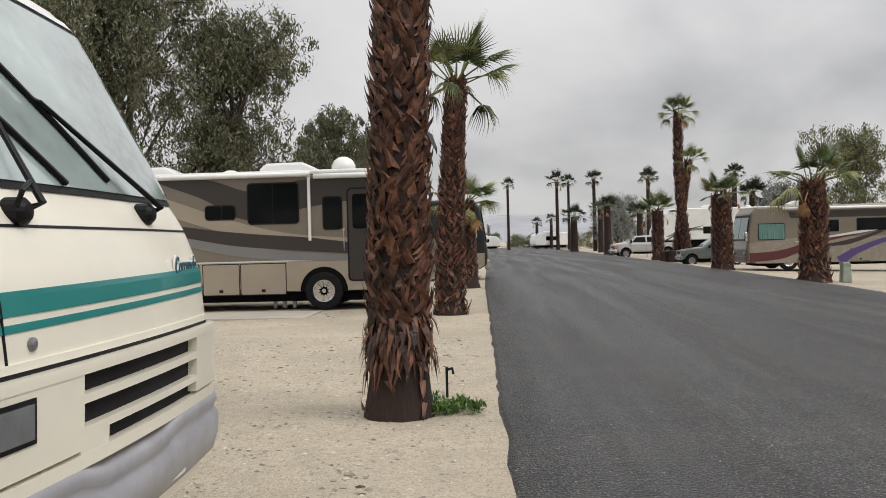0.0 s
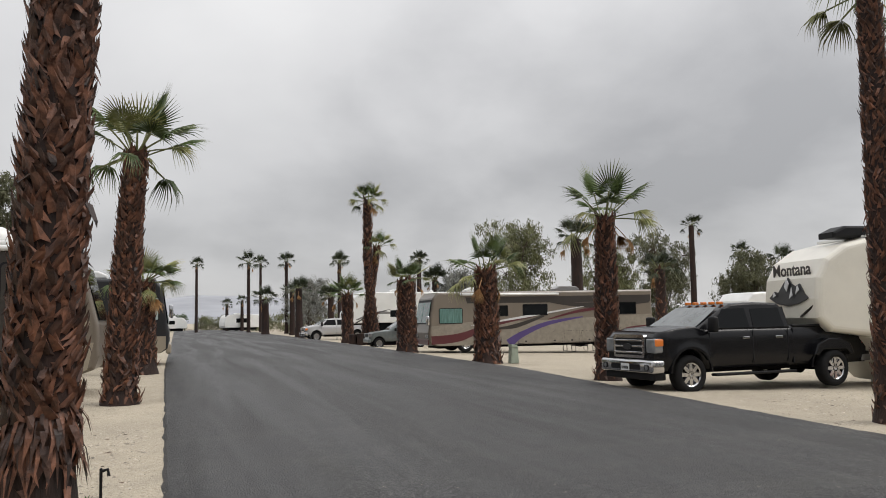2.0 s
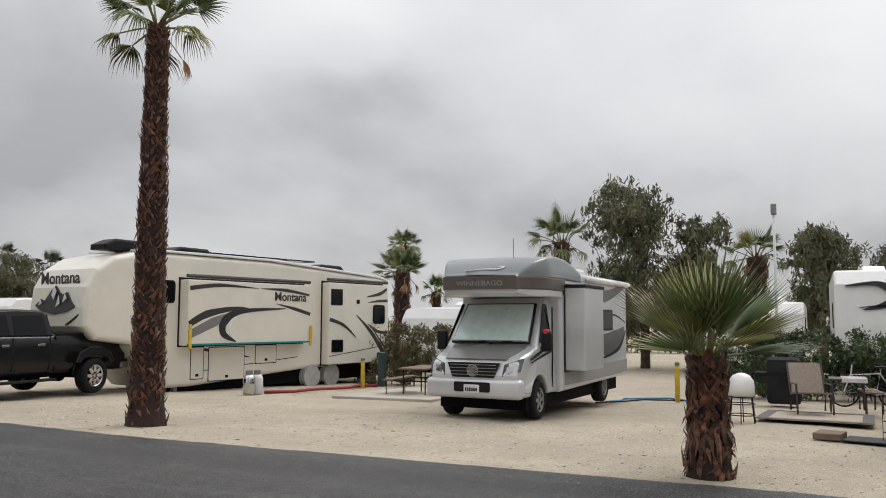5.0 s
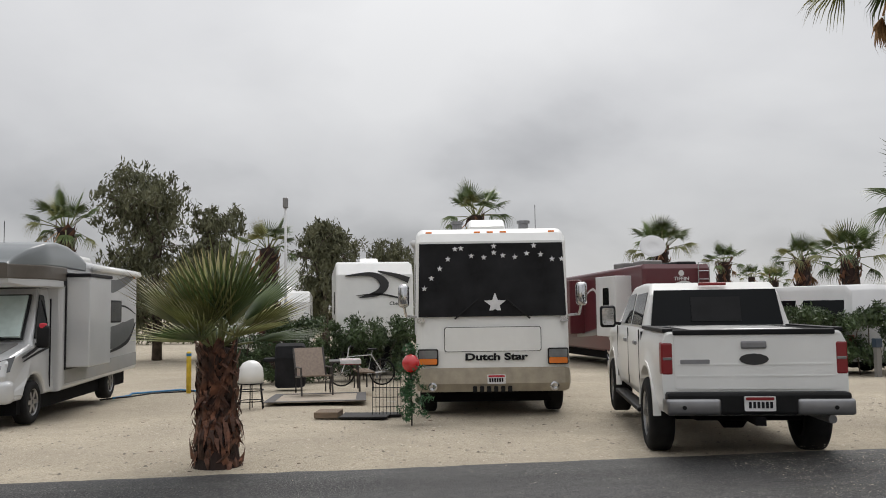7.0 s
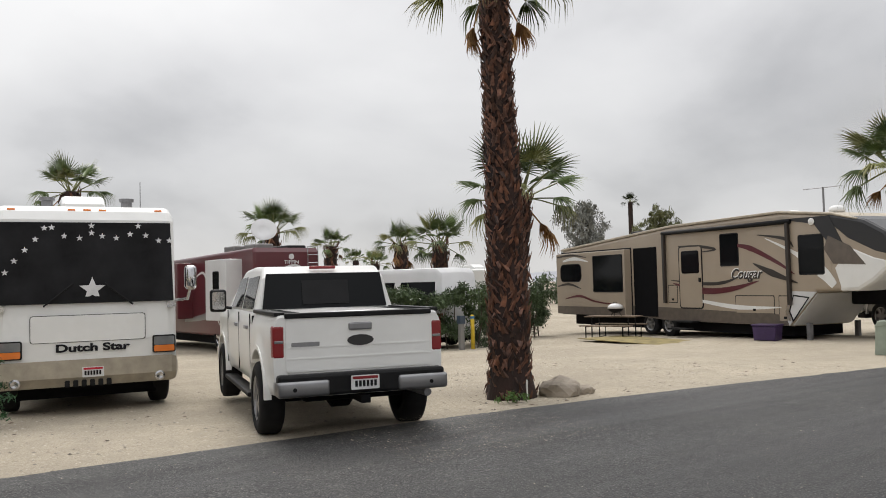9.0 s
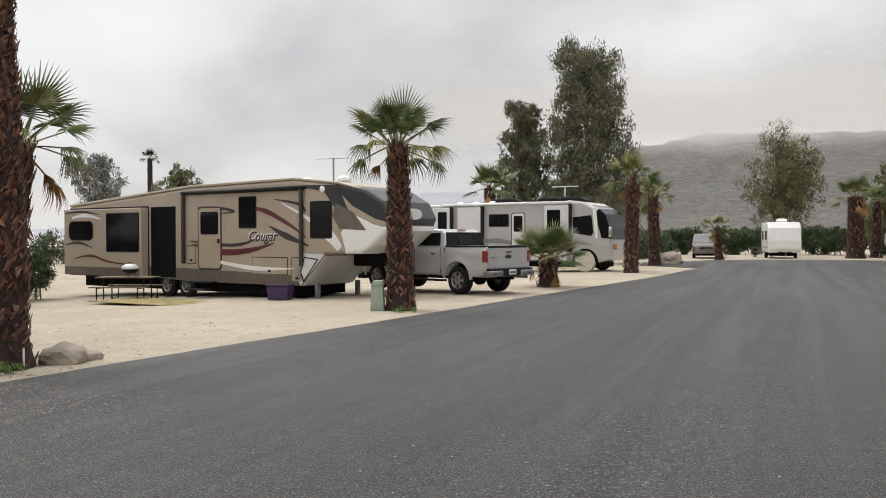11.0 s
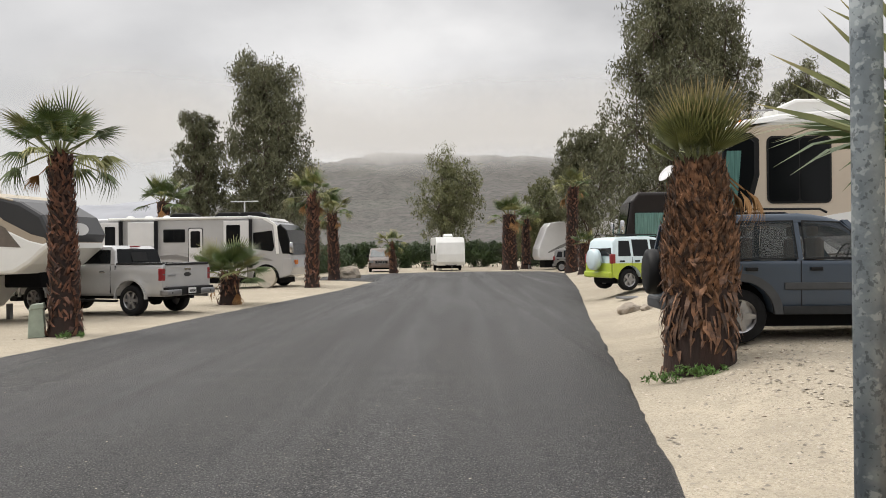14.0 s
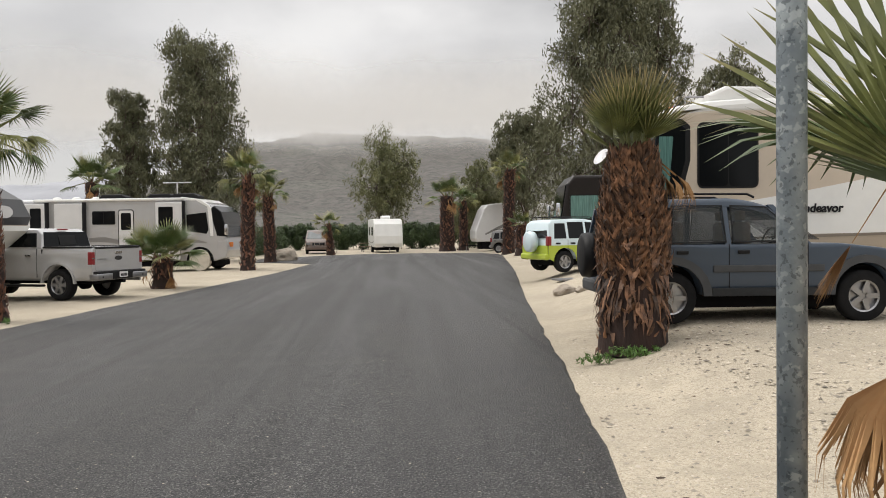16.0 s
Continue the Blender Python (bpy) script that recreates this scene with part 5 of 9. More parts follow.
    rw = part("rear_window", plate([(c0 - .075, -half + .14, belt + .05), (c0 - .075, half - .14, belt + .05), (c0 + .015, half - .20, roof - .11), (c0 + .015, -half + .20, roof - .11)], (-1, 0, .2), .02), GLASS, t)
    part("slider_frame", plate([(c0 - .085, -.3, belt + .1), (c0 - .085, .3, belt + .1), (c0 - .01, .3, roof - .2), (c0 - .01, -.3, roof - .2)], (-1, 0, .2), .004), BLACK, rw)
    part("brake_light", box(c0 + .09, c0 + .15, -.17, .17, roof - .055, roof - .018, .01), tail, t)
    # bed, tailgate, bumpers
    # near-black lid at rim height stands for the bed's shaded inside
    part("bed_floor", box(-rear + .1, c0 - .12, -half + .14, half - .14, bed_top - .05, bed_top + .006), DARK, t)
    part("bed_rail", box(-rear + .03, c0 - .1, -half + .02, -half + .13, bed_top - .02, bed_top + .025, .01), BLACK, t)
    part("bed_rail", box(-rear + .03, c0 - .1, half - .13, half - .02, bed_top - .02, bed_top + .025, .01), BLACK, t)
    g = part("tailgate", on_front(rounded(-half + .13, half - .13, low + .27, bed_top - .02, .03), -rear - .012, .03, -1), mat, t)
    for zz in (low + .40, low + .52):
        part("crease", on_front(rounded(-half + .15, half - .15, zz, zz + .016, .006), -rear - .016, .01, -1), mat, g)
    part("tailgate_cap", box(-rear - .03, -rear + .06, -half + .12, half - .12, bed_top - .045, bed_top + .012, .012), BLACK, g)
    part("tailgate_handle", box(-rear - .035, -rear, -.13, .13, bed_top - .19, bed_top - .11, .015), trim, g)
    part("badge", on_front([(.15 * math.cos(k * .5236), bed_top - .30 + .06 * math.sin(k * .5236)) for k in range(12)], -rear - .02, .012, -1), CHARCOAL, g, "plain dark oval badge")
    part("badge_bar", on_front(rounded(half * .48, half * .80, bed_top - .345, bed_top - .30, .01), -rear - .02, .01, -1), STEEL, g, "small grey badge strip")
    rb = part("rear_bumper", box(-rear - .15, -rear - .0, -half + .02, half - .02, low + .02, low + .25, .03), BLACK, t, "black step bumper")
    for s in (1, -1):
        part("bumper_end", box(-rear - .175, -rear + .12, min(s * half * .40, s * (half + .01)), max(s * half * .40, s * (half - .01)), low + .02, low + .19, .035, 3), material("satin_bumper_metal", (.30, .30, .31), .32, 0.9, vary=.08), rb, "satin metal bumper end", True)
        part("sensor", lathe([(.022, -rear - .176), (.022, -rear - .182), (.001, -rear - .183)], 10, "x"), BLACK, rb, m=Matrix.Translation((0, s * half * .8, low + .1)))
    part("muffler_tip", tube([(-rear - .08, -half + .2, low - .03), (-rear + .5, -half + .25, low - .02)], .045, 10), STEEL, t)
    part("axle", lathe([(.07, -half + .3), (.07, -.18), (.17, -.1), (.17, .1), (.07, .18), (.07, half - .3)], 12, "y"), DARK, t, m=Matrix.Translation((0, 0, tyre)))
    part("tow_hitch", box(-rear - .2, -rear + .3, -.05, .05, low - .08, low + .0), DARK, t)
    number_plate(t, 0, low + .14, -rear - .185, -1, band=plate_band)
    gw = half - .40
    gr = part("grille", on_front(rounded(-gw, gw, low + .27, hood - .1, .07), f + .05, .12), CHROME, t, "bright chrome grille frame")
    part("grille_mesh", on_front(rounded(-gw + .08, gw - .08, low + .33, hood - .17, .04), f + .056, .02), BLACK, gr)
    zg = (low + .33 + hood - .17) / 2
    for k in (-1, 0, 1):
        part("grille_bar", box(f + .05, f + .08, -gw + .07, gw - .07, zg + k * .13 - .022, zg + k * .13 + .022, .01), CHROME, gr)
    part("grille_badge", on_front([(.16 * math.cos(k * .5236), zg + .066 * math.sin(k * .5236)) for k in range(12)], f + .095, .03), CHARCOAL, gr, "plain oval badge")
    fb = part("front_bumper", box(f - .2, f + .15, -half - .01, half + .01, low - .05, low + .24, .06, 3), CHROME, t, "bright chrome front bumper", True)
    part("bumper_slot", on_front(rounded(-.55, .55, low + .02, low + .14, .03), f + .156, .02), BLACK, fb)
    part("air_dam", box(f - .25, f + .06, -half + .06, half - .06, low - .2, low - .04, .03), BLACK, fb)
    for s in (1, -1):
        part("fog_light", on_front(rounded(s * .78 - .09, s * .78 + .09, low + .02, low + .14, .04), f + .156, .02), BLACK, fb)
        part("lens", lathe([(.05, f + .15), (.05, f + .165), (.01, f + .168)], 14, "x"), LAMPGLASS, fb, m=Matrix.Translation((0, s * .78, low + .08)))
    number_plate(fb, 0, low + .07, f + .165, 1)
    if dually:
        for yy in (-.55, -.28, 0, .28, .55):
            part("roof_marker", box(c1 - .32, c1 - .2, yy - .05, yy + .05, roof - .04, roof + .025, .015), AMBER, t)
    return t


pickup(14.50, 17.0, 184.5, -0.14, BLACKPAINT, "black crew-cab dually pickup hitched to a trailer", wb=4.0, roof=1.98, hood=1.40, belt=1.36, bed_top=1.42, cab=(1.15, 3.05), front=.88, tyre=.42, dually=True, rear=1.2, rim=CHROME)
pickup(9.0, -4.72, -14, -0.04, WHITE, "white crew-cab pickup parked with its tailgate to the road", wb=3.68, roof=1.97, hood=1.36, cab=(0.68, 2.7), tyre=.42, half=.94, poke=.05, bed_top=1.40, belt=1.37, rear=1.0, trim=STEEL, plate_band=RED)
pickup(8.62, -23.35, -22, -0.01, SILVER, "silver crew-cab pickup parked beside a silver motorhome", wb=3.6, roof=1.92, cab=(0.62, 2.7), tyre=.41, bed_top=1.40, belt=1.36, hood=1.36, rear=1.1)
pickup(14.9, 72.3, 184, -0.2, SILVER, "silver pickup parked among far trailers", wb=3.6, tyre=.41)


# ---- cars ----
def car(x, y, heading, z, mat, label, profile, glass, wb, half, tyre, category="car", name="suv", low_mat=None, low_to=0.0, rim=None, flares=None, spare=None, plates=True, roof_rack=True, scale=1.0, tail_z=(0.85, 1.15), greenhouse=1.0, pane=None, open_cabin=False):
    """A closed car; rear axle at the origin, front along +x. profile: upper outline (x, z) from the tail to the nose; glass: side panes."""
    t = thing(name, pose(x, y, z, 0, 0, heading) @ Matrix.Diagonal((scale, scale, scale, 1)), label, category, "parked vehicles")
    rear, f = profile[0][0], profile[-1][0]
    low = 0.36
    top = max(p[1] for p in profile)
    belt = greenhouse
    ra = tyre + .08
    roofline = tuple(p for i, p in enumerate(profile) if i == 0 or p[0] > max(q[0] for q in profile[:i]))

    def w(px, pz):
        v = half - (.17 * (pz - belt) / (top - belt) if pz > belt else 0) - .05 * smooth((.62 - pz) / .25)
        return v - .16 * smooth((px - f + .4) / .4) ** 2 - .07 * smooth((rear + .2 - px) / .2) ** 2
    xs = steps([p[0] for p in roofline] + [-ra, 0, ra, wb - ra, wb, wb + ra, f - .08], .08)

    def base_line(px):
        return wheel_gap(px, low + .06, (0, wb), ra, tyre + .03)
    if open_cabin:
        # a tub to the belt line, a roof on pillars, and seats seen through the clear glass
        part("body", raw(*loft(xs, base_line, lambda px: min(along(roofline, px), belt), w, 0.0, .03), mat, smooth=True), None, t)
        r0, r1 = roofline[1][0] + .12, glass[-1][2][0] + .02
        rx = steps([rear + .12, r0, r1, r1 + .12], .2)
        part("roof", raw(*loft(rx, lambda px: along(roofline, px) - .13, lambda px: along(roofline, px), lambda px, pz: w(px, pz) - .0), mat, smooth=True), None, t)
        for s in (1, -1):
            (ax, az), (bx, bz) = glass[-1][1], glass[-1][2]
            posts = [((rear + .05, belt - .03), (rear + .16, top - .1), .12)] + [((q[1][0] + .04, belt - .03), (q[2][0] + .04, top - .1), .085) for q in glass[:-1]] + [((ax + .08, belt - .03), (bx + .08, top - .1), .09)]
            for (px, pz), (qx, qz), ww in posts:
                part("pillar", plate([(px - ww / 2, s * (w(px, pz) - .002), pz), (px + ww / 2, s * (w(px, pz) - .002), pz), (qx + ww / 2, s * w(qx, qz), qz), (qx - ww / 2, s * w(qx, qz), qz)], (0, s, .25), .06), mat, t)
        for sx in (.35, 1.35):
            for s in (1, -1):
                seat = part("seat", box(sx - .1, sx + .4, s * .38 - .24, s * .38 + .24, belt - .5, belt - .15, .06), FABRIC, t)
                part("backrest", box(sx - .2, sx - .06, s * .38 - .24, s * .38 + .24, belt - .4, belt + .32, .06), FABRIC, seat)
                part("headrest", box(sx - .2, sx - .1, s * .38 - .13, s * .38 + .13, belt + .34, belt + .5, .04), FABRIC, seat)
        part("dashboard", box(1.75, 2.05, -half + .12, half - .12, belt - .2, belt + .03, .05), BLACK, t)
        part("steering_wheel", lathe([(.17, 0), (.185, .012), (.17, .024), (.155, .012), (.17, 0)], 20, "x", cap=False), BLACK, t, m=pose(1.62, -.38 if heading > 90 else .38, belt + .08, 0, 25, 0))
    else:
        part("body", raw(*loft(xs, base_line, lambda px: along(roofline, px), w), mat, smooth=True), None, t)
    if low_mat:
        for s in (1, -1):
            q = [(rear + .02, low + .1)] + arched(low, 0, tyre + .08, tyre + .03) + arched(low, wb, tyre + .08, tyre + .03) + [(f - .02, low + .1), (f - .02, low_to), (rear + .02, low_to)]
            part("two_tone_panel", slab(q, s * (half + .004), .03), low_mat, t)
        part("two_tone_rear", on_front(rounded(-half + .05, half - .05, low + .12, low_to, .04), rear - .006, .03, -1), low_mat, t)
    part("underbody", box(rear + .2, f - .2, -half * .75, half * .75, .22, .8), DARK, t)
    for s in (1, -1):
        for q in glass:
            if open_cabin:
                cx_, cz_ = sum(p[0] for p in q) / 4, sum(p[1] for p in q) / 4
                rim_ = [(cx_ + (px - cx_) * 1.04, cz_ + (pz - cz_) * 1.07) for px, pz in q]
                for k in range(4):
                    (ax, az), (bx, bz), (cx2, cz2), (dx2, dz2) = rim_[k], rim_[(k + 1) % 4], q[(k + 1) % 4], q[k]
                    part("window_trim", plate([(px, s * (w(px, pz) + .008), pz) for px, pz in ((ax, az), (bx, bz), (cx2, cz2), (dx2, dz2))], (0, s, .25), .02), BLACK, t)
            part("side_window", plate([(px, s * (w(px, pz) + .004), pz) for px, pz in q], (0, s, .25), .006 if open_cabin else .02), pane or GLASS, t)
        for q in glass:
            xs = q[1][0] + .05
            part("door_seam", box(xs - .006, xs + .006, min(s * (half - .01), s * (half + .004)), max(s * (half - .01), s * (half + .004)), low + .15, belt), INK, t)
            part("door_handle", box(q[0][0] + .05, q[0][0] + .22, min(s * half, s * (half + .03)), max(s * half, s * (half + .03)), belt - .14, belt - .09, .01), BLACK, t)
        mirror(t, glass[-1][1][0] - .12, s * half, belt + .1, BLACK, .2, .18)
        part("tail_light", box(rear - .012, rear + .12, min(s * (half - .16), s * (half + .006)), max(s * (half - .16), s * (half + .006)), *tail_z, .02), RED, t)
        part("head_light", box(f - .18, f + .01, min(s * (half - .36), s * (half - .03)), max(s * (half - .36), s * (half - .03)), .72, .92, .03), LAMPGLASS, t)
        for cx in (0, wb):
            wheel(t, cx, s * (half - .13), tyre, .22, rim, .62, 5)
            pts = [(cx - (tyre + .08) * math.cos(math.pi * k / 12), tyre + .03 + (tyre + .08) * math.sin(math.pi * k / 12)) for k in range(13)]
            outr = [(cx - (tyre + .20) * math.cos(math.pi * k / 12), tyre + .03 + (tyre + .19) * math.sin(math.pi * k / 12)) for k in range(13)]
            if flares:
                part("fender_flare", slab(pts + outr[::-1], s * (half + .035), .07), flares, t, "wide plastic fender flare")
                if cx == 0:
                    part("side_moulding", box(tyre + .22, wb - tyre - .22, min(s * half, s * (half + .022)), max(s * half, s * (half + .022)), .74, .84, .012), flares, t, "grey plastic side moulding")
                part("sill_trim", box(tyre + .2, wb - tyre - .2, min(s * half, s * (half + .025)), max(s * half, s * (half + .025)), .40, .52, .01), flares, t)
        if roof_rack:
            part("roof_rail", tube([(glass[0][0][0], s * (half - .28), top + .02), (glass[0][0][0] + .1, s * (half - .28), top + .07), (glass[-1][0][0] + .3, s * (half - .28), top + .06), (glass[-1][0][0] + .4, s * (half - .28), top + .01)], .018, 6), BLACK, t)
    part("rear_window", plate([(rear + .025, -half + .16, belt + .06), (rear + .025, half - .16, belt + .06), (rear + .13, half - .26, top - .14), (rear + .13, -half + .26, top - .14)], (-1, 0, .2), .02 if open_cabin else .05), pane if open_cabin else GLASS, t)
    # the windscreen follows the two points of the outline before the hood
    k = max(i for i, p in enumerate(profile) if p[1] > top - .14)
    (xa, za), (xb, zb) = profile[k], profile[k + 1]
    part("windshield", plate([(xb + .01, -half + .12, zb + .03), (xb + .01, half - .12, zb + .03), (xa + .02, half - .26, za - .01), (xa + .02, -half + .26, za - .01)], (.6, 0, .8), .012), pane if open_cabin else WINDGLASS, t)
    part("rear_bumper", box(rear - .08, rear + .08, -half + .02, half - .02, low + .04, low + .24, .05), flares or low_mat or mat, t)
    part("front_bumper", box(f - .1, f + .08, -half + .02, half - .02, low + .0, low + .24, .05), flares or mat, t)
    g = part("grille", on_front(rounded(-.5, .5, .68, .9, .04), f + .012, .03), CHROME, t)
    for k in range(5):
        part("grille_slot", on_front(rounded(-.46 + k * .19, -.32 + k * .19, .70, .88, .02), f + .018, .02), BLACK, g)
    if spare:
        s_ = part("spare_wheel", lathe([(.02, rear - .30), (.27, rear - .29), (.33, rear - .26), (.345, rear - .17), (.33, rear - .06), (.05, rear - .04)], 26, "x"), spare, t, "round covered spare wheel", True, Matrix.Translation((0, 0, .98)))
    if plates:
        number_plate(t, half * .55 if spare else 0, .78, rear - .02, -1)
    return t


JEEP = [(-.82, .5), (-.84, 1.05), (-.72, 1.68), (-.55, 1.78), (.95, 1.80), (1.38, 1.72), (2.18, 1.17), (3.05, 1.07), (3.42, .98), (3.48, .55)]
car(-3.72, -12.5, 178.5, .35, BLUEGREY, "dark blue-grey boxy SUV with wide fender flares", JEEP, [[(-.6, 1.18), (-.12, 1.18), (-.12, 1.66), (-.54, 1.66)], [(.02, 1.18), (.78, 1.18), (.76, 1.68), (.04, 1.68)], [(.90, 1.18), (1.92, 1.18), (1.40, 1.66), (.90, 1.68)]],
    2.80, .93, .375, flares=material("grey_flare_plastic", (.05, .053, .058), .55), spare=BLACK, rim=ALLOY, greenhouse=1.14, pane=CABINGLASS, open_cabin=True)
RAVP = [(-.62, .5), (-.66, .95), (-.52, 1.55), (-.38, 1.66), (.8, 1.70), (1.25, 1.62), (1.95, 1.10), (2.9, .98), (3.2, .85), (3.22, .5)]
car(-5.0, -26.8, 199, .36, PALEBLUE, "pale blue and lime green small SUV with spare wheel", RAVP, [[(-.4, 1.08), (.05, 1.08), (.05, 1.56), (-.32, 1.56)], [(.14, 1.08), (.72, 1.08), (.72, 1.60), (.14, 1.60)], [(.80, 1.08), (1.7, 1.08), (1.2, 1.58), (.80, 1.60)]],
    2.4, .87, .34, low_mat=LIME, low_to=.86, spare=PALEBLUE, greenhouse=1.04)
car(-8.1, -62.5, 168, .0, GREY, "grey compact SUV parked beside the road end", RAVP, [[(-.4, 1.08), (.05, 1.08), (.05, 1.5), (-.28, 1.5)], [(.14, 1.08), (.72, 1.08), (.72, 1.58), (.14, 1.58)], [(.80, 1.08), (1.7, 1.08), (1.2, 1.56), (.80, 1.58)]], 2.6, .91, .35, greenhouse=1.04)
VANP = [(-1.1, .55), (-1.12, 1.1), (-1.05, 1.75), (-.9, 1.86), (1.9, 1.88), (2.15, 1.78), (2.85, 1.18), (3.7, 1.08), (3.95, .95), (3.98, .5)]
car(6.2, -69.0, 96, 0.0, material("brown_car_paint", (.16, .12, .10), .35, coat=.4), "dull brown full-size van with pale windscreen shade", VANP, [[(-.8, 1.2), (.6, 1.2), (.6, 1.7), (-.75, 1.7)], [(.75, 1.2), (1.6, 1.2), (1.6, 1.72), (.75, 1.72)], [(1.7, 1.2), (2.6, 1.2), (2.1, 1.7), (1.7, 1.72)]], 3.0, .98, .36, "van", "van", low_mat=material("tan_car_paint", (.36, .30, .23), .4), low_to=.8, greenhouse=1.18, spare=None)
car(14.4, 50.5, 178, -.2, material("green_grey_car_paint", (.14, .16, .16), .3, coat=.4), "grey-green hatchback parked behind palms", RAVP, [[(-.4, 1.08), (.05, 1.08), (.05, 1.5), (-.28, 1.5)], [(.14, 1.08), (.72, 1.08), (.72, 1.55), (.14, 1.55)], [(.80, 1.08), (1.7, 1.08), (1.2, 1.52), (.80, 1.55)]], 2.6, .87, .32, greenhouse=1.04)

# ---- motorhomes and trailers ----
def rv(name, x, y, heading, z, label, category="motorhome"):
    return thing(name, pose(x, y, z, 0, 0, heading), label, category, "parked motorhomes and trailers")


def shell(t, profile, half, mat, bevel=0.09, name="body", label=""):
    return part(name, prism(profile, half, bevel, 4), mat, t, label)


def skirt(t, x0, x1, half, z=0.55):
    # chassis mass, hung low and near black to add the shade beneath
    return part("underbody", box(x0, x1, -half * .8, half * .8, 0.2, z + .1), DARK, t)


def ladder(t, x, y, z0, z1):
    l = part("ladder", tube([(x, y - .2, z0), (x, y - .2, z1)], .016, 6), CHROME, t)
    part("rail", tube([(x, y + .2, z0), (x, y + .2, z1)], .016, 6), CHROME, l)
    k = z0 + .15
    while k < z1:
        part("rung", tube([(x, y - .2, k), (x, y + .2, k)], .013, 6), CHROME, l)
        k += .28
    return l


def markers(t, x, z, half):
    for yy in (-half * .82, -.22, 0, .22, half * .82):
        part("marker_light", box(x - .03, x + .04, yy - .055, yy + .055, z - .02, z + .02, .01), AMBER, t)


def coronado():
    """The cream motorhome whose bowed nose stands beside the camera's first view."""
    t = rv("motorhome", -1.75, 3.1, 0, 0, "cream motorhome nose with teal stripes and slotted grille")
    h, rc = 1.2, .20
    nose = ((.42, -.02), (.8, .03), (1.0, .04), (1.19, .045), (1.3, .035), (1.475, .02), (1.6, -.025), (1.7, -.065), (1.76, -.10), (1.83, -.145), (2.08, -.27), (2.36, -.42), (2.74, -.63), (2.86, -.74), (2.95, -.88), (3.05, -1.05), (3.14, -1.3))

    def front(py, pz):
        e = max(0, abs(py) - (h - rc))
        return along(nose, pz) - .045 * (py / 1.05) ** 2 - (rc - math.sqrt(max(0, rc * rc - e * e)))
    ys = [h * math.sin(math.pi / 2 * k / 16) for k in range(-16, 17)]
    zs = sorted(set([z for z, _ in nose] + [.6, 1.1, 1.4, 1.55, 1.95, 2.2, 2.5, 2.62]))
    verts, faces = [], []
    for z in zs:
        verts += [(-8.4, -h, z)] + [(front(y, z), y, z) for y in ys] + [(-8.4, h, z)]
    n = len(ys) + 2
    for j in range(len(zs) - 1):
        for i in range(n):
            a, b = j * n + i, j * n + (i + 1) % n
            faces.append((a, b, b + n, a + n))
    top = (len(zs) - 1) * n
    c = len(verts)
    verts += [(x, y, z) for x, y, z in verts[top:top + n]] + [verts[i] for i in range(n)]
    faces += [tuple(c + i for i in range(n)), tuple(c + n + i for i in range(n - 1, -1, -1))]
    part("body", raw(verts, faces, IVORY, smooth=True), None, t, "cream moulded body")
    skirt(t, -8.2, -.6, h, .4)

    def patch(name, y0, y1, z0, z1, out, mat, parent, label="", thick=.03, rows=5, rise=0.0):
        """A panel that follows the bowed nose, standing proud of it by out."""
        m = max(2, int(abs(y1 - y0) / .07))
        v, f = [], []
        for o in (out, out - thick):
            for j in range(rows):
                for i in range(m + 1):
                    py = y0 + (y1 - y0) * i / m
                    pz = z0 + (z1 - z0) * j / (rows - 1) + rise * py
                    v.append((front(py, pz) + o, py, pz))
        k = rows * (m + 1)
        for j in range(rows - 1):
            for i in range(m):
                a = j * (m + 1) + i
                f += [(a, a + 1, a + m + 2, a + m + 1), (k + a, k + a + m + 1, k + a + m + 2, k + a + 1)]
        ring = [i for i in range(m + 1)] + [j * (m + 1) + m for j in range(1, rows)] + [(rows - 1) * (m + 1) + i for i in range(m - 1, -1, -1)] + [j * (m + 1) for j in range(rows - 2, 0, -1)]
        for a, b in zip(ring, ring[1:] + ring[:1]):
            f.append((a, k + a, k + b, b))
        return part(name, raw(v, f, mat), None, parent, label)
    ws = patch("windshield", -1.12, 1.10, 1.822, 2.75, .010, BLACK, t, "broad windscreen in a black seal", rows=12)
    # the pane's pale mottled base colour carries the reflected sky
    patch("pane", -1.08, 1.065, 1.85, 2.725, .016, material("sky_pale_windscreen_glass", (.42, .51, .50), .05, spec=1.0, vary=.25, scale=1.6, coat=.5), ws, "pale glass with the sky's reflection in its colour", rows=12)
    patch("cowl_joint", -1.14, 1.1, 1.682, 1.692, .003, INK, t)
    patch("stripe", -1.14, 1.13, 1.405, 1.484, .004, TEAL, t, "wide teal stripe", rise=.012)
    patch("stripe", -1.14, 1.13, 1.355, 1.381, .004, TEAL, t, "narrow teal stripe", rise=.014)
    patch("hood_joint", -1.1, 1.12, 1.205, 1.222, .003, INK, t)
    patch("hood_lip", -1.08, 1.12, 1.222, 1.25, .012, IVORY, t)
    patch("door_joint", -.80, -.793, 1.222, 1.5, .006, INK, t)
    part("bolt", lathe([(.022, .0), (.022, .012), (.01, .018)], 12, "x"), STEEL, t, m=Matrix.Translation((front(-.66, 1.30), -.66, 1.30)))
    for size, mat, bold, dx in ((.125, WHITE, .010, .010), (.122, material("teal_outline_print", (.02, .09, .12), .5), .0015, .014)):
        words(t, "Coronado", size, .80, 1.508, 0, mat, .12, bold, .72, front=(front(.80, 1.52) + dx - .004, 1)).rotation_euler.z += .085
    # grille: proud cream bars over a near-black sheet that paints the slots' shade
    g = part("grille", box(-.2, -.12, -h + .25, h - .25, .85, 1.19), DARK, t, "cream moulded grille with slot shade painted near black")
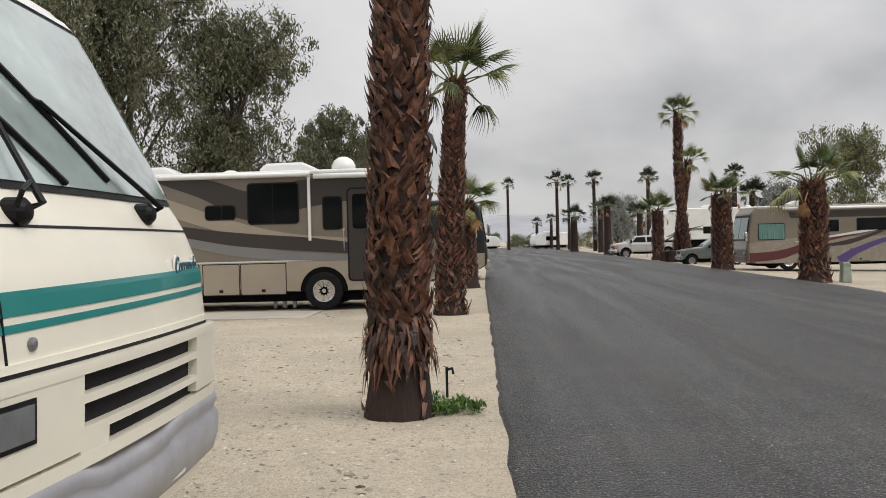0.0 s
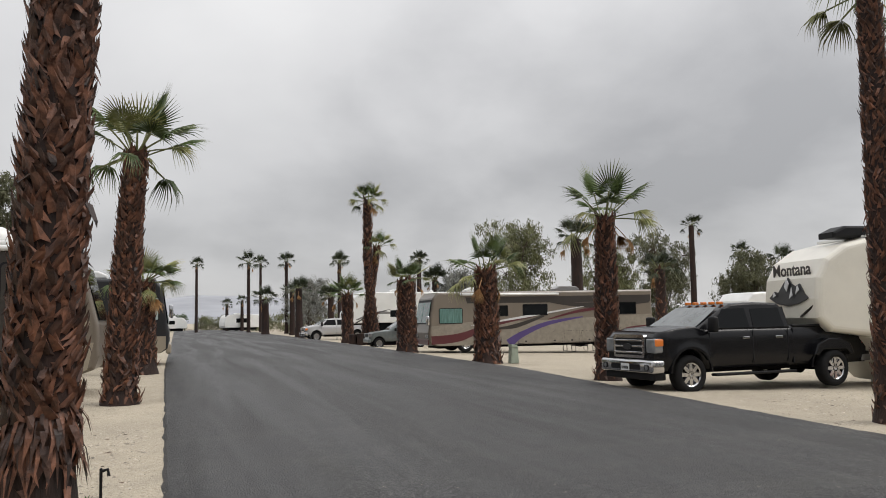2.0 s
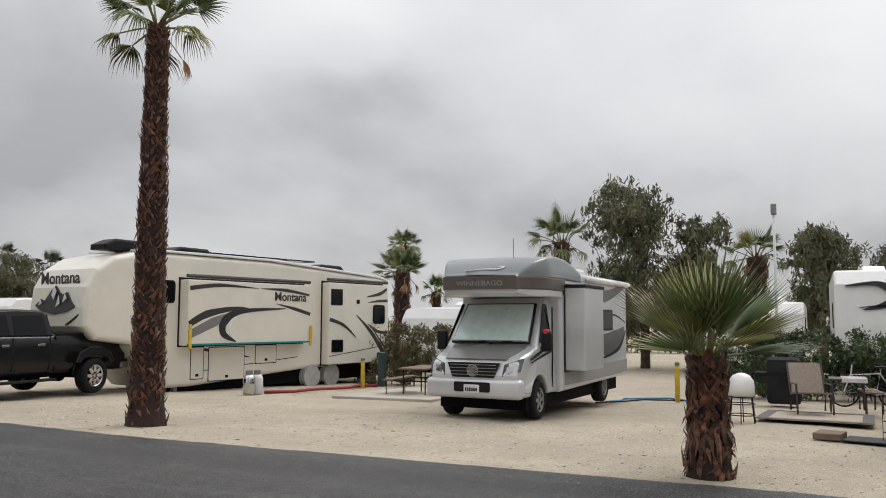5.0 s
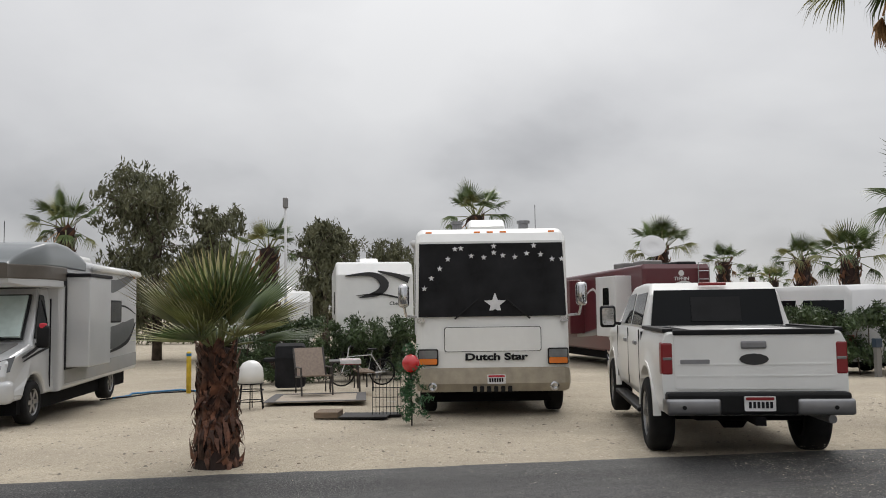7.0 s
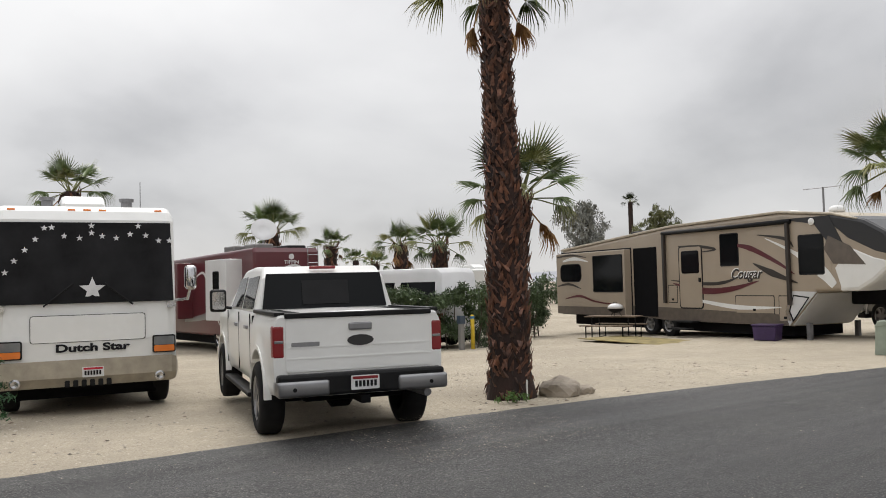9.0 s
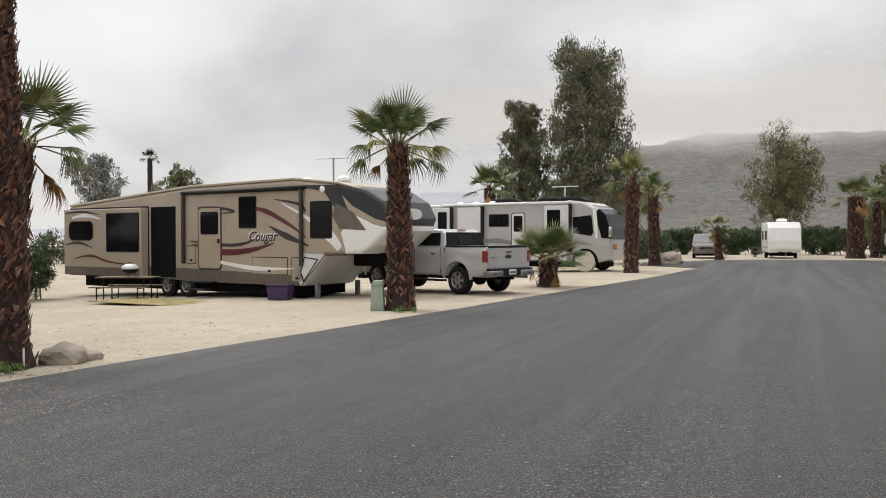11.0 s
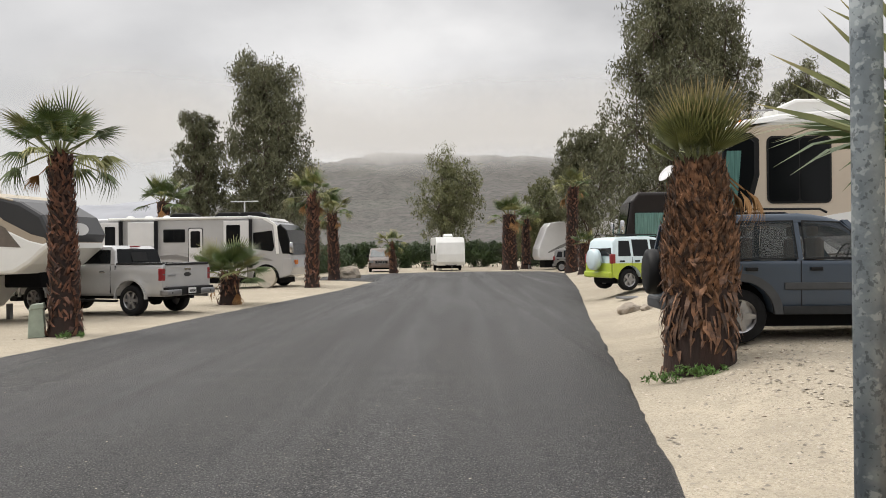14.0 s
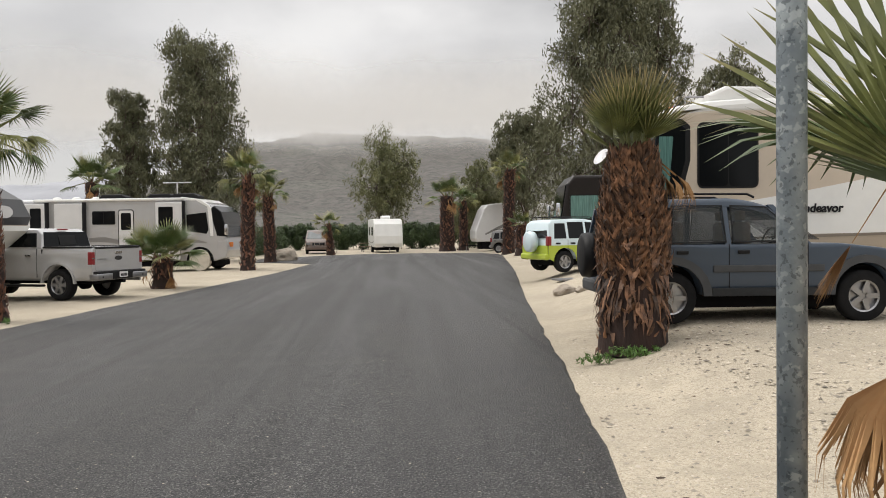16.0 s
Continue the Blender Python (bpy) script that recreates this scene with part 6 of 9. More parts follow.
    patch("recess", -.46, .74, .86, 1.18, .002, BLACKCLOTH, g, thick=.02)
    patch("bar", -1.13, 1.13, 1.165, 1.205, .048, IVORY, g, thick=.07)
    patch("bar", -.46, .74, 1.062, 1.095, .046, IVORY, g, thick=.06)
    patch("bar", -.46, .74, .95, .98, .046, IVORY, g, thick=.06)
    patch("bar", -1.13, 1.13, .835, .885, .046, IVORY, g, thick=.06)
    patch("cheek", -1.13, -.44, .90, 1.165, .045, IVORY, g, thick=.06)
    patch("cheek", .70, 1.13, .90, 1.165, .045, IVORY, g, thick=.06)
    patch("filler", -.46, -.26, .88, .955, .045, IVORY, g, thick=.05)
    patch("lamp_recess", -1.06, -.73, .995, 1.14, .050, BLACK, g)
    patch("headlamp", -1.04, -.75, 1.012, 1.124, .056, LAMPGLASS, g, "square sealed headlamp")
    patch("corner_lamp", 1.09, 1.16, .99, 1.13, .05, AMBER, g)
    # bumper: a ridged section carried round the bow, with a shallow dip in its top edge
    section = ((.85, -.06), (.855, .0), (.835, .035), (.795, .042), (.77, .026), (.745, .026), (.72, .048), (.63, .044), (.54, .015), (.47, -.06), (.47, -.2))
    verts, faces = [], []
    by = [1.16 * math.sin(math.pi / 2 * k / 20) for k in range(-20, 21)]
    for y in by:
        dip = .045 * smooth((.46 - abs(y + .02)) / .22)
        for z, o in section:
            verts.append((front(y * 1.0, 1.0) + o + .005, y * 1.02, z - dip * smooth((z - .55) / .25)))
    n = len(section)
    for i in range(len(by) - 1):
        for j in range(n - 1):
            a = i * n + j
            faces.append((a, a + 1, a + n + 1, a + n))
    b = part("front_bumper", raw(verts, faces, material("grey_bumper_paint", (.36, .36, .39), .4), smooth=True), None, t, "ridged grey front bumper")
    patch("bumper_recess", -1.1, 1.1, .80, .87, -.01, DARK, t, thick=.05)
    number_plate(b, .40, .63, .060, 1, .27)
    # wipers: heavy arms from the cowl, thin blades on the glass
    for foot, knee, y0, z0, y1, z1 in (((-.55, 1.735), (-.43, 2.15), -.78, 2.45, -.12, 1.86), ((.52, 1.76), (-.02, 2.20), -.35, 2.52, .28, 1.90)):
        w = part("wiper", tube([(front(*foot) + .03, *foot), (front(foot[0] + .03, foot[1] + .02) + .09, foot[0] + .05, foot[1] + .03), (front(*knee) + .05, *knee)], .017, 8, .010), BLACK, t, "long black wiper arm and blade")
        part("blade", tube([(front(y0 + (y1 - y0) * k / 6, z0 + (z1 - z0) * k / 6) + .03, y0 + (y1 - y0) * k / 6, z0 + (z1 - z0) * k / 6) for k in range(7)], .012, 6), BLACK, w)
        part("bridge", tube([(front(*knee) + .05, *knee), (front((y0 + y1) / 2, (z0 + z1) / 2) + .035, (y0 + y1) / 2, (z0 + z1) / 2)], .009, 6), BLACK, w)
        part("spindle", lathe([(.05, -.03), (.05, .03), (.03, .05), (.01, .055)], 14, "x"), BLACK, w, m=Matrix.Translation((front(*foot) + .01, *foot)))
    part("mirror_stalk", tube([(front(-.55, 1.74) + .03, -.58, 1.735), (front(-.6, 1.8) + .12, -.62, 1.80), (front(-.5, 1.84) + .1, -.5, 1.84)], .010, 7), BLACK, t)
    patch("roof_lip", -1.16, 1.14, 2.755, 2.80, .02, WHITE, t)
    for s in (1, -1):
        wheel(t, -1.1, s * (h - .16), .38, .24, CHROME, .6, 8)
        wheel(t, -6.0, s * (h - .16), .38, .24, CHROME, .6, 8)
        win(t, -2.5, -1.2, 1.75, 2.55, s * h, .1)
        win(t, -5.2, -3.6, 1.75, 2.45, s * h, .1)
        for z0, z1 in ((1.405, 1.484), (1.355, 1.381)):
            part("stripe", slab([(-8.2, z0), (-.3, z0), (-.3, z1), (-8.2, z1)], s * (h + .006), .02), TEAL, t, "teal stripe")
    roof_ac(t, -3.5, 0, 3.12)


def brown_motorhome():
    t = rv("motorhome", -1.7, 21.4, 0, 0, "brown and taupe motorhome with swooping painted bands and white awning")
    h = 1.25
    shell(t, [(-11.2, .45), (-.5, .45), (-.1, .6), (0, .9), (-.02, 1.6), (-.35, 2.9), (-.7, 3.3), (-1.2, 3.42), (-11.2, 3.42)], h, TAUPE, .12)
    skirt(t, -11, -.6, h)
    part("roof_cap", prism([(-11.25, 3.36), (-.95, 3.36), (-1.1, 3.47), (-11.25, 3.47)], h + .02, .04), WHITE, t)
    y = -h
    part("lower_panel", slab([(-11.1, .47), (-.6, .47), (-.25, .6), (-.12, 1.2), (-11.1, 1.2)], y - .004, .03), BEIGE, t)
    stripes(t, y, [(BEIGE, [(-9, 3.2), (-7, 2.75), (-5, 2.1), (-3.2, 1.75), (-.2, 1.62)], [.5, .42, .34, .22, .1]),
                   (BROWN, [(-6.8, 3.3), (-5.6, 3.05), (-4.4, 2.6), (-3, 2.9), (-.6, 3.1)], [.1, .5, .75, .7, .5]),
                   (GREY, [(-9, 2.5), (-7, 2.1), (-5.2, 1.6), (-3.6, 1.35), (-1.5, 1.25)], [.5, .45, .35, .22, .1]),
                   (BROWN, [(-8, 2.3), (-6.3, 2.02), (-4.8, 1.78), (-3, 1.62), (-1.4, 1.45), (-.3, 1.4)], [.04, .26, .34, .34, .24, .16]),
                   (CHARCOAL, [(-7.2, .75), (-5.9, .58), (-4.6, .5)], [.3, .2, .04]),
                   (LSILVER, [(-11, 1.22), (-4, 1.22), (-.3, 1.26)], [.03, .03, .03])])
    win(t, -5.63, -4.84, 2.27, 2.65, y, .1, split=-5.2)
    win(t, -4.55, -3.24, 2.14, 3.18, y, .1, split=-3.9)
    win(t, -8.2, -6.6, 2.2, 3.0, y, .1)
    win(t, -2.66, -2.16, 1.97, 2.80, y, .08)
    rv_door(t, -2.05, -1.3, .68, 3.0, y, BROWN)
    part("grab_rail", tube([(-2.12, y - .05, 1.45), (-2.12, y - .09, 1.5), (-2.12, y - .09, 1.95), (-2.12, y - .05, 2.0)], .014, 6), CHROME, t)
    for a, b in ((-7.2, -5.8), (-5.73, -4.78), (-4.77, -3.6)):
        hatch(t, a, b, .38, 1.18, y, BEIGE)
    awning(t, -8.6, -2.95, 3.36, y, WHITE, (-2.98,))
    awning(t, -2.85, -1.35, 3.3, y, WHITE)
    roof_ac(t, -3.7, -.2, 3.47)
    roof_ac(t, -7.4, 0, 3.47)
    part("satellite_dome", lathe([(.3, 3.46), (.31, 3.62), (.24, 3.76), (.12, 3.84), (.005, 3.86)], 20), WHITE, t, "white satellite dome", True, Matrix.Translation((-2.25, -.4, 0)))
    vent(t, -5.4, .2, 3.47)
    for s in (1, -1):
        wheel(t, -2.66, s * (h - .15), .46, .28, CHROME, .6, 10)
        wheel(t, -8.6, s * (h - .15), .46, .28, CHROME, .6, 10)
    # flat near-black disc paints the wheel well's shade; the wall is uncut
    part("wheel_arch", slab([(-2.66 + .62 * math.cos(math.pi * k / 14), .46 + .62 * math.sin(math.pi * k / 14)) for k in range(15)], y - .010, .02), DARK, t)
    part("arch_lip", slab([(-2.66 + .64 * math.cos(math.pi * k / 14), .46 + .64 * math.sin(math.pi * k / 14)) for k in range(15)] + [(-2.66 + .60 * math.cos(math.pi * k / 14), .46 + .60 * math.sin(math.pi * k / 14)) for k in range(14, -1, -1)], y - .02, .03), BEIGE, t)
    wheel(t, -2.66, -(h + .02), .46, .1, CHROME, .6, 10)
    part("windshield", plate([(.0, -h + .12, 1.7), (.0, h - .12, 1.7), (-.36, h - .12, 2.95), (-.36, -h + .12, 2.95)], (.95, 0, .3), .03), GLASS, t)
    for xx in (-4.0, -3.75, -3.5):
        part("jack", box(xx - .04, xx + .04, -.9, -.82, .02, .5), STEEL, t)


def dark_coach(x, y, heading, z, label, mat, curtain, dish=False, L=10.5):
    """A tall dark bus-style motorhome, seen mostly by its nose."""
    t = rv("motorhome", x, y, heading, z, label)
    h = 1.25
    shell(t, [(-L, .45), (-.3, .45), (0, .62), (.03, 1.2), (-.05, 1.6), (-.25, 3.0), (-.5, 3.3), (-L, 3.4)], h, mat, .12)
    skirt(t, -L + .2, -.5, h)
    part("lower_panel", slab([(-L + .1, .47), (-.3, .47), (-.1, .62), (-.1, 1.1), (-L + .1, 1.1)], h + .005, .03), BEIGE, t)
    part("lower_panel", slab([(-L + .1, .47), (-.3, .47), (-.1, .62), (-.1, 1.1), (-L + .1, 1.1)], -h - .005, .03), BEIGE, t)
    w = part("windshield", plate([(.0, -h + .1, 1.55), (.0, h - .1, 1.55), (-.2, h - .1, 2.95), (-.2, -h + .1, 2.95)], (1, 0, .15), .05), GLASS, t)
    for a, b in ((-h + .15, -.03), (.03, h - .15)):
        part("pane", plate([(.012, a, 1.62), (.012, b, 1.62), (-.175, b, 2.6), (-.175, a, 2.6)], (1, 0, .15), .02), curtain, w, "curtained glass")
    for s in (1, -1):
        win(t, -1.5, -.35, 1.7, 2.6, s * h, .08, glass=curtain)
        win(t, -4.2, -2.4, 1.9, 2.75, s * h, .08)
        win(t, -7.5, -5.6, 1.9, 2.75, s * h, .08)
        mirror(t, .08, s * (h + .04), 2.05, CHROME, .5, .2)
        part("head_light", on_front(rounded(s * .78 - .18, s * .78 + .18, .88, 1.05, .04), .04, .04), LAMPGLASS, t)
        wheel(t, -1.6, s * (h - .14), .47, .28, CHROME, .6, 10)
        wheel(t, -7.4, s * (h - .14), .47, .28, CHROME, .6, 10)
        stripes(t, s * h, [(BEIGE, [(-9, 1.6), (-6, 1.3), (-3, 1.5), (-.5, 1.25)], [.1, .4, .3, .1]), (GREY, [(-8, 2.9), (-5, 2.0), (-2, 1.4)], [.3, .25, .1])])
    part("bumper", box(-.1, .1, -h + .05, h - .05, .42, .8, .06), BEIGE, t)
    roof_ac(t, -3, 0, 3.38)
    if dish:
        d = part("dish_mast", tube([(-1.8, .2, 3.35), (-1.8, .2, 3.75)], .03, 7), STEEL, t)
        part("satellite_dish", lathe([(.02, 0), (.16, .015), (.28, .05), (.36, .1), (.35, .11), (.2, .05), (.02, .03)], 22, "x"), LSILVER, d, "grey satellite dish", True, pose(-1.75, .2, 4.0, 0, -35, 25))
    return t


def montana():
    t = rv("fifth_wheel_trailer", 14.34, 16.99, 170, -.5, "long cream fifth-wheel trailer with dark swooshes and slide-outs", "trailer")
    h = 1.2
    y = h
    # the raised bedroom over the truck, then the full-height body
    shell(t, [(-11.62, .72), (-7.6, .62), (-3.2, .34), (-2.45, .34), (-1.35, 1.5), (-.35, 1.62), (-.02, 1.95), (0, 2.4), (-.06, 2.9), (-.3, 3.35), (-.8, 3.68), (-1.6, 3.86), (-6, 3.86), (-11.3, 3.6), (-11.65, 3.5)], h, CREAM, .14)
    part("roof_edge", prism([(-11.68, 3.46), (-11.2, 3.58), (-6, 3.86), (-1.6, 3.87), (-1.6, 3.93), (-6, 3.93), (-11.2, 3.66), (-11.68, 3.54)], h + .015, .02), WHITE, t)
    skirt(t, -11.2, -3, h)
    part("lower_nose", plate([(-2.40, -h + .06, .36), (-2.40, h - .06, .36), (-1.36, h - .06, 1.46), (-1.36, -h + .06, 1.46)], (.73, 0, -.69), .02), CREAM, t)
    part("nose_panel", plate([(-2.30, -.8, .5), (-2.30, .8, .5), (-1.5, .8, 1.34), (-1.5, -.8, 1.34)], (.73, 0, -.69), -.012), material("grey_beige_panel", (.42, .38, .33), .5), t)
    part("pin_box", box(-1.2, -.3, -.25, .25, 1.1, 1.62, .04), DARK, t)
    # mural and name on the nose cap
    words(t, "Montana", .42, 0, 3.12, 0, BROWN, .0, .008, 1.15, front=(-.10, 1))
    mural = bmesh.new()
    top_ = [(-.85, 2.45), (-.62, 2.62), (-.45, 2.58), (-.22, 2.82), (-.05, 2.95), (.12, 2.80), (.3, 2.72), (.48, 2.78), (.7, 2.55), (.88, 2.42), (.5, 2.30), (0, 2.24), (-.5, 2.30)]
    plate([(-.0 - .12 * max(0, pz - 2.4), py, pz) for py, pz in top_], (1, 0, .12), .03, mural)
    mo = part("mountain_mural", mural, CHARCOAL, t, "dark mountain picture on the nose cap", m=Matrix.Translation((.035, 0, 0)))
    for q in ([(-.05, 2.93), (.08, 2.8), (.0, 2.6), (-.12, 2.72)], [(.45, 2.75), (.55, 2.62), (.4, 2.52)], [(-.6, 2.6), (-.48, 2.52), (-.62, 2.46)], [(.2, 2.7), (.28, 2.5), (.14, 2.42)]):
        part("snow", plate([(.045 - .12 * max(0, pz - 2.4), py, pz) for py, pz in q], (1, 0, .12), .012), LSILVER, mo)
    for s in (-1, 1):
        part("stripe", plate([(.0, s * .5, 2.0), (-.02, s * 1.0, 2.25), (-.04, s * 1.04, 2.2), (-.0, s * .5, 1.96)], (1, 0, 0), -.02), BROWN, t)
    # the big slide-out room in front, and the rear one
    for a, b, z0, z1, out in ((-7.38, -2.75, 1.44, 3.18, .35), (-11.3, -8.25, .72, 3.32, .30)):
        s1 = part("slide_out", box(a, b, h - .05, h + out, z0, z1, .025), CREAM, t, "slide-out room")
        part("seal", box(a - .04, b + .04, h - .02, h + .02, z0 - .04, z1 + .06), INK, s1)
        part("topper", tube([(a, h + out - .06, z1 + .1), (b, h + out - .06, z1 + .1)], .05, 8), BROWN, s1)
    ys = h + .35
    stripes(t, ys, [(BROWN, [(-2.8, 2.95), (-3.8, 3.06), (-5.2, 3.02)], [.12, .1, .01]), (BROWN, [(-5.3, 3.02), (-6.3, 3.0), (-7.3, 2.88)], [.01, .1, .06]),
                    (BROWN, [(-2.8, 2.0), (-3.4, 2.28), (-4.4, 2.44), (-5.0, 2.42)], [.16, .2, .1, .01]),
                    (GREY, [(-2.8, 1.72), (-3.6, 2.05), (-4.4, 2.3), (-5.0, 2.42)], [.2, .26, .12, .01]),
                    (CHARCOAL, [(-4.4, 1.52), (-3.95, 1.75), (-4.0, 2.1), (-4.6, 2.36), (-6.3, 2.46)], [.03, .2, .26, .14, .02]),
                    (WHITE, [(-4.5, 1.52), (-4.2, 1.8), (-4.25, 2.1), (-4.7, 2.3), (-5.8, 2.42)], [.02, .05, .06, .05, .01]),
                    (BROWN, [(-5.9, 2.6), (-6.7, 2.45), (-7.35, 2.3)], [.01, .1, .1])])
    words(t, "Montana", .36, -6.5, 2.80, ys + .008, BROWN, 0, .006, 1.05)
    part("teal_edge", box(-7.38, -2.75, ys, ys + .03, 1.44, 1.49), TEAL, t)
    for xx in (-2.82, -7.36):
        part("slide_guard", box(xx - .04, xx + .04, ys, ys + .06, 1.35, 2.0 if xx > -4 else 1.95, .015), YELLOW, t, "yellow foam edge guard")
    yr = h + .30
    win(t, -8.9, -8.35, 2.6, 3.12, yr, .03)
    win(t, -8.95, -8.4, 1.1, 1.5, yr, .03)
    win(t, -9.75, -9.6, 2.66, 2.8, yr, .03)
    win(t, -11.1, -10.45, 2.0, 2.65, yr, .12)
    stripes(t, yr, [(BROWN, [(-9.6, 2.3), (-10.4, 1.7), (-11.2, .85)], [.02, .14, .2]), (BROWN, [(-10.4, 1.9), (-10.9, 1.4), (-11.25, 1.1)], [.01, .08, .1]),
                    (BROWN, [(-8.3, 2.15), (-9.0, 1.95), (-9.6, 1.55)], [.12, .1, .02]), (BROWN, [(-10.1, 2.9), (-10.8, 3.02), (-11.2, 3.2)], [.02, .12, .08]),
                    (BROWN, [(-10.2, 2.0), (-10.7, 1.75), (-11.25, 1.7)], [.02, .1, .1]), (BROWN, [(-10.2, 2.72), (-10.8, 2.78), (-11.25, 2.8)], [.02, .08, .1]),
                    (INK, [(-8.3, .98), (-9.5, 1.1), (-11.2, 1.28)], [.02, .02, .02])])
    win(t, -2.6, -2.15, 2.55, 3.15, y, .1)
    for a, b, z0, z1 in ((-3.6, -3.15, .52, 1.4), (-5.05, -3.75, .44, 1.38), (-6.3, -5.45, .85, 1.4)):
        hatch(t, a, b, z0, z1, y, CREAM)
    stripes(t, y, [(BROWN, [(-3.0, 1.42), (-4.3, 1.2), (-5.3, 1.05)], [.02, .12, .01]), (INK, [(-3.2, .72), (-7.2, 1.0)], [.02, .02])])
    for xx in (-7.85, -8.75):
        for s in (1, -1):
            wheel(t, xx, s * (h - .15), .36, .22)
        part("wheel_cover", lathe([(.02, h + .02), (.36, h + .02), (.37, h - .2), (.02, h - .2)], 22, "y"), GREYCOVER, t, "grey fabric tyre cover", False, Matrix.Translation((xx, 0, .37)))
    for s in (1, -1):
        part("landing_leg", box(-2.9, -2.78, s * .95 - .06, s * .95 + .06, .02, .5), STEEL, t)
        part("leg_pad", box(-2.98, -2.7, s * .95 - .14, s * .95 + .14, 0, .03), STEEL, t)
    for xx, yy in ((-1.6, .3), (-9.6, 0), (-4, -.2)):
        roof_ac(t, xx, yy, 3.9 if xx > -8 else 3.72, BLACK if xx < -2.5 or xx > -2 else WHITE)
    for k in range(4):
        part("solar_panel", box(-4.4 - k * 1.25, -3.3 - k * 1.25, .1, .95, 3.96, 4.0), material("solar_cell", (.01, .013, .03), .15), t, "flat solar panel")


def sprinter_motorhome():
    t = rv("motorhome", 14.84, 5.72, 177, -.2, "silver class C motorhome on a van chassis with overcab bed")
    h = 1.1
    body = paint("metallic_silver_paint", (0.58, 0.59, 0.60), 0.28, 0.5, 0.25)
    # van cab
    cabp = [(-.6, .45), (-.5, .45)] + arched(.45, 0, .46, .36)[0:] + [(.72, .42), (.88, .5), (.92, .85), (.86, 1.06), (.72, 1.16), (.12, 1.34), (-.55, 2.28), (-1.3, 2.34), (-1.3, .45)]
    part("cab", prism(cabp, .97, .06, 3, lambda px, pz: .97 - .12 * max(0, pz - 1.2) - (.1 if px > .7 else 0)), body, t)
    shell(t, [(-5.75, .52), (-.85, .45), (-.85, 2.84), (-5.75, 2.82)], h, body, .08)
    skirt(t, -5.5, .5, h, .45)
    # the bed over the cab: rounded in plan, in three coloured tiers
    def bow(px, pz):
        return h + .012 - .36 * smooth((px + .35) / 1.0) ** 1.6 - .04 * smooth((pz - 2.75) / .3)
    cap_top = ((-2.05, 2.85), (-1.75, 2.96), (-1.2, 3.07), (-.6, 3.10), (-.1, 3.04), (.25, 2.92), (.48, 2.78), (.60, 2.68))
    for name, mat, a, x1, zlo, zhi, note in (("overcab_floor", body, -.95, .60, lambda px: 2.3 + .05 * smooth((px - .2) / .4), lambda px: 2.43, "silver overcab underside"),
                                             ("overcab_band", material("bronze_band", (.10, .085, .07), .4), -1.0, .655, lambda px: 2.42, lambda px: 2.66, "dark bronze overcab band"),
                                             ("overcab_cap", paint("cool_grey_paint", (.165, .182, .19)), -2.05, .64, lambda px: 2.645, lambda px: max(2.67, along(cap_top, px)), "grey moulded overcab cap")):
        part(name, raw(*loft(steps([a, -.35, x1 - .12, x1 - .04, x1], .1), zlo, zhi, lambda px, pz: bow(px, pz) + (.006 if name == "overcab_band" else 0), .015, .012 if name != "overcab_cap" else .06), mat, smooth=True), None, t, note)
    u_, d_ = swoosh([(.22, 2.83), (.42, 2.85), (.30, 2.80), (.0, 2.80), (-.35, 2.77)], [.005, .02, .02, .015, .004])
    part("swirl", plate([(.44 - (pz - 2.8) * 1.5, py, pz) for py, pz in u_ + d_[::-1]], (.6, 0, .8), .03), body, t, m=Matrix.Translation((.035, 0, .012)))
    words(t, "WINNEBAGO", .13, 0, 2.53, 0, STEEL, 0, .002, 1.2, front=(.662, 1))
    part("windshield", plate([(.14, -.82, 1.40), (.14, .82, 1.40), (-.44, .74, 2.16), (-.44, -.74, 2.16)], (.8, 0, .6), -.03), BLACK, t)
    part("sun_shade", plate([(.15, -.78, 1.44), (.15, .78, 1.44), (-.40, .70, 2.13), (-.40, -.70, 2.13)], (.8, 0, .6), -.045), SHADEGLASS, t, "pale green reflective windscreen shade")
    for a, b in ((-.5, -.05), (.0, .5)):
        part("wiper", tube([(.19, a, 1.40), (.16, b, 1.46)], .012, 5), BLACK, t)
    part("hood", plate([(.80, -.62, 1.12), (.80, .62, 1.12), (.18, .76, 1.335), (.18, -.76, 1.335)], (.3, 0, .95), -.02), GREY, t, "grey bonnet panel")
    g = part("grille", on_front([(-.52, 1.07), (.52, 1.07), (.42, .80), (-.42, .80)], .93, .06), BLACK, t)
    for k in range(4):
        part("bar", on_front(rounded(-.46, .46, .845 + k * .06, .857 + k * .06, .006), .938, .02), STEEL, g)
    part("badge", lathe([(.115, .935), (.115, .95), (.095, .95), (.095, .935)], 20, "x"), CHROME, g, "plain chrome ring badge", m=Matrix.Translation((0, 0, .93)))
    for s in (1, -1):
        part("head_light", plate([(.90, s * .56, .82), (.82, s * .90, .92), (.70, s * .93, 1.16), (.86, s * .60, 1.04)], (.9, s * .4, .2), -.03), material("dark_headlamp_glass", (.07, .072, .075), .08, .2, coat=.6), t)
        part("lamp_bezel", plate([(.905, s * .64, .88), (.87, s * .76, .90), (.83, s * .78, 1.02), (.885, s * .66, 1.0)], (.9, s * .4, .2), -.045), CHROME, t)
        part("fog_light", on_front(rounded(s * .72 - .06, s * .72 + .06, .58, .65, .02), .925, .02), LAMPGLASS, t)
        part("side_window", plate([(.05, s * .96, 1.42), (-.6, s * .965, 1.42), (-.6, s * .86, 2.15), (-.42, s * .86, 2.17)], (0, s, .1), -.012), GLASS, t)
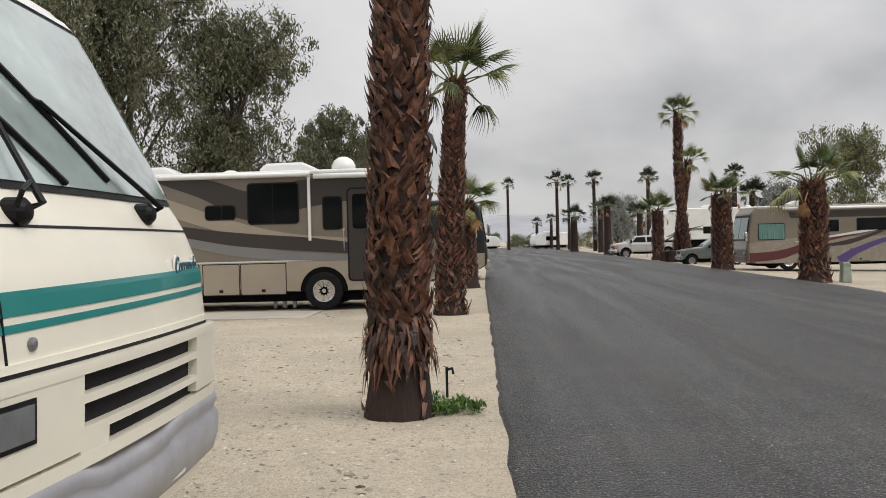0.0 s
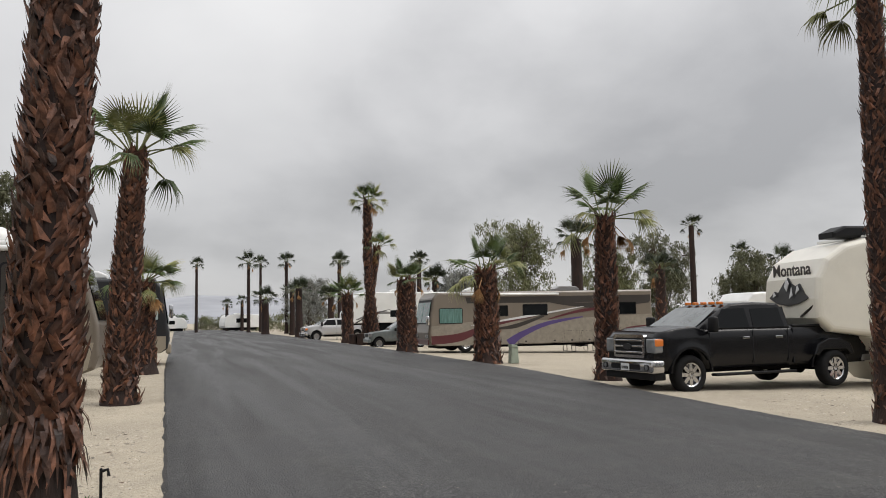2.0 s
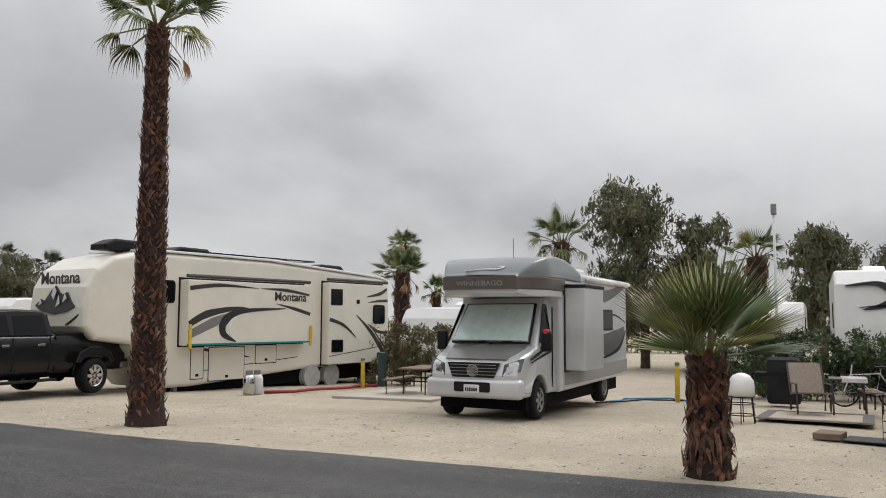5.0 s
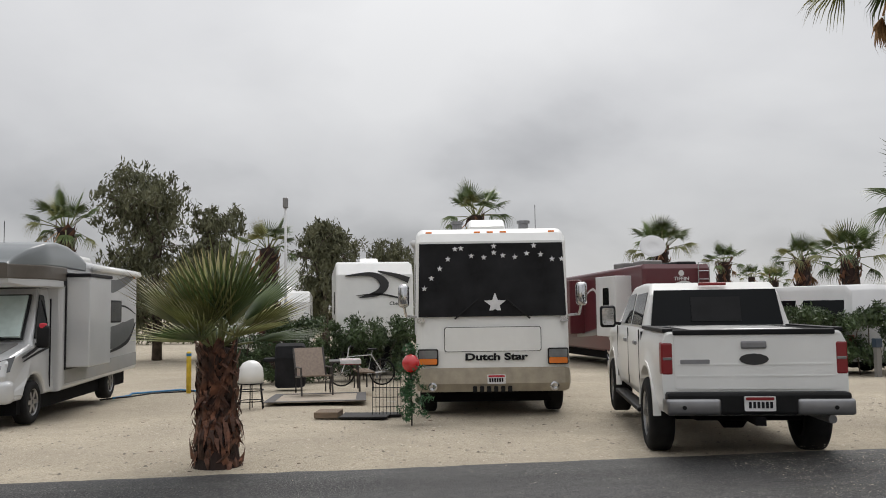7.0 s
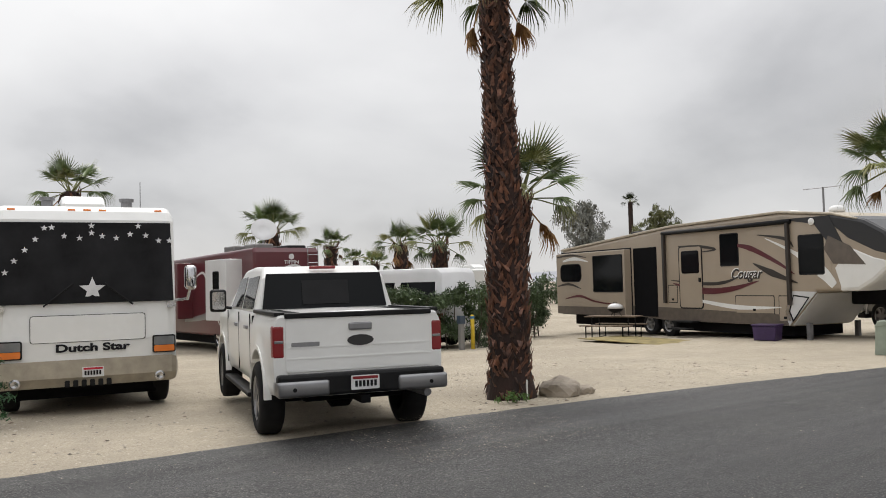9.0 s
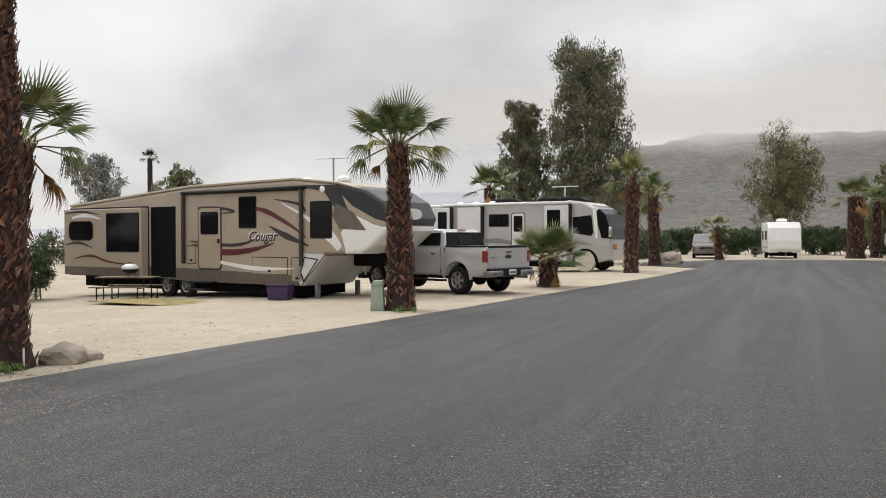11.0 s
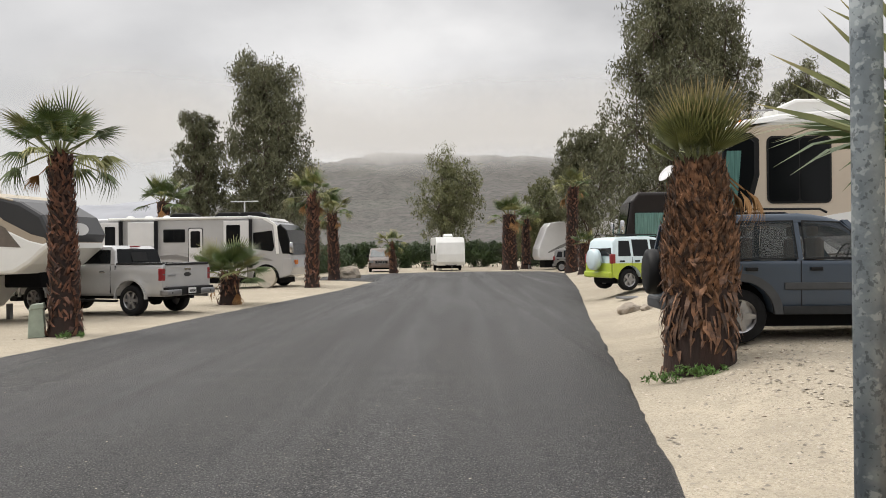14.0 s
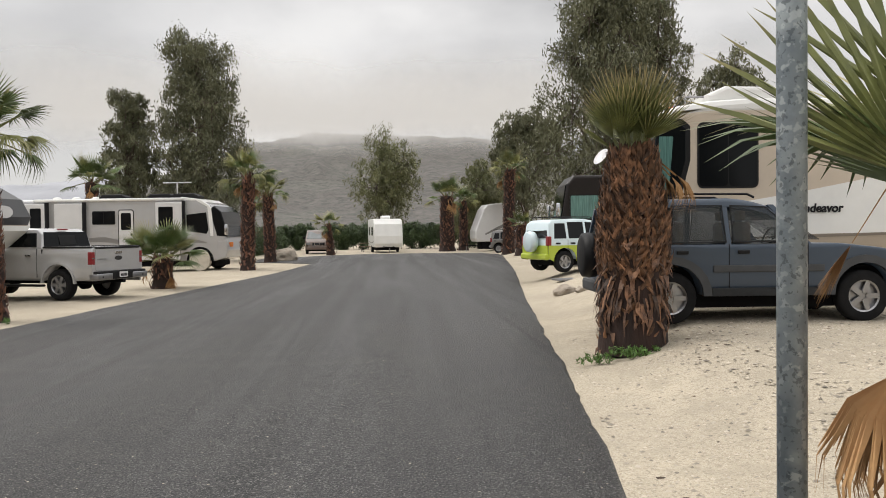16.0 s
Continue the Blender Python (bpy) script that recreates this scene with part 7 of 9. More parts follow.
        part("door_seam", box(-.68, -.665, min(s * .95, s * .975), max(s * .95, s * .975), .55, 2.1), INK, t)
        mirror(t, .0, s * 1.0, 1.45, BLACK, .38, .2)
        wheel(t, 0, s * .84, .36, .24, ALLOY, .62, 6)
        wheel(t, -4.0, s * .9, .36, .26, ALLOY, .62, 6)
        win(t, -1.35, -.85, 2.3, 2.58, s * h, .06)
        stripes(t, s * h, [(material("slate_graphic", (.085, .09, .095), .35, coat=.2), [(-2.6, 2.62), (-3.8, 2.4), (-5.6, 2.72)], [.02, .28, .1]), (material("slate_graphic", (.085, .09, .095), .35, coat=.2), [(-2.2, 1.15), (-3.4, 1.28), (-4.6, 1.35), (-5.5, 1.6)], [.05, .45, .55, .2]),
                           (INK, [(-2.3, 1.5), (-3.4, 1.85), (-4.6, 1.98), (-5.6, 1.8)], [.03, .04, .04, .02]), (INK, [(-2.3, 1.62), (-3.0, 1.82), (-3.6, 1.92)], [.02, .05, .02]),
                           (INK, [(-2.4, .98), (-3.8, 1.02), (-5.0, 1.2), (-5.6, 1.6)], [.02, .05, .1, .03]), (SILVER, [(-1.0, .72), (-3.2, .72), (-5.7, .76)], [.3, .3, .3])])
        stripes(t, s * .975, [(INK, [(.55, 1.12), (.1, 1.22), (-.6, 1.42)], [.02, .06, .04]), (INK, [(.5, 1.06), (0, 1.16), (-.6, 1.25)], [.01, .04, .03])])
        win(t, -4.45, -2.62, 1.62, 2.1, s * h, .05, split=-3.6)
        part("marker_light", box(-5.5, -5.4, min(s * h, s * (h + .02)), max(s * h, s * (h + .02)), 2.62, 2.67), AMBER, t)
    sl = part("slide_out", box(-2.3, -1.02, h - .05, h + .42, .86, 2.5, .02), body, t, "narrow side slide-out room")
    part("seal", box(-2.34, -.98, h - .02, h + .02, .82, 2.58), INK, sl)
    part("topper", box(-2.32, -1.0, h, h + .44, 2.5, 2.56, .01), INK, sl)
    awning(t, -5.6, -2.4, 2.72, h, WHITE)
    part("front_bumper", box(.72, .97, -.96, .96, .42, .78, .08, 3), body, t, smooth=True)
    part("bumper_intake", on_front(rounded(-.36, .36, .54, .72, .03), .985, .02), BLACK, t)
    number_plate(t, 0, .60, .995, 1)
    rb = part("mirror_sock", box(-.05, .08, 1.04, 1.15, 1.56, 1.68, .035), REDCLOTH, t, "red cloth hung on the mirror")
    roof_ac(t, -4.2, 0, 2.82)
    vent(t, -2.8, .4, 2.84)
    part("aerial", tube([(-.3, .3, 3.05), (-.3, .3, 3.45)], .006, 5), BLACK, t)


def white_star_motorhome():
    """The white motorhome that faces the road with a black windscreen cover."""
    t = rv("motorhome", 13.37, -2.82, 171, -.17, "white motorhome with a black star-strewn windscreen cover")
    h = 1.27
    shell(t, [(-10.4, .42), (-.6, .42), (-.2, .46), (0, .62), (.02, 1.1), (-.02, 1.62), (-.14, 2.92), (-.25, 3.06), (-.55, 3.16), (-10.4, 3.2)], h, WHITE, .13)
    skirt(t, -10.2, -.6, h, .45)
    part("lower_band", prism([(-.55, .40), (-.05, .42), (.05, .56), (.05, .82), (-.55, .82)], h + .01, .10), material("champagne_paint", (.44, .39, .31), .35, metal=.2, coat=.3), t, "champagne lower nose band")
    cover = part("windscreen_cover", plate([(.035, -h + .05, 1.66), (.035, h - .05, 1.66), (-.115, h - .07, 2.88), (-.115, -h + .07, 2.88)], (1, 0, .11), .03), BLACKCLOTH, t, "black mesh windscreen cover with foil stars")

    def star(yy, zz, r):
        xx = .04 - (zz - 1.66) * .123
        pts = []
        for k in range(10):
            a = math.pi / 2 + k * math.pi / 5
            rr = r if k % 2 == 0 else r * .42
            pts.append((xx, yy + rr * math.cos(a), zz + rr * math.sin(a)))
        part("star", plate([(xx + .008, b, c) for _, b, c in pts], (1, 0, .11), .01), FOILSTAR, cover, "silver foil star")
    star(.05, 1.86, .19)
    for yy, zz in ((-1.12, 2.13), (-1.0, 2.3), (-.86, 2.46), (-.72, 2.62), (-.6, 2.79), (-.5, 2.8), (-.33, 2.67), (-.12, 2.64), (.05, 2.72), (.05, 2.83), (.2, 2.67), (.4, 2.64), (.6, 2.7), (.72, 2.83), (.83, 2.68), (1.02, 2.6), (1.18, 2.6)):
        star(yy, zz, .05)
    for s in (-1, 1):
        part("wiper", tube([(.06, s * .62, 1.62), (.07, s * .1 + s * .12, 1.95)], .015, 6), BLACK, t)
        hl = part("head_light", on_front(rounded(s * 1.07 - .17, s * 1.07 + .17, .86, 1.13, .03), .05, .06), BLACK, t)
        part("lamp_glass", on_front(rounded(s * 1.07 - .15, s * 1.07 + .15, .98, 1.11, .02), .056, .02), LAMPGLASS, hl)
        part("turn_lens", on_front(rounded(s * 1.07 - .15, s * 1.07 + .15, .88, .975, .02), .056, .02), AMBER, hl)
        part("fog_light", lathe([(.07, .055), (.075, .07), (.05, .075), (.01, .07)], 18, "x"), CHROME, t, m=Matrix.Translation((0, s * 1.0, .51)))
        m = part("side_mirror", box(.12, .3, min(s * 1.36, s * 1.54), max(s * 1.36, s * 1.54), 1.82, 2.2, .06, 3), CHROME, t, smooth=True)
        part("mirror_arm", tube([(.2, s * 1.45, 1.85), (.12, s * 1.42, 1.68), (-.1, s * 1.27, 1.66)], .025, 6), CHROME, m)
        part("hinge", box(.0, .06, min(s * 1.12, s * 1.25), max(s * 1.12, s * 1.25), 1.56, 1.64), CHROME, t)
        wheel(t, -1.0, s * (h - .18), .45, .28, CHROME, .6, 8)
        wheel(t, -7.2, s * (h - .18), .45, .28, CHROME, .6, 8)
        win(t, -1.9, -.5, 1.75, 2.6, s * h, .1)
        win(t, -4.5, -2.9, 1.8, 2.6, s * h, .1)
        awning(t, -9.0, -1.2, 2.98, s * h, LSILVER, (-1.3,))
        hatch(t, -4.5, -2.4, .5, 1.1, s * h, WHITE)
    part("seam", on_front(rounded(-.80, .80, 1.08, 1.485, .04), .026, .03), INK, t)
    part("service_door", on_front(rounded(-.79, .79, 1.088, 1.477, .04), .034, .03), WHITE, t)
    words(t, "Dutch Star", .155, .05, .99, 0, INK, 0, .006, 1.5, front=(.03, 1))
    number_plate(t, .05, .63, .065, 1, .30, REDCLOTH)
    for k in range(6):
        part("grille_slot", on_front(rounded(-.34 + k * .115, -.27 + k * .115, .42, .52, .02), .06, .02), BLACK, t)
    markers(t, -.32, 3.08, h)
    roof_ac(t, -2.2, .0, 3.18)
    for yy in (-.55, .65):
        part("vent_stack", lathe([(.09, 3.16), (.09, 3.3), (.12, 3.31), (.12, 3.36), (.02, 3.37)], 14), STEEL, t, "steel roof vent stack", m=Matrix.Translation((-1.2, yy, 0)))
    part("aerial", tube([(-2, .95, 3.2), (-2, .95, 3.75)], .006, 5), BLACK, t)


def cougar():
    t = rv("fifth_wheel_trailer", 11.2, -22.0, 170, -.3, "tan fifth-wheel trailer with dark swooshes and a rear slide-out", "trailer")
    h = 1.2
    y = -h
    shell(t, [(-13.6, .72), (-9.2, .62), (-7.2, .5), (-2.1, .5), (-1.2, 1.46), (.1, 1.5), (.55, 1.75), (1.05, 2.15), (1.15, 2.5), (.9, 2.95), (.3, 3.28), (-.7, 3.52), (-2.4, 3.7), (-7, 3.62), (-13.5, 3.12)], h, TAN, .12)
    skirt(t, -13, -2.2, h)
    part("roof_cover", prism([(-13.6, 3.1), (-7, 3.6), (-2.4, 3.68), (-.7, 3.5), (.1, 3.32), (.1, 3.36), (-.7, 3.56), (-2.4, 3.75), (-7, 3.68), (-13.6, 3.18)], h + .01, .02), material("roof_membrane", (.5, .44, .35), .7), t)
    part("nose_glass", prism([(1.085, 2.28), (1.185, 2.5), (.93, 2.97), (.32, 3.31), (-.7, 3.555), (-.95, 3.4), (-.2, 2.78), (.6, 2.40)], h + .006, .10), CHARCOAL, t, "dark gloss upper nose cap")
    part("nose_cap", prism([(.1, 1.48), (.57, 1.73), (1.085, 2.135), (1.10, 2.27), (.6, 2.385), (-.15, 2.70), (-.66, 2.1), (-.45, 1.465)], h + .012, .10), WHITE, t, "white lower nose cap")
    lo = part("lower_nose", plate([(-2.06, -h + .04, .54), (-2.06, h - .04, .54), (-1.22, h - .04, 1.42), (-1.22, -h + .04, 1.42)], (.73, 0, -.69), -.02), LSILVER, t)
    part("pin_box", box(-.9, .2, -.25, .25, 1.1, 1.5, .04), DARK, t)
    part("front_corner", slab([(-2.15, .52), (-1.2, 1.46), (-2.0, 1.48), (-2.3, .9)], y - .012, .03), LSILVER, t)
    part("lower_band", slab([(-13.4, .74), (-9.2, .64), (-7.2, .52), (-2.15, .52), (-2.25, .82), (-7.2, .95), (-13.4, 1.02)], y - .006, .03), material("umber_band", (.13, .105, .085), .4, coat=.3), t)
    # rear slide
    sl = part("slide_out", box(-13.5, -9.1, -h - .3, -h + .05, .62, 2.98, .025), TAN, t, "rear slide-out room")
    part("seal", box(-13.54, -9.06, -h - .02, -h + .02, .58, 3.04), INK, sl)
    part("slide_foot", box(-13.45, -9.15, -h - .306, -h - .2, .62, .92), material("umber_band", (.13, .105, .085)), sl)
    ys = y - .3
    win(t, -13.2, -11.75, 1.86, 2.56, ys, .22)
    win(t, -11.0, -9.2, 1.46, 2.82, ys, .06)
    stripes(t, ys, [(WHITE, [(-13.0, 2.68), (-12.2, 2.76), (-11.3, 2.62)], [.06, .14, .02]), (BROWN, [(-13.4, 2.85), (-12.4, 2.9), (-11.4, 2.78)], [.05, .08, .02]),
                    (MAROON, [(-12.9, 1.2), (-11.9, 1.32), (-10.9, 1.12), (-9.6, 1.02)], [.02, .1, .06, .02]), (BROWN, [(-13.4, 1.7), (-12.6, 1.78), (-11.8, 1.6)], [.04, .1, .02])])
    part("screen_door", slab([(-8.95, .62), (-7.7, .62), (-7.7, 3.0), (-8.95, 3.0)], y - .012, .03), DARK, t, "flat near-black screen door panel")
    rv_door(t, -6.6, -5.5, .92, 2.95, y, TAN)
    hatch(t, -7.15, -6.7, 1.1, 1.7, y, TAN)
    win(t, -4.72, -3.95, 2.24, 3.24, y, .06)
    win(t, -1.75, -.9, 1.92, 3.02, y, .06)
    part("window_bezel", slab([(-1.95, 1.8), (-.7, 1.8), (-.7, 3.1), (-1.95, 3.1)], y - .006, .02), TAN, t)
    for a, b, z0, z1 in ((-4.15, -2.65, .82, 1.36), (-2.5, -2.05, .62, 1.36)):
        hatch(t, a, b, z0, z1, y, TAN)
    part("swoosh_patch", slab([(-2.4, 3.5), (-.7, 3.48), (-.3, 2.7), (-.75, 2.75), (-1.2, 3.3)], y - .016, .02), CHARCOAL, t)
    part("swoosh_patch", slab([(-.62, 2.2), (.35, 2.15), (-.1, 2.65), (-.75, 2.95), (-.9, 2.6)], y - .02, .02), material("umber_band", (.13, .105, .085)), t)
    stripes(t, y - .006, [(WHITE, [(-2.9, 3.0), (-1.9, 2.55), (-1.0, 2.0), (-.62, 1.62)], [.02, .1, .34, .2]), (MAROON, [(-4.3, 2.9), (-3.5, 2.75), (-2.5, 2.3), (-1.9, 1.95)], [.03, .16, .1, .02]),
                          (BROWN, [(-6.6, 2.95), (-5.6, 2.9), (-4.9, 2.78), (-5.6, 2.72)], [.03, .1, .06, .02]), (BROWN, [(-3.4, 2.3), (-2.7, 2.0), (-1.8, 1.7)], [.02, .2, .02]),
                          (MAROON, [(-6.9, 1.75), (-5.5, 1.5), (-4.3, 1.55), (-3.2, 1.78)], [.02, .2, .16, .02]), (BROWN, [(-7.0, 1.85), (-5.4, 1.72), (-4.6, 1.75), (-4.0, 1.9)], [.02, .1, .1, .02]),
                          (WHITE, [(-6.4, 1.3), (-5.4, 1.15), (-4.0, 1.0), (-2.4, 1.02)], [.02, .1, .14, .02]), (BROWN, [(-3.2, 3.12), (-2.2, 2.95), (-1.9, 2.7)], [.02, .1, .02])])
    words(t, "Cougar", .42, -3.7, 1.98, y - .014, BROWN, .35, .008, .95)
    words(t, "Cougar", .42, -3.72, 2.0, y - .012, WHITE, .35, .016, .95)
    part("panel_outline", slab([(-2.02, .62), (-1.98, .66), (-1.42, 1.32), (-1.98, 1.38), (-2.14, .92)], y - .016, .012), INK, t)
    part("nose_hatch", slab([(-1.99, .70), (-1.49, 1.29), (-1.95, 1.34), (-2.09, .92)], y - .022, .012), LSILVER, t)
    em = part("emblem", on_front([(.34 * math.cos(k * .35), 2.62 + .16 * math.sin(k * .35)) for k in range(18)], 1.2, .12), LSILVER, t, "plain swirl emblem")
    awning(t, -7.3, -1.95, 3.42, y, BLACK, (-7.25, -2.05))
    for xx in (-7.25, -2.05):
        part("awning_arm", box(xx - .05, xx + .05, y - .12, y - .02, 1.1, 3.4, .01), BROWN, t)
    for xx in (-8.0, -7.05):
        for s in (1, -1):
            wheel(t, xx - .15, s * (h - .12), .37, .23, ALLOY, .62, 5)
    for s in (1, -1):
        part("landing_leg", box(-1.75, -1.63, s * .95 - .06, s * .95 + .06, .0, .6), STEEL, t)
        part("leg_pad", box(-1.85, -1.53, s * .95 - .14, s * .95 + .14, .0, .03), STEEL, t)
    part("entry_step", box(-6.5, -5.6, y - .45, y - .1, .5, .55, .01), BLACK, t)
    part("entry_step", box(-6.5, -5.6, y - .65, y - .35, .28, .33, .01), BLACK, t)
    roof_ac(t, -9.6, 0, 3.42, BLACK)
    for xx in (-5.4, -3.1, -1.6):
        vent(t, xx, .2, 3.68)
    mast = part("aerial_mast", tube([(-2.2, .4, 3.6), (-2.2, .4, 4.45)], .03, 6), STEEL, t)
    part("aerial_bar", tube([(-2.9, .4, 4.45), (-1.6, .4, 4.42)], .015, 5), STEEL, mast)
    part("porch_lamp", lathe([(.09, 0), (.1, -.03), (.06, -.05), (.01, -.055)], 14, "y"), WHITE, t, m=Matrix.Translation((-1.25, y - .01, 3.36)))


def silver_motorhome():
    t = rv("motorhome", 7.6, -40.4, 171, -.02, "silver grey motorhome with a rounded dark windscreen and slide-outs")
    h = 1.25
    shell(t, [(-12.4, .5), (-.6, .45), (-.1, .6), (.02, .95), (-.05, 1.5), (-.35, 2.6), (-.8, 3.1), (-1.5, 3.36), (-2.2, 3.42), (-12.4, 3.4)], h, SILVER, .12)
    skirt(t, -12, -.7, h)
    part("front_pillar", prism([(-2.35, 3.3), (-1.5, 3.28), (-.95, 2.98), (-.82, 1.6), (-.66, 1.6), (-.72, 2.9), (-.85, 3.06), (-1.3, 3.34), (-2.2, 3.46)], h + .012, .03), WHITE, t, "pale arch round the windscreen")
    y = -h
    part("windshield", prism([(.0, 1.58), (-.1, 2.1), (-.3, 2.75), (-.62, 3.02), (-.78, 2.9), (-.7, 2.3), (-.5, 1.6)], h + .02, .05), GLASS, t, "wrap-round dark windscreen")
    part("cockpit_window", slab([(-1.95, 2.62), (-1.0, 2.72), (-.9, 1.9), (-1.0, 1.72), (-1.95, 1.85)], y - .014, .03), GLASS, t)
    for a, b in ((-11.6, -8.75), (-8.3, -6.9), (-3.35, -2.05)):
        sl = part("slide_out", box(a, b, y - .25, y + .05, 1.0, 3.2, .02), LSILVER, t, "slide-out room")
        part("seal", box(b - .02, b + .05, y - .26, y + .02, .96, 3.26), INK, sl)
    win(t, -6.56, -5.42, 2.2, 2.84, y, .06, split=-6)
    rv_door(t, -5.28, -4.5, .72, 2.9, y, LSILVER)
    win(t, -9.5, -8.95, 2.0, 3.0, y - .25, .05)
    win(t, -3.2, -2.5, 1.95, 3.0, y - .25, .05)
    awning(t, -9.4, -2.1, 3.36, y, WHITE)
    stripes(t, y, [(GREY, [(-8.2, 1.3), (-6, 1.5), (-4, 1.2), (-2, 1.4), (-1.0, 1.3)], [.05, .25, .3, .2, .05]), (SILVER, [(-6.9, 1.9), (-5.4, 1.6), (-3.8, 1.4)], [.05, .2, .05]), (GREY, [(-8.6, .62), (-5, .62), (-2, .62)], [.2, .22, .2])])
    for xx in (-6.5, -4.2, -3.2):
        hatch(t, xx, xx + .95, .5, 1.0, y, LSILVER)
    part("nose_band", prism([(-.6, .45), (-.08, .6), (.05, .95), (-.02, 1.42), (-.5, 1.42)], h + .008, .06), SILVER, t)
    part("turn_light", on_front(rounded(-1.0, -.62, 1.1, 1.32, .06), .06, .1), AMBER, t)
    part("turn_light", on_front(rounded(.62, 1.0, 1.1, 1.32, .06), .06, .1), AMBER, t)
    # no opening here: a near-black disc stands for the shaded wheel well
    part("wheel_arch", slab([(-1.32 + .66 * math.cos(math.pi * k / 12), .46 + .66 * math.sin(math.pi * k / 12)) for k in range(13)], y - .012, .02), DARK, t)
    part("wheel_cover", lathe([(.02, y - .1), (.50, y - .09), (.52, y + .12), (.02, y + .12)], 24, "y"), TARP, t, "round beige canvas wheel cover", m=Matrix.Translation((-1.32, 0, .5)))
    for s in (1, -1):
        wheel(t, -1.32, s * (h - .2), .46, .26, CHROME)
        wheel(t, -8.6, s * (h - .2), .46, .26, CHROME)
        mirror(t, .0, s * (h + .05), 1.9, CHROME, .5, .2)
    for xx in (-6.0, -3.6, -2.4):
        roof_ac(t, xx, 0, 3.4, BLACK)
    for xx in (-9, -8, -7):
        vent(t, xx, 0, 3.4)
    mast = part("aerial_mast", tube([(-2.9, 0, 3.4), (-2.9, 0, 4.2)], .035, 6), LSILVER, t)
    part("aerial_bar", box(-3.6, -2.2, -.06, .06, 4.18, 4.23, .01), LSILVER, mast)


def endeavor():
    t = rv("motorhome", -4.18, -15.15, 0, .38, "white and tan motorhome with big cockpit window behind an SUV")
    h = 1.25
    shell(t, [(-11.2, .45), (-.5, .45), (-.08, .62), (-.02, 1.2), (-.03, 1.7), (-.1, 2.95), (-.25, 3.2), (-.75, 3.42), (-1.6, 3.5), (-11.2, 3.52)], h, PALETAN, .14)
    skirt(t, -10.2, -.5, h)
    part("roof_cap", prism([(-11.25, 3.30), (-.9, 3.27), (-.08, 3.20), (-.12, 3.30), (-.45, 3.42), (-1.0, 3.51), (-1.7, 3.56), (-11.25, 3.58)], h + .012, .1), WHITE, t, "white moulded roof edge")
    # the windscreen wraps round the corner into a side pane
    glass = part("windshield", prism([(.0, 1.86), (-.06, 2.98), (-.2, 3.14), (-.5, 3.16), (-.62, 3.06), (-.62, 2.5), (-.48, 1.98), (-.3, 1.86)], h + .012, .05), GLASS, t, "wrap-round dark windscreen")
    part("seal", slab([(-.02, 1.83), (-.32, 1.83), (-.52, 1.97), (-.66, 2.5), (-.66, 3.08), (-.52, 3.2), (-.18, 3.18)], h + .006, .02), BLACK, glass)
    part("curtain", slab([(-.06, 1.95), (-.28, 1.95), (-.36, 2.9), (-.12, 2.9)], h + .016, .012), CURTAIN, glass, "pale teal curtain behind the glass")
    y = h
    w = win(t, -1.85, -.78, 2.02, 3.14, y, .1, split=-1.32)
    win(t, -4.6, -3.4, 2.45, 2.95, y, .1)
    part("lower_panel", slab([(-11.1, .48), (-.5, .48), (-.3, 1.5), (-1.2, 1.72), (-2.6, 1.95), (-4.2, 2.25), (-11.1, 2.3)], y + .008, .03), WHITE, t, "white lower side panel")
    part("tan_band", slab([(-11.1, .9), (-2.4, .9), (-2.6, 1.22), (-11.1, 1.3)], y + .014, .02), TAN, t)
    stripes(t, y + .016, [(TAUPE, [(-1.0, 1.15), (-3.4, 1.2), (-8, 1.3)], [.02, .05, .03])])
    words(t, "Endeavor", .21, -2.93, 1.66, y + .026, INK, .15, .006)
    for s in (1, -1):
        wheel(t, -2.6, s * (h - .15), .46, .28, CHROME)
        wheel(t, -8.3, s * (h - .15), .46, .28, CHROME)
    roof_ac(t, -1.75, .75, 3.52)
    roof_ac(t, -6.5, 0, 3.56)
    part("roof_badge", box(-.62, -.42, .95, 1.15, 3.34, 3.44, .02), PURPLE, t)
    markers(t, -.42, 3.42, h)
    rail = part("roof_rail", tube([(-.7, .9, 3.5), (-.7, .9, 3.62), (-1.1, .9, 3.63), (-1.1, .9, 3.52)], .018, 6), STEEL, t)


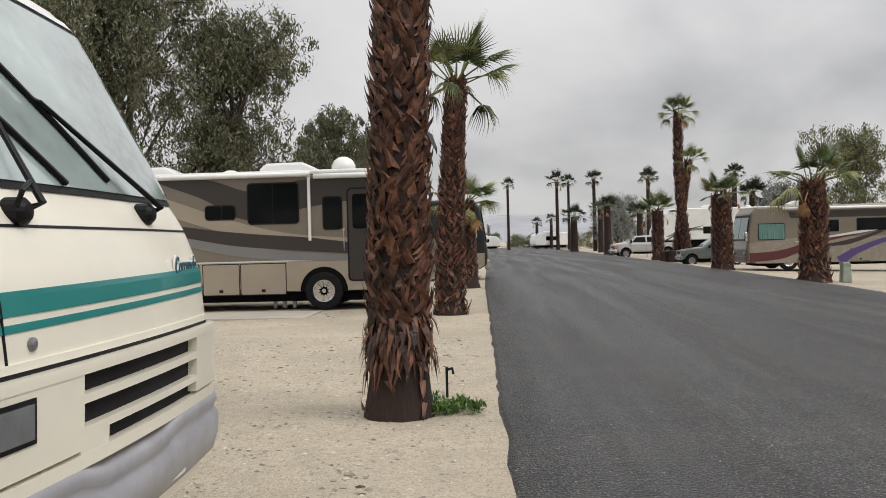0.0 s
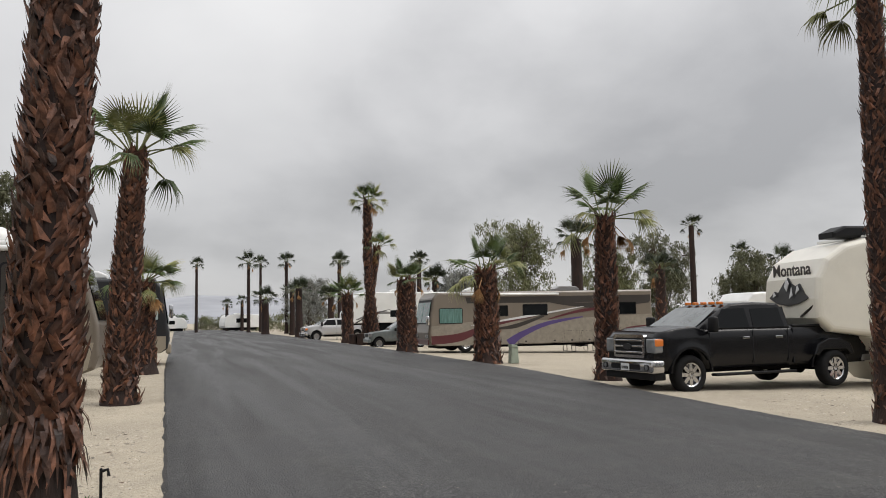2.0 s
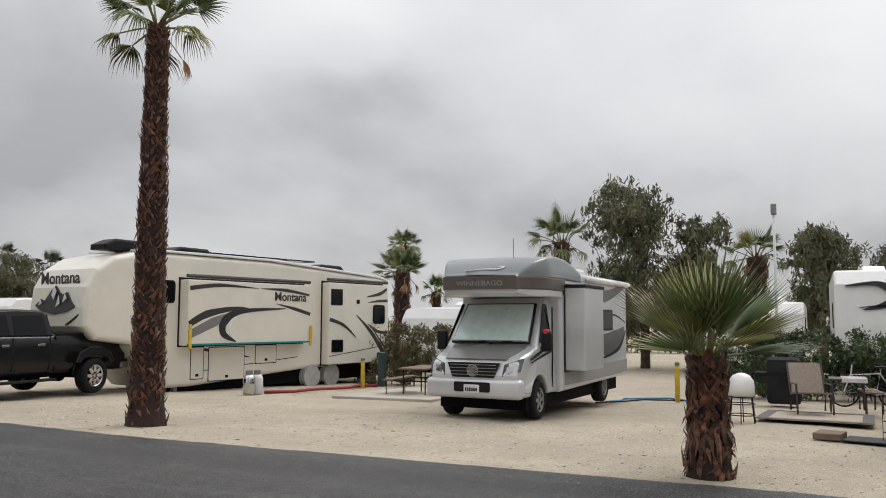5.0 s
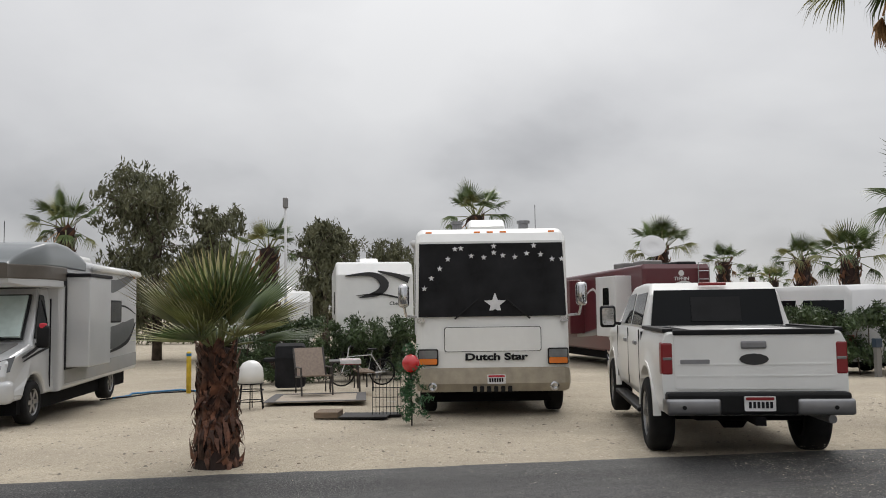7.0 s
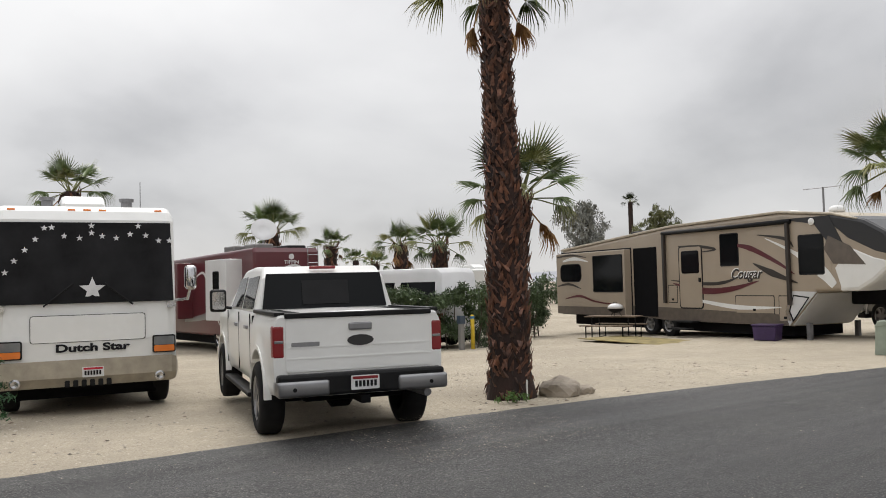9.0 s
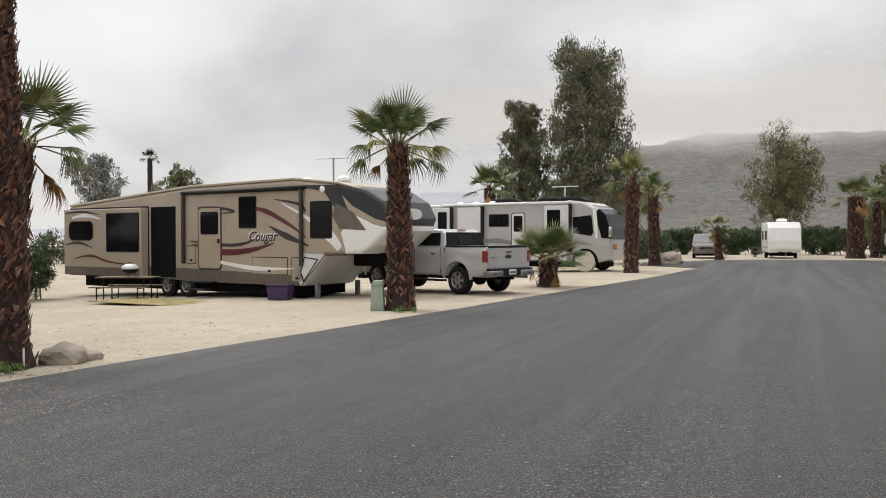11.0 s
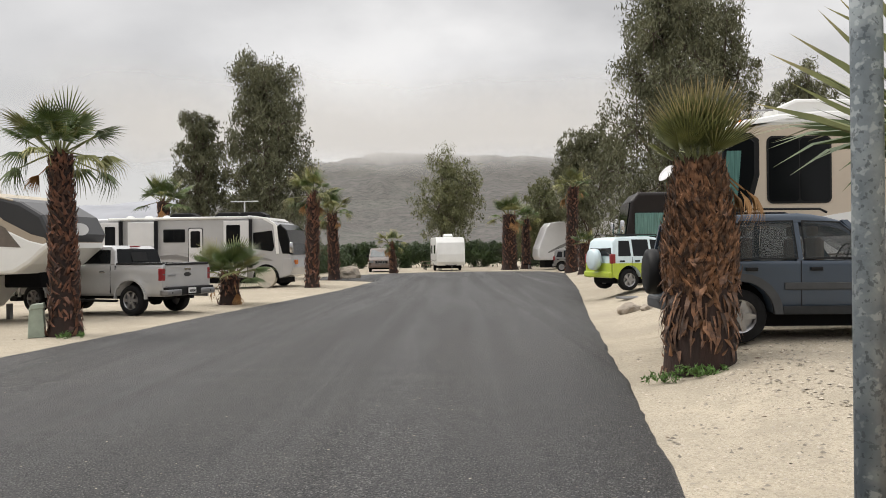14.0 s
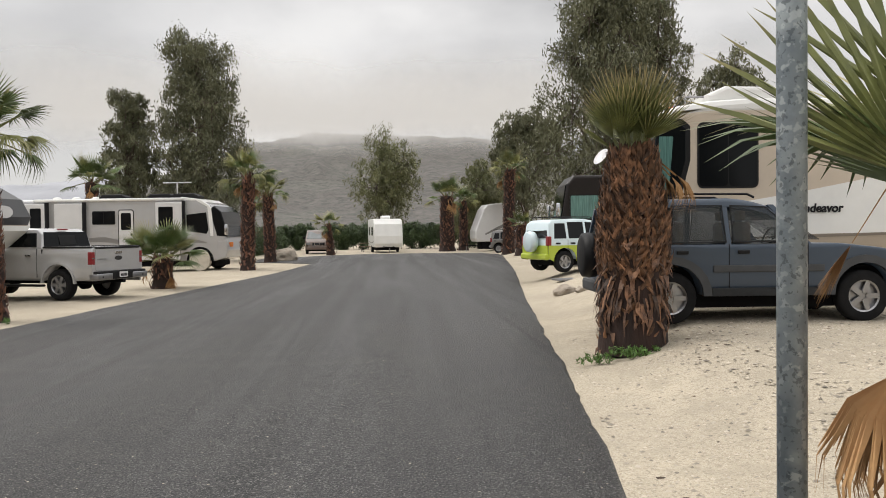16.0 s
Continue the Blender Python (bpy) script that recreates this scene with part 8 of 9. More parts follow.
def coach_swirl():
    t = rv("motorhome", 11.8, 40.5, 180, -.12, "tan motorhome with maroon and purple swirls and drawn curtains")
    h = 1.25
    shell(t, [(-12.6, .3), (-.4, .32), (-.02, .5), (.03, 1.0), (-.02, 1.5), (-.2, 2.7), (-.45, 2.98), (-12.6, 3.06)], h, TAUPE, .12)
    skirt(t, -12.3, -.6, h, .4)
    for s in (1, -1):
        y = s * h
        part("lower_panel", slab([(-12.5, .32), (-.45, .34), (-.1, .5), (-.1, 1.3), (-2.2, 1.5), (-5.6, 1.5), (-12.5, 1.75)], y + s * .005, .03), material("grey_beige_coach_paint", (.30, .265, .215), .3, coat=.3), t)
        part("upper_band", slab([(-12.5, 2.42), (-2.0, 2.42), (-1.9, 2.72), (-12.5, 2.78)], y + s * .004, .02), BROWN, t)
        stripes(t, y + s * .006, [(MAROON, [(-.1, .62), (-1.6, .75), (-3.4, 1.35), (-6.5, 1.9)], [.42, .4, .22, .05]), (BROWN, [(-3.2, 1.1), (-4.6, 1.25), (-6.2, 1.75)], [.05, .22, .1]),
                                  (PURPLE, [(-4.2, .35), (-4.9, .8), (-6.4, 1.35), (-8.4, 1.65)], [.5, .3, .2, .05]), (LSILVER, [(-2.2, 1.3), (-5.2, 1.72), (-8.5, 2.2)], [.03, .12, .03]),
                                  (MAROON, [(-6.4, 1.55), (-8.5, 2.0), (-11.5, 2.2)], [.03, .16, .05]), (BROWN, [(-6.2, 2.5), (-9, 2.25), (-12.4, 2.5)], [.05, .3, .3]), (MAROON, [(-10, .4), (-11, .9), (-12.4, 1.1)], [.2, .3, .1])])
        win(t, -1.75, -.5, 1.42, 2.2, y, .08, glass=CURTAIN)
        win(t, -4.2, -3.1, 1.75, 2.3, y, .05)
        win(t, -6.4, -5.0, 1.75, 2.35, y, .05)
        win(t, -11.6, -9.8, 1.75, 2.4, y, .05)
        for a in (-9.2, -8.2, -7.2, -5.6):
            hatch(t, a, a + .9, .34, .95, y, material("grey_beige_coach_paint", (.30, .265, .215)))
        awning(t, -7.0, -1.6, 2.86, y, WHITE)
        wheel(t, -1.9, s * (h - .14), .44, .27, CHROME)
        wheel(t, -9.4, s * (h - .14), .44, .27, CHROME)
        mirror(t, .1, s * (h + .02), 1.6, CHROME, .45, .2)
        part("head_light", on_front(rounded(s * .86 - .2, s * .86 + .2, .72, .9, .05), .05, .06), LAMPGLASS, t)
    part("nose_band", on_front(rounded(-1.15, 1.15, .4, .66, .05), .055, .06), MAROON, t)
    w = part("windshield", plate([(.0, -h + .1, 1.42), (.0, h - .1, 1.42), (-.2, h - .12, 2.62), (-.2, -h + .12, 2.62)], (1, 0, .16), -.02), BLACK, t)
    for a, b in ((-h + .16, -.03), (.03, h - .16)):
        part("pane", plate([(.03, a, 1.48), (.03, b, 1.48), (-.15, b, 2.5), (-.15, a, 2.5)], (1, 0, .16), -.02), CURTAIN, w, "teal curtains behind glass")
    roof_ac(t, -3, 0, 3.0)
    roof_ac(t, -8, 0, 3.04, GREY)


def tiffin():
    t = rv("motorhome", 26.3, -11.9, 4, -.55, "maroon motorhome with open slide-outs and roof luggage, seen from behind")
    h = 1.25
    # its tail is towards the road: local +x runs from the tail to the nose
    shell(t, [(0, .5), (11, .5), (11.2, 1.5), (10.9, 3.3), (0.1, 3.55), (0, 3.4)], h, MAROON, .1)
    skirt(t, .3, 10.8, h)
    words(t, "TIFFIN", .17, -.15, 3.05, 0, LSILVER, 0, .002, 1.2, front=(-.012, -1))
    part("emblem", on_front([(-.15 + .1 * math.cos(k * .4), 3.24 + .1 * math.sin(k * .4)) for k in range(16)], -.012, .02, -1), LSILVER, t, "plain round emblem")
    for k, (sp, wd) in enumerate(([[(-.9, 2.6), (-.3, 2.95), (.5, 2.75), (1.1, 2.85)], [.03, .07, .05, .02]], [[(-.9, 2.5), (.0, 2.7), (.6, 2.5), (1.1, 2.45)], [.02, .05, .05, .02]])):
        u, d = swoosh(sp, wd)
        part("swirl", on_front(u + d[::-1], -.014 - .002 * k, .02, -1), LSILVER, t)
    ladder(t, -.08, -.95, 1.2, 3.6)
    y = h
    for a, b in ((.9, 2.6), (5.2, 8.4)):
        sl = part("slide_out", box(a, b, y - .05, y + .6, 1.1, 3.2, .02), LSILVER if a < 2 else MAROON, t, "open slide-out room")
        part("pane", slab(rounded((a + b) / 2 - .3, (a + b) / 2 + .2, 1.9, 2.8, .05), y + .612, .02), GLASS, sl)
    stripes(t, y, [(LSILVER, [(2.8, .9), (3.6, 2.2), (4.2, 2.8), (5, 2.6)], [.05, .12, .1, .03]), (GREY, [(2.7, 1.6), (4, 1.2), (6, 1.0)], [.2, .25, .1])])
    for s in (1, -1):
        part("tail_light", on_front(rounded(s * 1.05 - .1, s * 1.05 + .1, 1.1, 1.5, .03), -.02, .04, -1), RED, t)
        wheel(t, 2.9, s * (h - .15), .46, .28, CHROME)
        wheel(t, 9.4, s * (h - .15), .46, .28, CHROME)
    for k, (xx, yy, hh) in enumerate(((1.2, .5, .22), (2.2, -.3, .18), (3.3, .3, .25), (.7, -.5, .15))):
        part("roof_box", box(xx - .5, xx + .4, yy - .35, yy + .35, 3.5, 3.5 + hh, .05), BLACK if k % 2 else GREY, t)
    d = part("dish_mast", tube([(1.6, .1, 3.5), (1.6, .1, 3.85)], .03, 6), STEEL, t)
    part("satellite_dish", lathe([(.02, 0), (.2, .02), (.38, .08), (.46, .14), (.45, .15), (.2, .05), (.02, .03)], 20, "x"), LSILVER, d, "grey satellite dish", True, pose(1.55, .1, 4.2, 0, -30, 160))


def box_trailer(x, y, heading, z, label, L, half, top, mat, low=.6, nose=.25, wheels=(-3.2,), bands=(), windows=(), ac=True, category="trailer"):
    """A plain travel trailer with a raked nose; front along +x from the origin."""
    t = rv("travel_trailer", x, y, heading, z, label, category)
    shell(t, [(-L, low), (-.15, low), (0, low + .3), (-.02, low + .9), (-nose, top - .45), (-nose - .35, top - .08), (-nose - .9, top), (-L, top)], half, mat, .1)
    skirt(t, -L + .3, -.6, half, low)
    part("hitch", tube([(-.3, -.5, .5), (1.0, 0, .45), (-.3, .5, .5)], .04, 6), DARK, t)
    for s in (1, -1):
        for xx in wheels:
            wheel(t, xx, s * (half - .1), .34, .2)
        for a, b, z0, z1 in windows:
            win(t, a, b, z0, z1, s * half, .06)
        stripes(t, s * half, bands)
        part("corner_trim", box(-L + .01, -L + .06, min(s * (half - .02), s * (half + .012)), max(s * (half - .02), s * (half + .012)), low, top - .1), LSILVER, t)
        part("tail_light", box(-L - .02, -L + .03, min(s * (half - .2), s * (half - .05)), max(s * (half - .2), s * (half - .05)), low + .15, low + .4), RED, t)
    part("front_jack", box(.5, .56, -.03, .03, .0, .5), STEEL, t)
    if ac:
        roof_ac(t, -L * .45, 0, top)
    vent(t, -L * .75, .2, top)
    return t


coronado()
brown_motorhome()
dark_coach(-.35, 35.0, 0, 0, "dark motorhome with a bright curved windscreen facing the road", CHARCOAL, SHADEGLASS)
montana()
sprinter_motorhome()
white_star_motorhome()
cougar()
silver_motorhome()
endeavor()
dark_coach(-6.0, -31.0, -4, .38, "dark brown motorhome with a teal windscreen and a roof dish", material("near_black_brown_paint", (.014, .010, .009), .35, coat=.05, spec=.25), CURTAIN, True)
coach_swirl()
tiffin()
box_trailer(0.3, -66.5, 97, 0.0, "small white travel trailer at the end of the road", 5.0, 1.15, 2.75, WHITE, low=.45, windows=((-2.2, -1.2, 1.4, 2.1), (-4.4, -3.6, 1.4, 2.1)), wheels=(-2.6,), bands=[(GREY, [(-.6, .95), (-2, .8), (-4.8, .9)], [.05, .08, .04])])
box_trailer(-6.6, -68.0, 6, .0, "white and grey fifth-wheel trailer seen by its nose", 9, 1.22, 3.9, LSILVER, low=.8, nose=.7, wheels=(-6, -7), bands=[(GREY, [(-.8, 1.4), (-3, 2.2), (-6, 1.6)], [.1, .3, .1])], windows=((-3.4, -2.4, 1.7, 2.5), (-6.4, -5.2, 1.7, 2.5)))
c = box_trailer(26.6, -1.75, 180, -.55, "white fifth-wheel trailer with a black hooked swoosh behind the hedge", 9, 1.25, 3.75, WHITE, low=1.2, nose=.12, wheels=(-6, -7), windows=((-3.4, -2.4, 2.0, 2.8),))
for sp, wd in (([(.95, 3.25), (.1, 3.3), (-.3, 3.0), (-.1, 2.7), (.5, 2.55)], [.03, .14, .3, .2, .02]), ([(-.1, 3.4), (-.7, 3.25), (-1.1, 3.1)], [.04, .14, .2]), ([(.6, 2.62), (-.2, 2.65), (-1.1, 2.45)], [.01, .06, .04])):
    u_, d_ = swoosh([(-a, b) for a, b in sp], wd)
    part("swoosh", on_front(u_ + d_[::-1], -.02, .12), CHARCOAL, c)
words(c, "Cheetah", .16, .72, 2.35, 0, INK, .2, .002, front=(.02, 1))
box_trailer(33.5, 1.6, 180, -.6, "white motorhome roof and windscreen behind the hedge", 8, 1.2, 3.0, WHITE, low=.6, windows=((-2.4, -.8, 1.7, 2.4),), wheels=(-1.2, -6), category="motorhome")
box_trailer(13.9, 72.4, 183, -.25, "long white fifth-wheel trailer with dark swooshes behind palms", 11, 1.25, 4.2, WHITE, low=1.5, nose=.8, wheels=(-7, -8), bands=[(GREY, [(-.9, 1.8), (-3, 2.4), (-6, 2.2), (-9, 2.6)], [.1, .25, .12, .05]), (CHARCOAL, [(-.8, 1.5), (-2.2, 2.2), (-4, 2.7)], [.1, .12, .03])], windows=((-5, -4, 2.0, 2.6), (-8.2, -7, 2.0, 2.6)))
box_trailer(27.5, 36.9, 182, -.6, "white trailer roof beyond the black pickup", 8, 1.2, 3.25, WHITE, low=.7, wheels=(-5,), windows=((-3, -1.5, 1.9, 2.6), (-6.5, -5, 1.9, 2.6)))
box_trailer(7.0, 140.0, 200, 0, "small white travel trailer at the far road end", 6, 1.2, 2.7, WHITE, wheels=(-3,), windows=((-4, -2, 1.4, 2.1),))
box_trailer(1.5, 146.0, 10, 0, "small white trailer in the far distance", 5, 1.2, 2.4, WHITE, wheels=(-3,), windows=((-4, -2, 1.3, 1.9),))
box_trailer(28.5, 13.6, 180, -.6, "grey trailer roof with white vents behind the shrubs", 9, 1.25, 2.75, LSILVER, low=.6, wheels=(-5,), windows=((-4, -2.5, 1.4, 2.0),))
box_trailer(36.0, 3.0, 180, -.6, "pale trailer roof beyond the hedge", 9, 1.25, 2.5, WHITE, low=.6, wheels=(-5,), windows=((-4, -2.5, 1.4, 2.0),))
box_trailer(31.0, -26.0, 180, -.6, "white trailer beyond the hedge", 8, 1.25, 2.9, WHITE, low=.6, wheels=(-5,), windows=((-4, -2.5, 1.4, 2.0),))
SPRV = [(-1.2, .6), (-1.25, 1.2), (-1.15, 2.4), (-.95, 2.58), (3.4, 2.60), (3.85, 2.48), (4.65, 1.42), (5.2, 1.18), (5.35, .95), (5.36, .5)]
car(22.8, -15.5, 12, -.45, LSILVER, "tall pale silver camper van behind the hedge", SPRV, [[(-1.0, 1.55), (.6, 1.55), (.6, 2.15), (-.95, 2.15)], [(.9, 1.55), (3.0, 1.55), (3.0, 2.15), (.9, 2.15)], [(3.3, 1.5), (4.45, 1.5), (3.95, 2.2), (3.3, 2.2)]], 4.3, .98, .36, "van", "camper_van", greenhouse=1.45, roof_rack=False)

# ---- smaller things on the lots ----
def gpose(x, y, rz=0, dz=0.0):
    return pose(x, y, ground_z(x, y) - 0.01 + dz, 0, 0, rz)


def steel_pole():
    p = thing("steel_pole", gpose(-1.0, -2.7), "galvanised steel pole with a mottled weathered surface", "pole")
    part("shaft", lathe([(.047, -.05), (.047, 3.6), (.04, 3.61)], 24), GALV, p, smooth=True)
    part("cap", lathe([(.05, 3.58), (.05, 3.63), (.01, 3.65)], 20), GALV, p)
    part("collar", lathe([(.075, -.03), (.075, .03), (.05, .05)], 20), CONCRETE, p)


def utility_box(x, y, rz=0):
    b = thing("utility_box", gpose(x, y, rz), "pale green plastic utility pedestal with a sloping lid", "utility box", "utility boxes")
    part("body", prism([(-.16, 0), (.16, 0), (.13, .58), (.06, .66), (-.12, .66)], .15, .02), GREEN_BOX, b)
    part("lid", prism([(-.15, .60), (.15, .56), (.09, .68), (-.13, .70)], .165, .02), GREEN_BOX, b)
    part("label_plate", box(.14, .15, -.06, .06, .35, .45), PLATE, b)


def bollard(x, y, top=0.9, mate=False):
    b = thing("bollard", gpose(x, y), "yellow painted steel guard post", "bollard", "guard posts")
    part("post", lathe([(.06, -.05), (.06, top), (.045, top + .03), (.005, top + .04)], 14), YELLOW, b, smooth=True)
    part("cap_band", lathe([(.063, top - .08), (.063, top - .01)], 14), BLUEHOSE, b)
    if mate:
        g = thing("hookup_post", gpose(x + .1, y + .35), "grey electric hookup post beside a yellow post", "hookup post")
        part("post", box(-.07, .07, -.07, .07, -.05, 1.0, .01), GREY, g)
        part("head", box(-.1, .1, -.09, .09, .78, 1.02, .015), BLUEGREY, g)


def pedestal(x, y, rz=0):
    g = thing("hookup_pedestal", gpose(x, y, rz), "dark green electric hookup pedestal with cables", "hookup post")
    part("body", box(-.14, .14, -.1, .1, -.05, .95, .015), material("dark_green_box", (.02, .05, .045), .5), g)
    part("hood", prism([(-.18, .92), (.18, .92), (.18, 1.0), (-.1, 1.08), (-.18, 1.05)], .13, .01), material("dark_green_box", (.02, .05, .045), .5), g)
    part("cable", tube([(.1, .1, .5), (.3, .15, .2), (.5, .1, .03), (.9, .3, .02)], .02, 6), BLACK, g)
    part("meter", lathe([(.08, .1), (.08, .14), (.01, .15)], 14, "y"), LAMPGLASS, g, m=Matrix.Translation((0, 0, .75)))


def hose(points, r, mat, label):
    q = [Vector((x, y, ground_z(x, y) + r)) for x, y in points]
    solo("hose", tube(q, r, 7), mat, label, "hose", smooth=True)


def picnic_table(x, y, rz=0, label="brown slatted picnic table with steel frame"):
    t = thing("picnic_table", gpose(x, y, rz), label, "picnic table", "picnic tables")
    for k in range(5):
        part("top_slat", box(-.9, .9, -.36 + k * .147, -.225 + k * .147, .72, .76, .008), WOOD, t)
    for s in (1, -1):
        for k in range(2):
            part("seat_slat", box(-.9, .9, s * .66 - .14 + k * .145, s * .66 - .01 + k * .145, .43, .47, .008), WOOD, t)
    for xx in (-.65, .65):
        part("frame", tube([(xx, -.78, .42), (xx, -.78, .03), (xx, -.3, .03), (xx, -.3, .72), (xx, .3, .72), (xx, .3, .03), (xx, .78, .03), (xx, .78, .42)], .022, 7), BLACK, t)
        part("brace", tube([(xx, -.78, .42), (xx, .78, .42)], .02, 7), BLACK, t)
    return t


def barbecue(x, y, z):
    b = thing("barbecue", pose(x, y, z), "small black table grill with a silver domed lid", "barbecue")
    part("bowl", lathe([(.1, 0), (.22, .06), (.25, .14)], 18), BLACK, b)
    part("lid", lathe([(.26, .14), (.25, .22), (.16, .29), (.02, .31)], 18), LSILVER, b, smooth=True)
    part("handle", tube([(-.08, 0, .3), (-.06, 0, .35), (.06, 0, .35), (.08, 0, .3)], .012, 6), BLACK, b)
    for k in range(3):
        a = k * 2.09
        part("leg", tube([(.12 * math.cos(a), .12 * math.sin(a), .02), (.2 * math.cos(a), .2 * math.sin(a), -.10)], .012, 5), BLACK, b)


def boulder(x, y, r, seed, label="rough brown boulder on the gravel", flat=.7):
    bm = bmesh.new()
    bmesh.ops.create_icosphere(bm, subdivisions=3, radius=r)
    for v in bm.verts:
        d = v.co.normalized()
        k = 1 + .28 * noise.noise(d * 1.6 + Vector((seed, 0, 0))) + .12 * noise.noise(d * 4 + Vector((0, seed, 0)))
        v.co = Vector((v.co.x * k * 1.15, v.co.y * k, v.co.z * k * flat))
    solo("boulder", bm, BOULDER, label, "rock", "rocks by the road", m=gpose(x, y, seed * 40, r * flat * .45))


def weeds(x, y, spread, count, seed):
    rng = np.random.RandomState(seed)
    c = [(rng.normal(0, spread), rng.normal(0, spread), .05 + .05 * rng.rand()) for _ in range(count)]
    V, F = leaf_cloud(c, [.09] * count, 26, .04, seed, droop=-.9)
    V[:, 2] = np.maximum(V[:, 2], .0)
    solo("weeds", raw(V.tolist(), F.tolist(), WEED), None, "low green weeds growing in the gravel", "weeds", kind="stuff", m=gpose(x, y))


def riser(x, y, h=.3, head=True):
    r = thing("water_riser", gpose(x, y), "thin white standpipe for irrigation", "standpipe")
    part("pipe", lathe([(.014, -.03), (.014, h), (.01, h + .01)], 10), PVC if not head else BLACK, r)
    part("elbow", tube([(0, 0, h - .02), (.06, -.03, h - .0), (.07, -.035, h - .06)], .015, 7), PVC if not head else BLACK, r)


def patio():
    solo("patio_slab", box(15.7, 22.6, -1.75, 1.5, -.06, .05, .01), CONCRETE, "worn sandy concrete patio slab", "patio", kind="structure", m=pose(0, 0, -.30, 0, 1.7, -1.5) @ pose(0, 0, .46, 0, 0, 0) @ pose(0, 0, -.0))
    m = thing("patio_mat", pose(17.6, .05, -.225, 0, 1.7, -3), "brown outdoor mat with a dark border", "mat")
    part("field", box(-1.15, 1.15, -1.0, 1.0, .02, .034, .004), MAT, m)
    for a in ((-1.15, 1.15, -1.0, -.8), (-1.15, 1.15, .8, 1.0), (-1.15, -.95, -.8, .8), (.95, 1.15, -.8, .8)):
        part("border", box(*a, .03, .042, .003), MAT_D, m)
    z = -.2
    ch = thing("lounge_chair", pose(18.3, .15, z, 0, 0, 190), "low brown sling lounge chair on the mat", "chair", "patio furniture")
    for s in (-.33, .33):
        part("arm_frame", tube([(-.35, s, .02), (-.3, s, .58), (.4, s, .60), (.5, s, .02)], .02, 7), BROWN, ch)
        part("back_post", tube([(-.3, s, .36), (-.72, s, .98)], .02, 7), BROWN, ch)
        part("seat_rail", tube([(.5, s, .44), (-.3, s, .36)], .02, 7), BROWN, ch)
    part("seat", plate([(.5, -.31, .45), (.5, .31, .45), (-.3, .31, .37), (-.3, -.31, .37)], (0, 0, 1), .015), FABRIC, ch)
    part("backrest", plate([(-.3, -.31, .37), (-.3, .31, .37), (-.72, .31, .98), (-.72, -.31, .98)], (.8, 0, .5), .015), FABRIC, ch)
    tb = thing("side_table", pose(19.4, -.55, z - .04), "small dark side table with a red checked cloth", "table", "patio furniture")
    part("tabletop", box(-.4, .4, -.35, .35, .66, .70, .01), BROWN, tb)
    part("cloth", box(-.42, .42, -.37, .1, .62, .712, .008), REDCLOTH, tb, "red and white checked cloth")
    for k in range(8):
        part("check", box(-.425 + k * .106, -.375 + k * .106, -.374, .102, .63, .716), PLATE, tb)
    for a, b in ((-.35, -.3), (.35, -.3), (-.35, .3), (.35, .3)):
        part("leg", tube([(a, b, .66), (a * 1.1, b * 1.1, .0)], .018, 6), BROWN, tb)
    bn = thing("bench", pose(19.6, -1.0, z - .05, 0, 0, 5), "low dark wooden bench on the patio", "bench", "patio furniture")
    for k in range(3):
        part("slat", box(-.6, .6, -.18 + k * .125, -.07 + k * .125, .42, .45), WOOD, bn)
    for a in (-.5, .5):
        part("leg_frame", tube([(a, -.15, .0), (a, -.15, .42), (a, .15, .42), (a, .15, .0)], .02, 6), BROWN, bn)
    g = thing("covered_grill", pose(21.4, .75, z - .15), "barbecue under a black weather cover", "barbecue")
    part("cover", prism([(-.35, .05), (.35, .05), (.33, .8), (.2, 1.08), (0, 1.15), (-.2, 1.08), (-.33, .8)], .38, .09), BLACKCLOTH, g)
    part("side_shelf", box(-.3, .3, .36, .66, .7, .78, .02), BLACKCLOTH, g)
    bi = thing("bicycle", pose(21.3, -1.05, z - .12, 0, 0, 95), "silver bicycle leaning behind the patio table", "bicycle")
    for xx in (-.52, .52):
        w = part("wheel", lathe([(.31, -.018), (.34, 0), (.31, .018), (.30, 0), (.31, -.018)], 26, "y", cap=False), RUBBER, bi, m=Matrix.Translation((xx, 0, .34)))
        for k in range(8):
            a = k * math.pi / 8
            part("spoke", tube([(-.3 * math.cos(a), 0, -.3 * math.sin(a)), (.3 * math.cos(a), 0, .3 * math.sin(a))], .002, 4), CHROME, w)
    part("frame", tube([(-.52, 0, .34), (-.15, 0, .3), (.36, 0, .75), (-.25, 0, .78), (-.15, 0, .3)], .018, 7), LSILVER, bi)
    part("stay", tube([(-.52, 0, .34), (-.25, 0, .78), (-.27, 0, .9)], .014, 6), LSILVER, bi)
    part("fork", tube([(.52, 0, .34), (.36, 0, .78), (.33, 0, .98)], .016, 6), LSILVER, bi)
    part("handlebar", tube([(.25, -.28, 1.02), (.33, 0, .99), (.25, .28, 1.02)], .013, 6), BLACK, bi)
    part("saddle", box(-.4, -.15, -.07, .07, .9, .95, .02), BLACK, bi)
    d = thing("satellite_dome", pose(16.1, 1.3, ground_z(16.1, 1.3)), "white portable satellite dome on a wire stand", "satellite dome")
    part("dome", lathe([(.23, .50), (.235, .66), (.22, .78), (.15, .88), (.06, .92), (.005, .925)], 22), WHITE, d, smooth=True)
    for k in range(6):
        a = k * math.pi / 3
        part("stand_leg", tube([(.2 * math.cos(a), .2 * math.sin(a), .5), (.26 * math.cos(a), .26 * math.sin(a), 0)], .01, 5), BLACK, d)
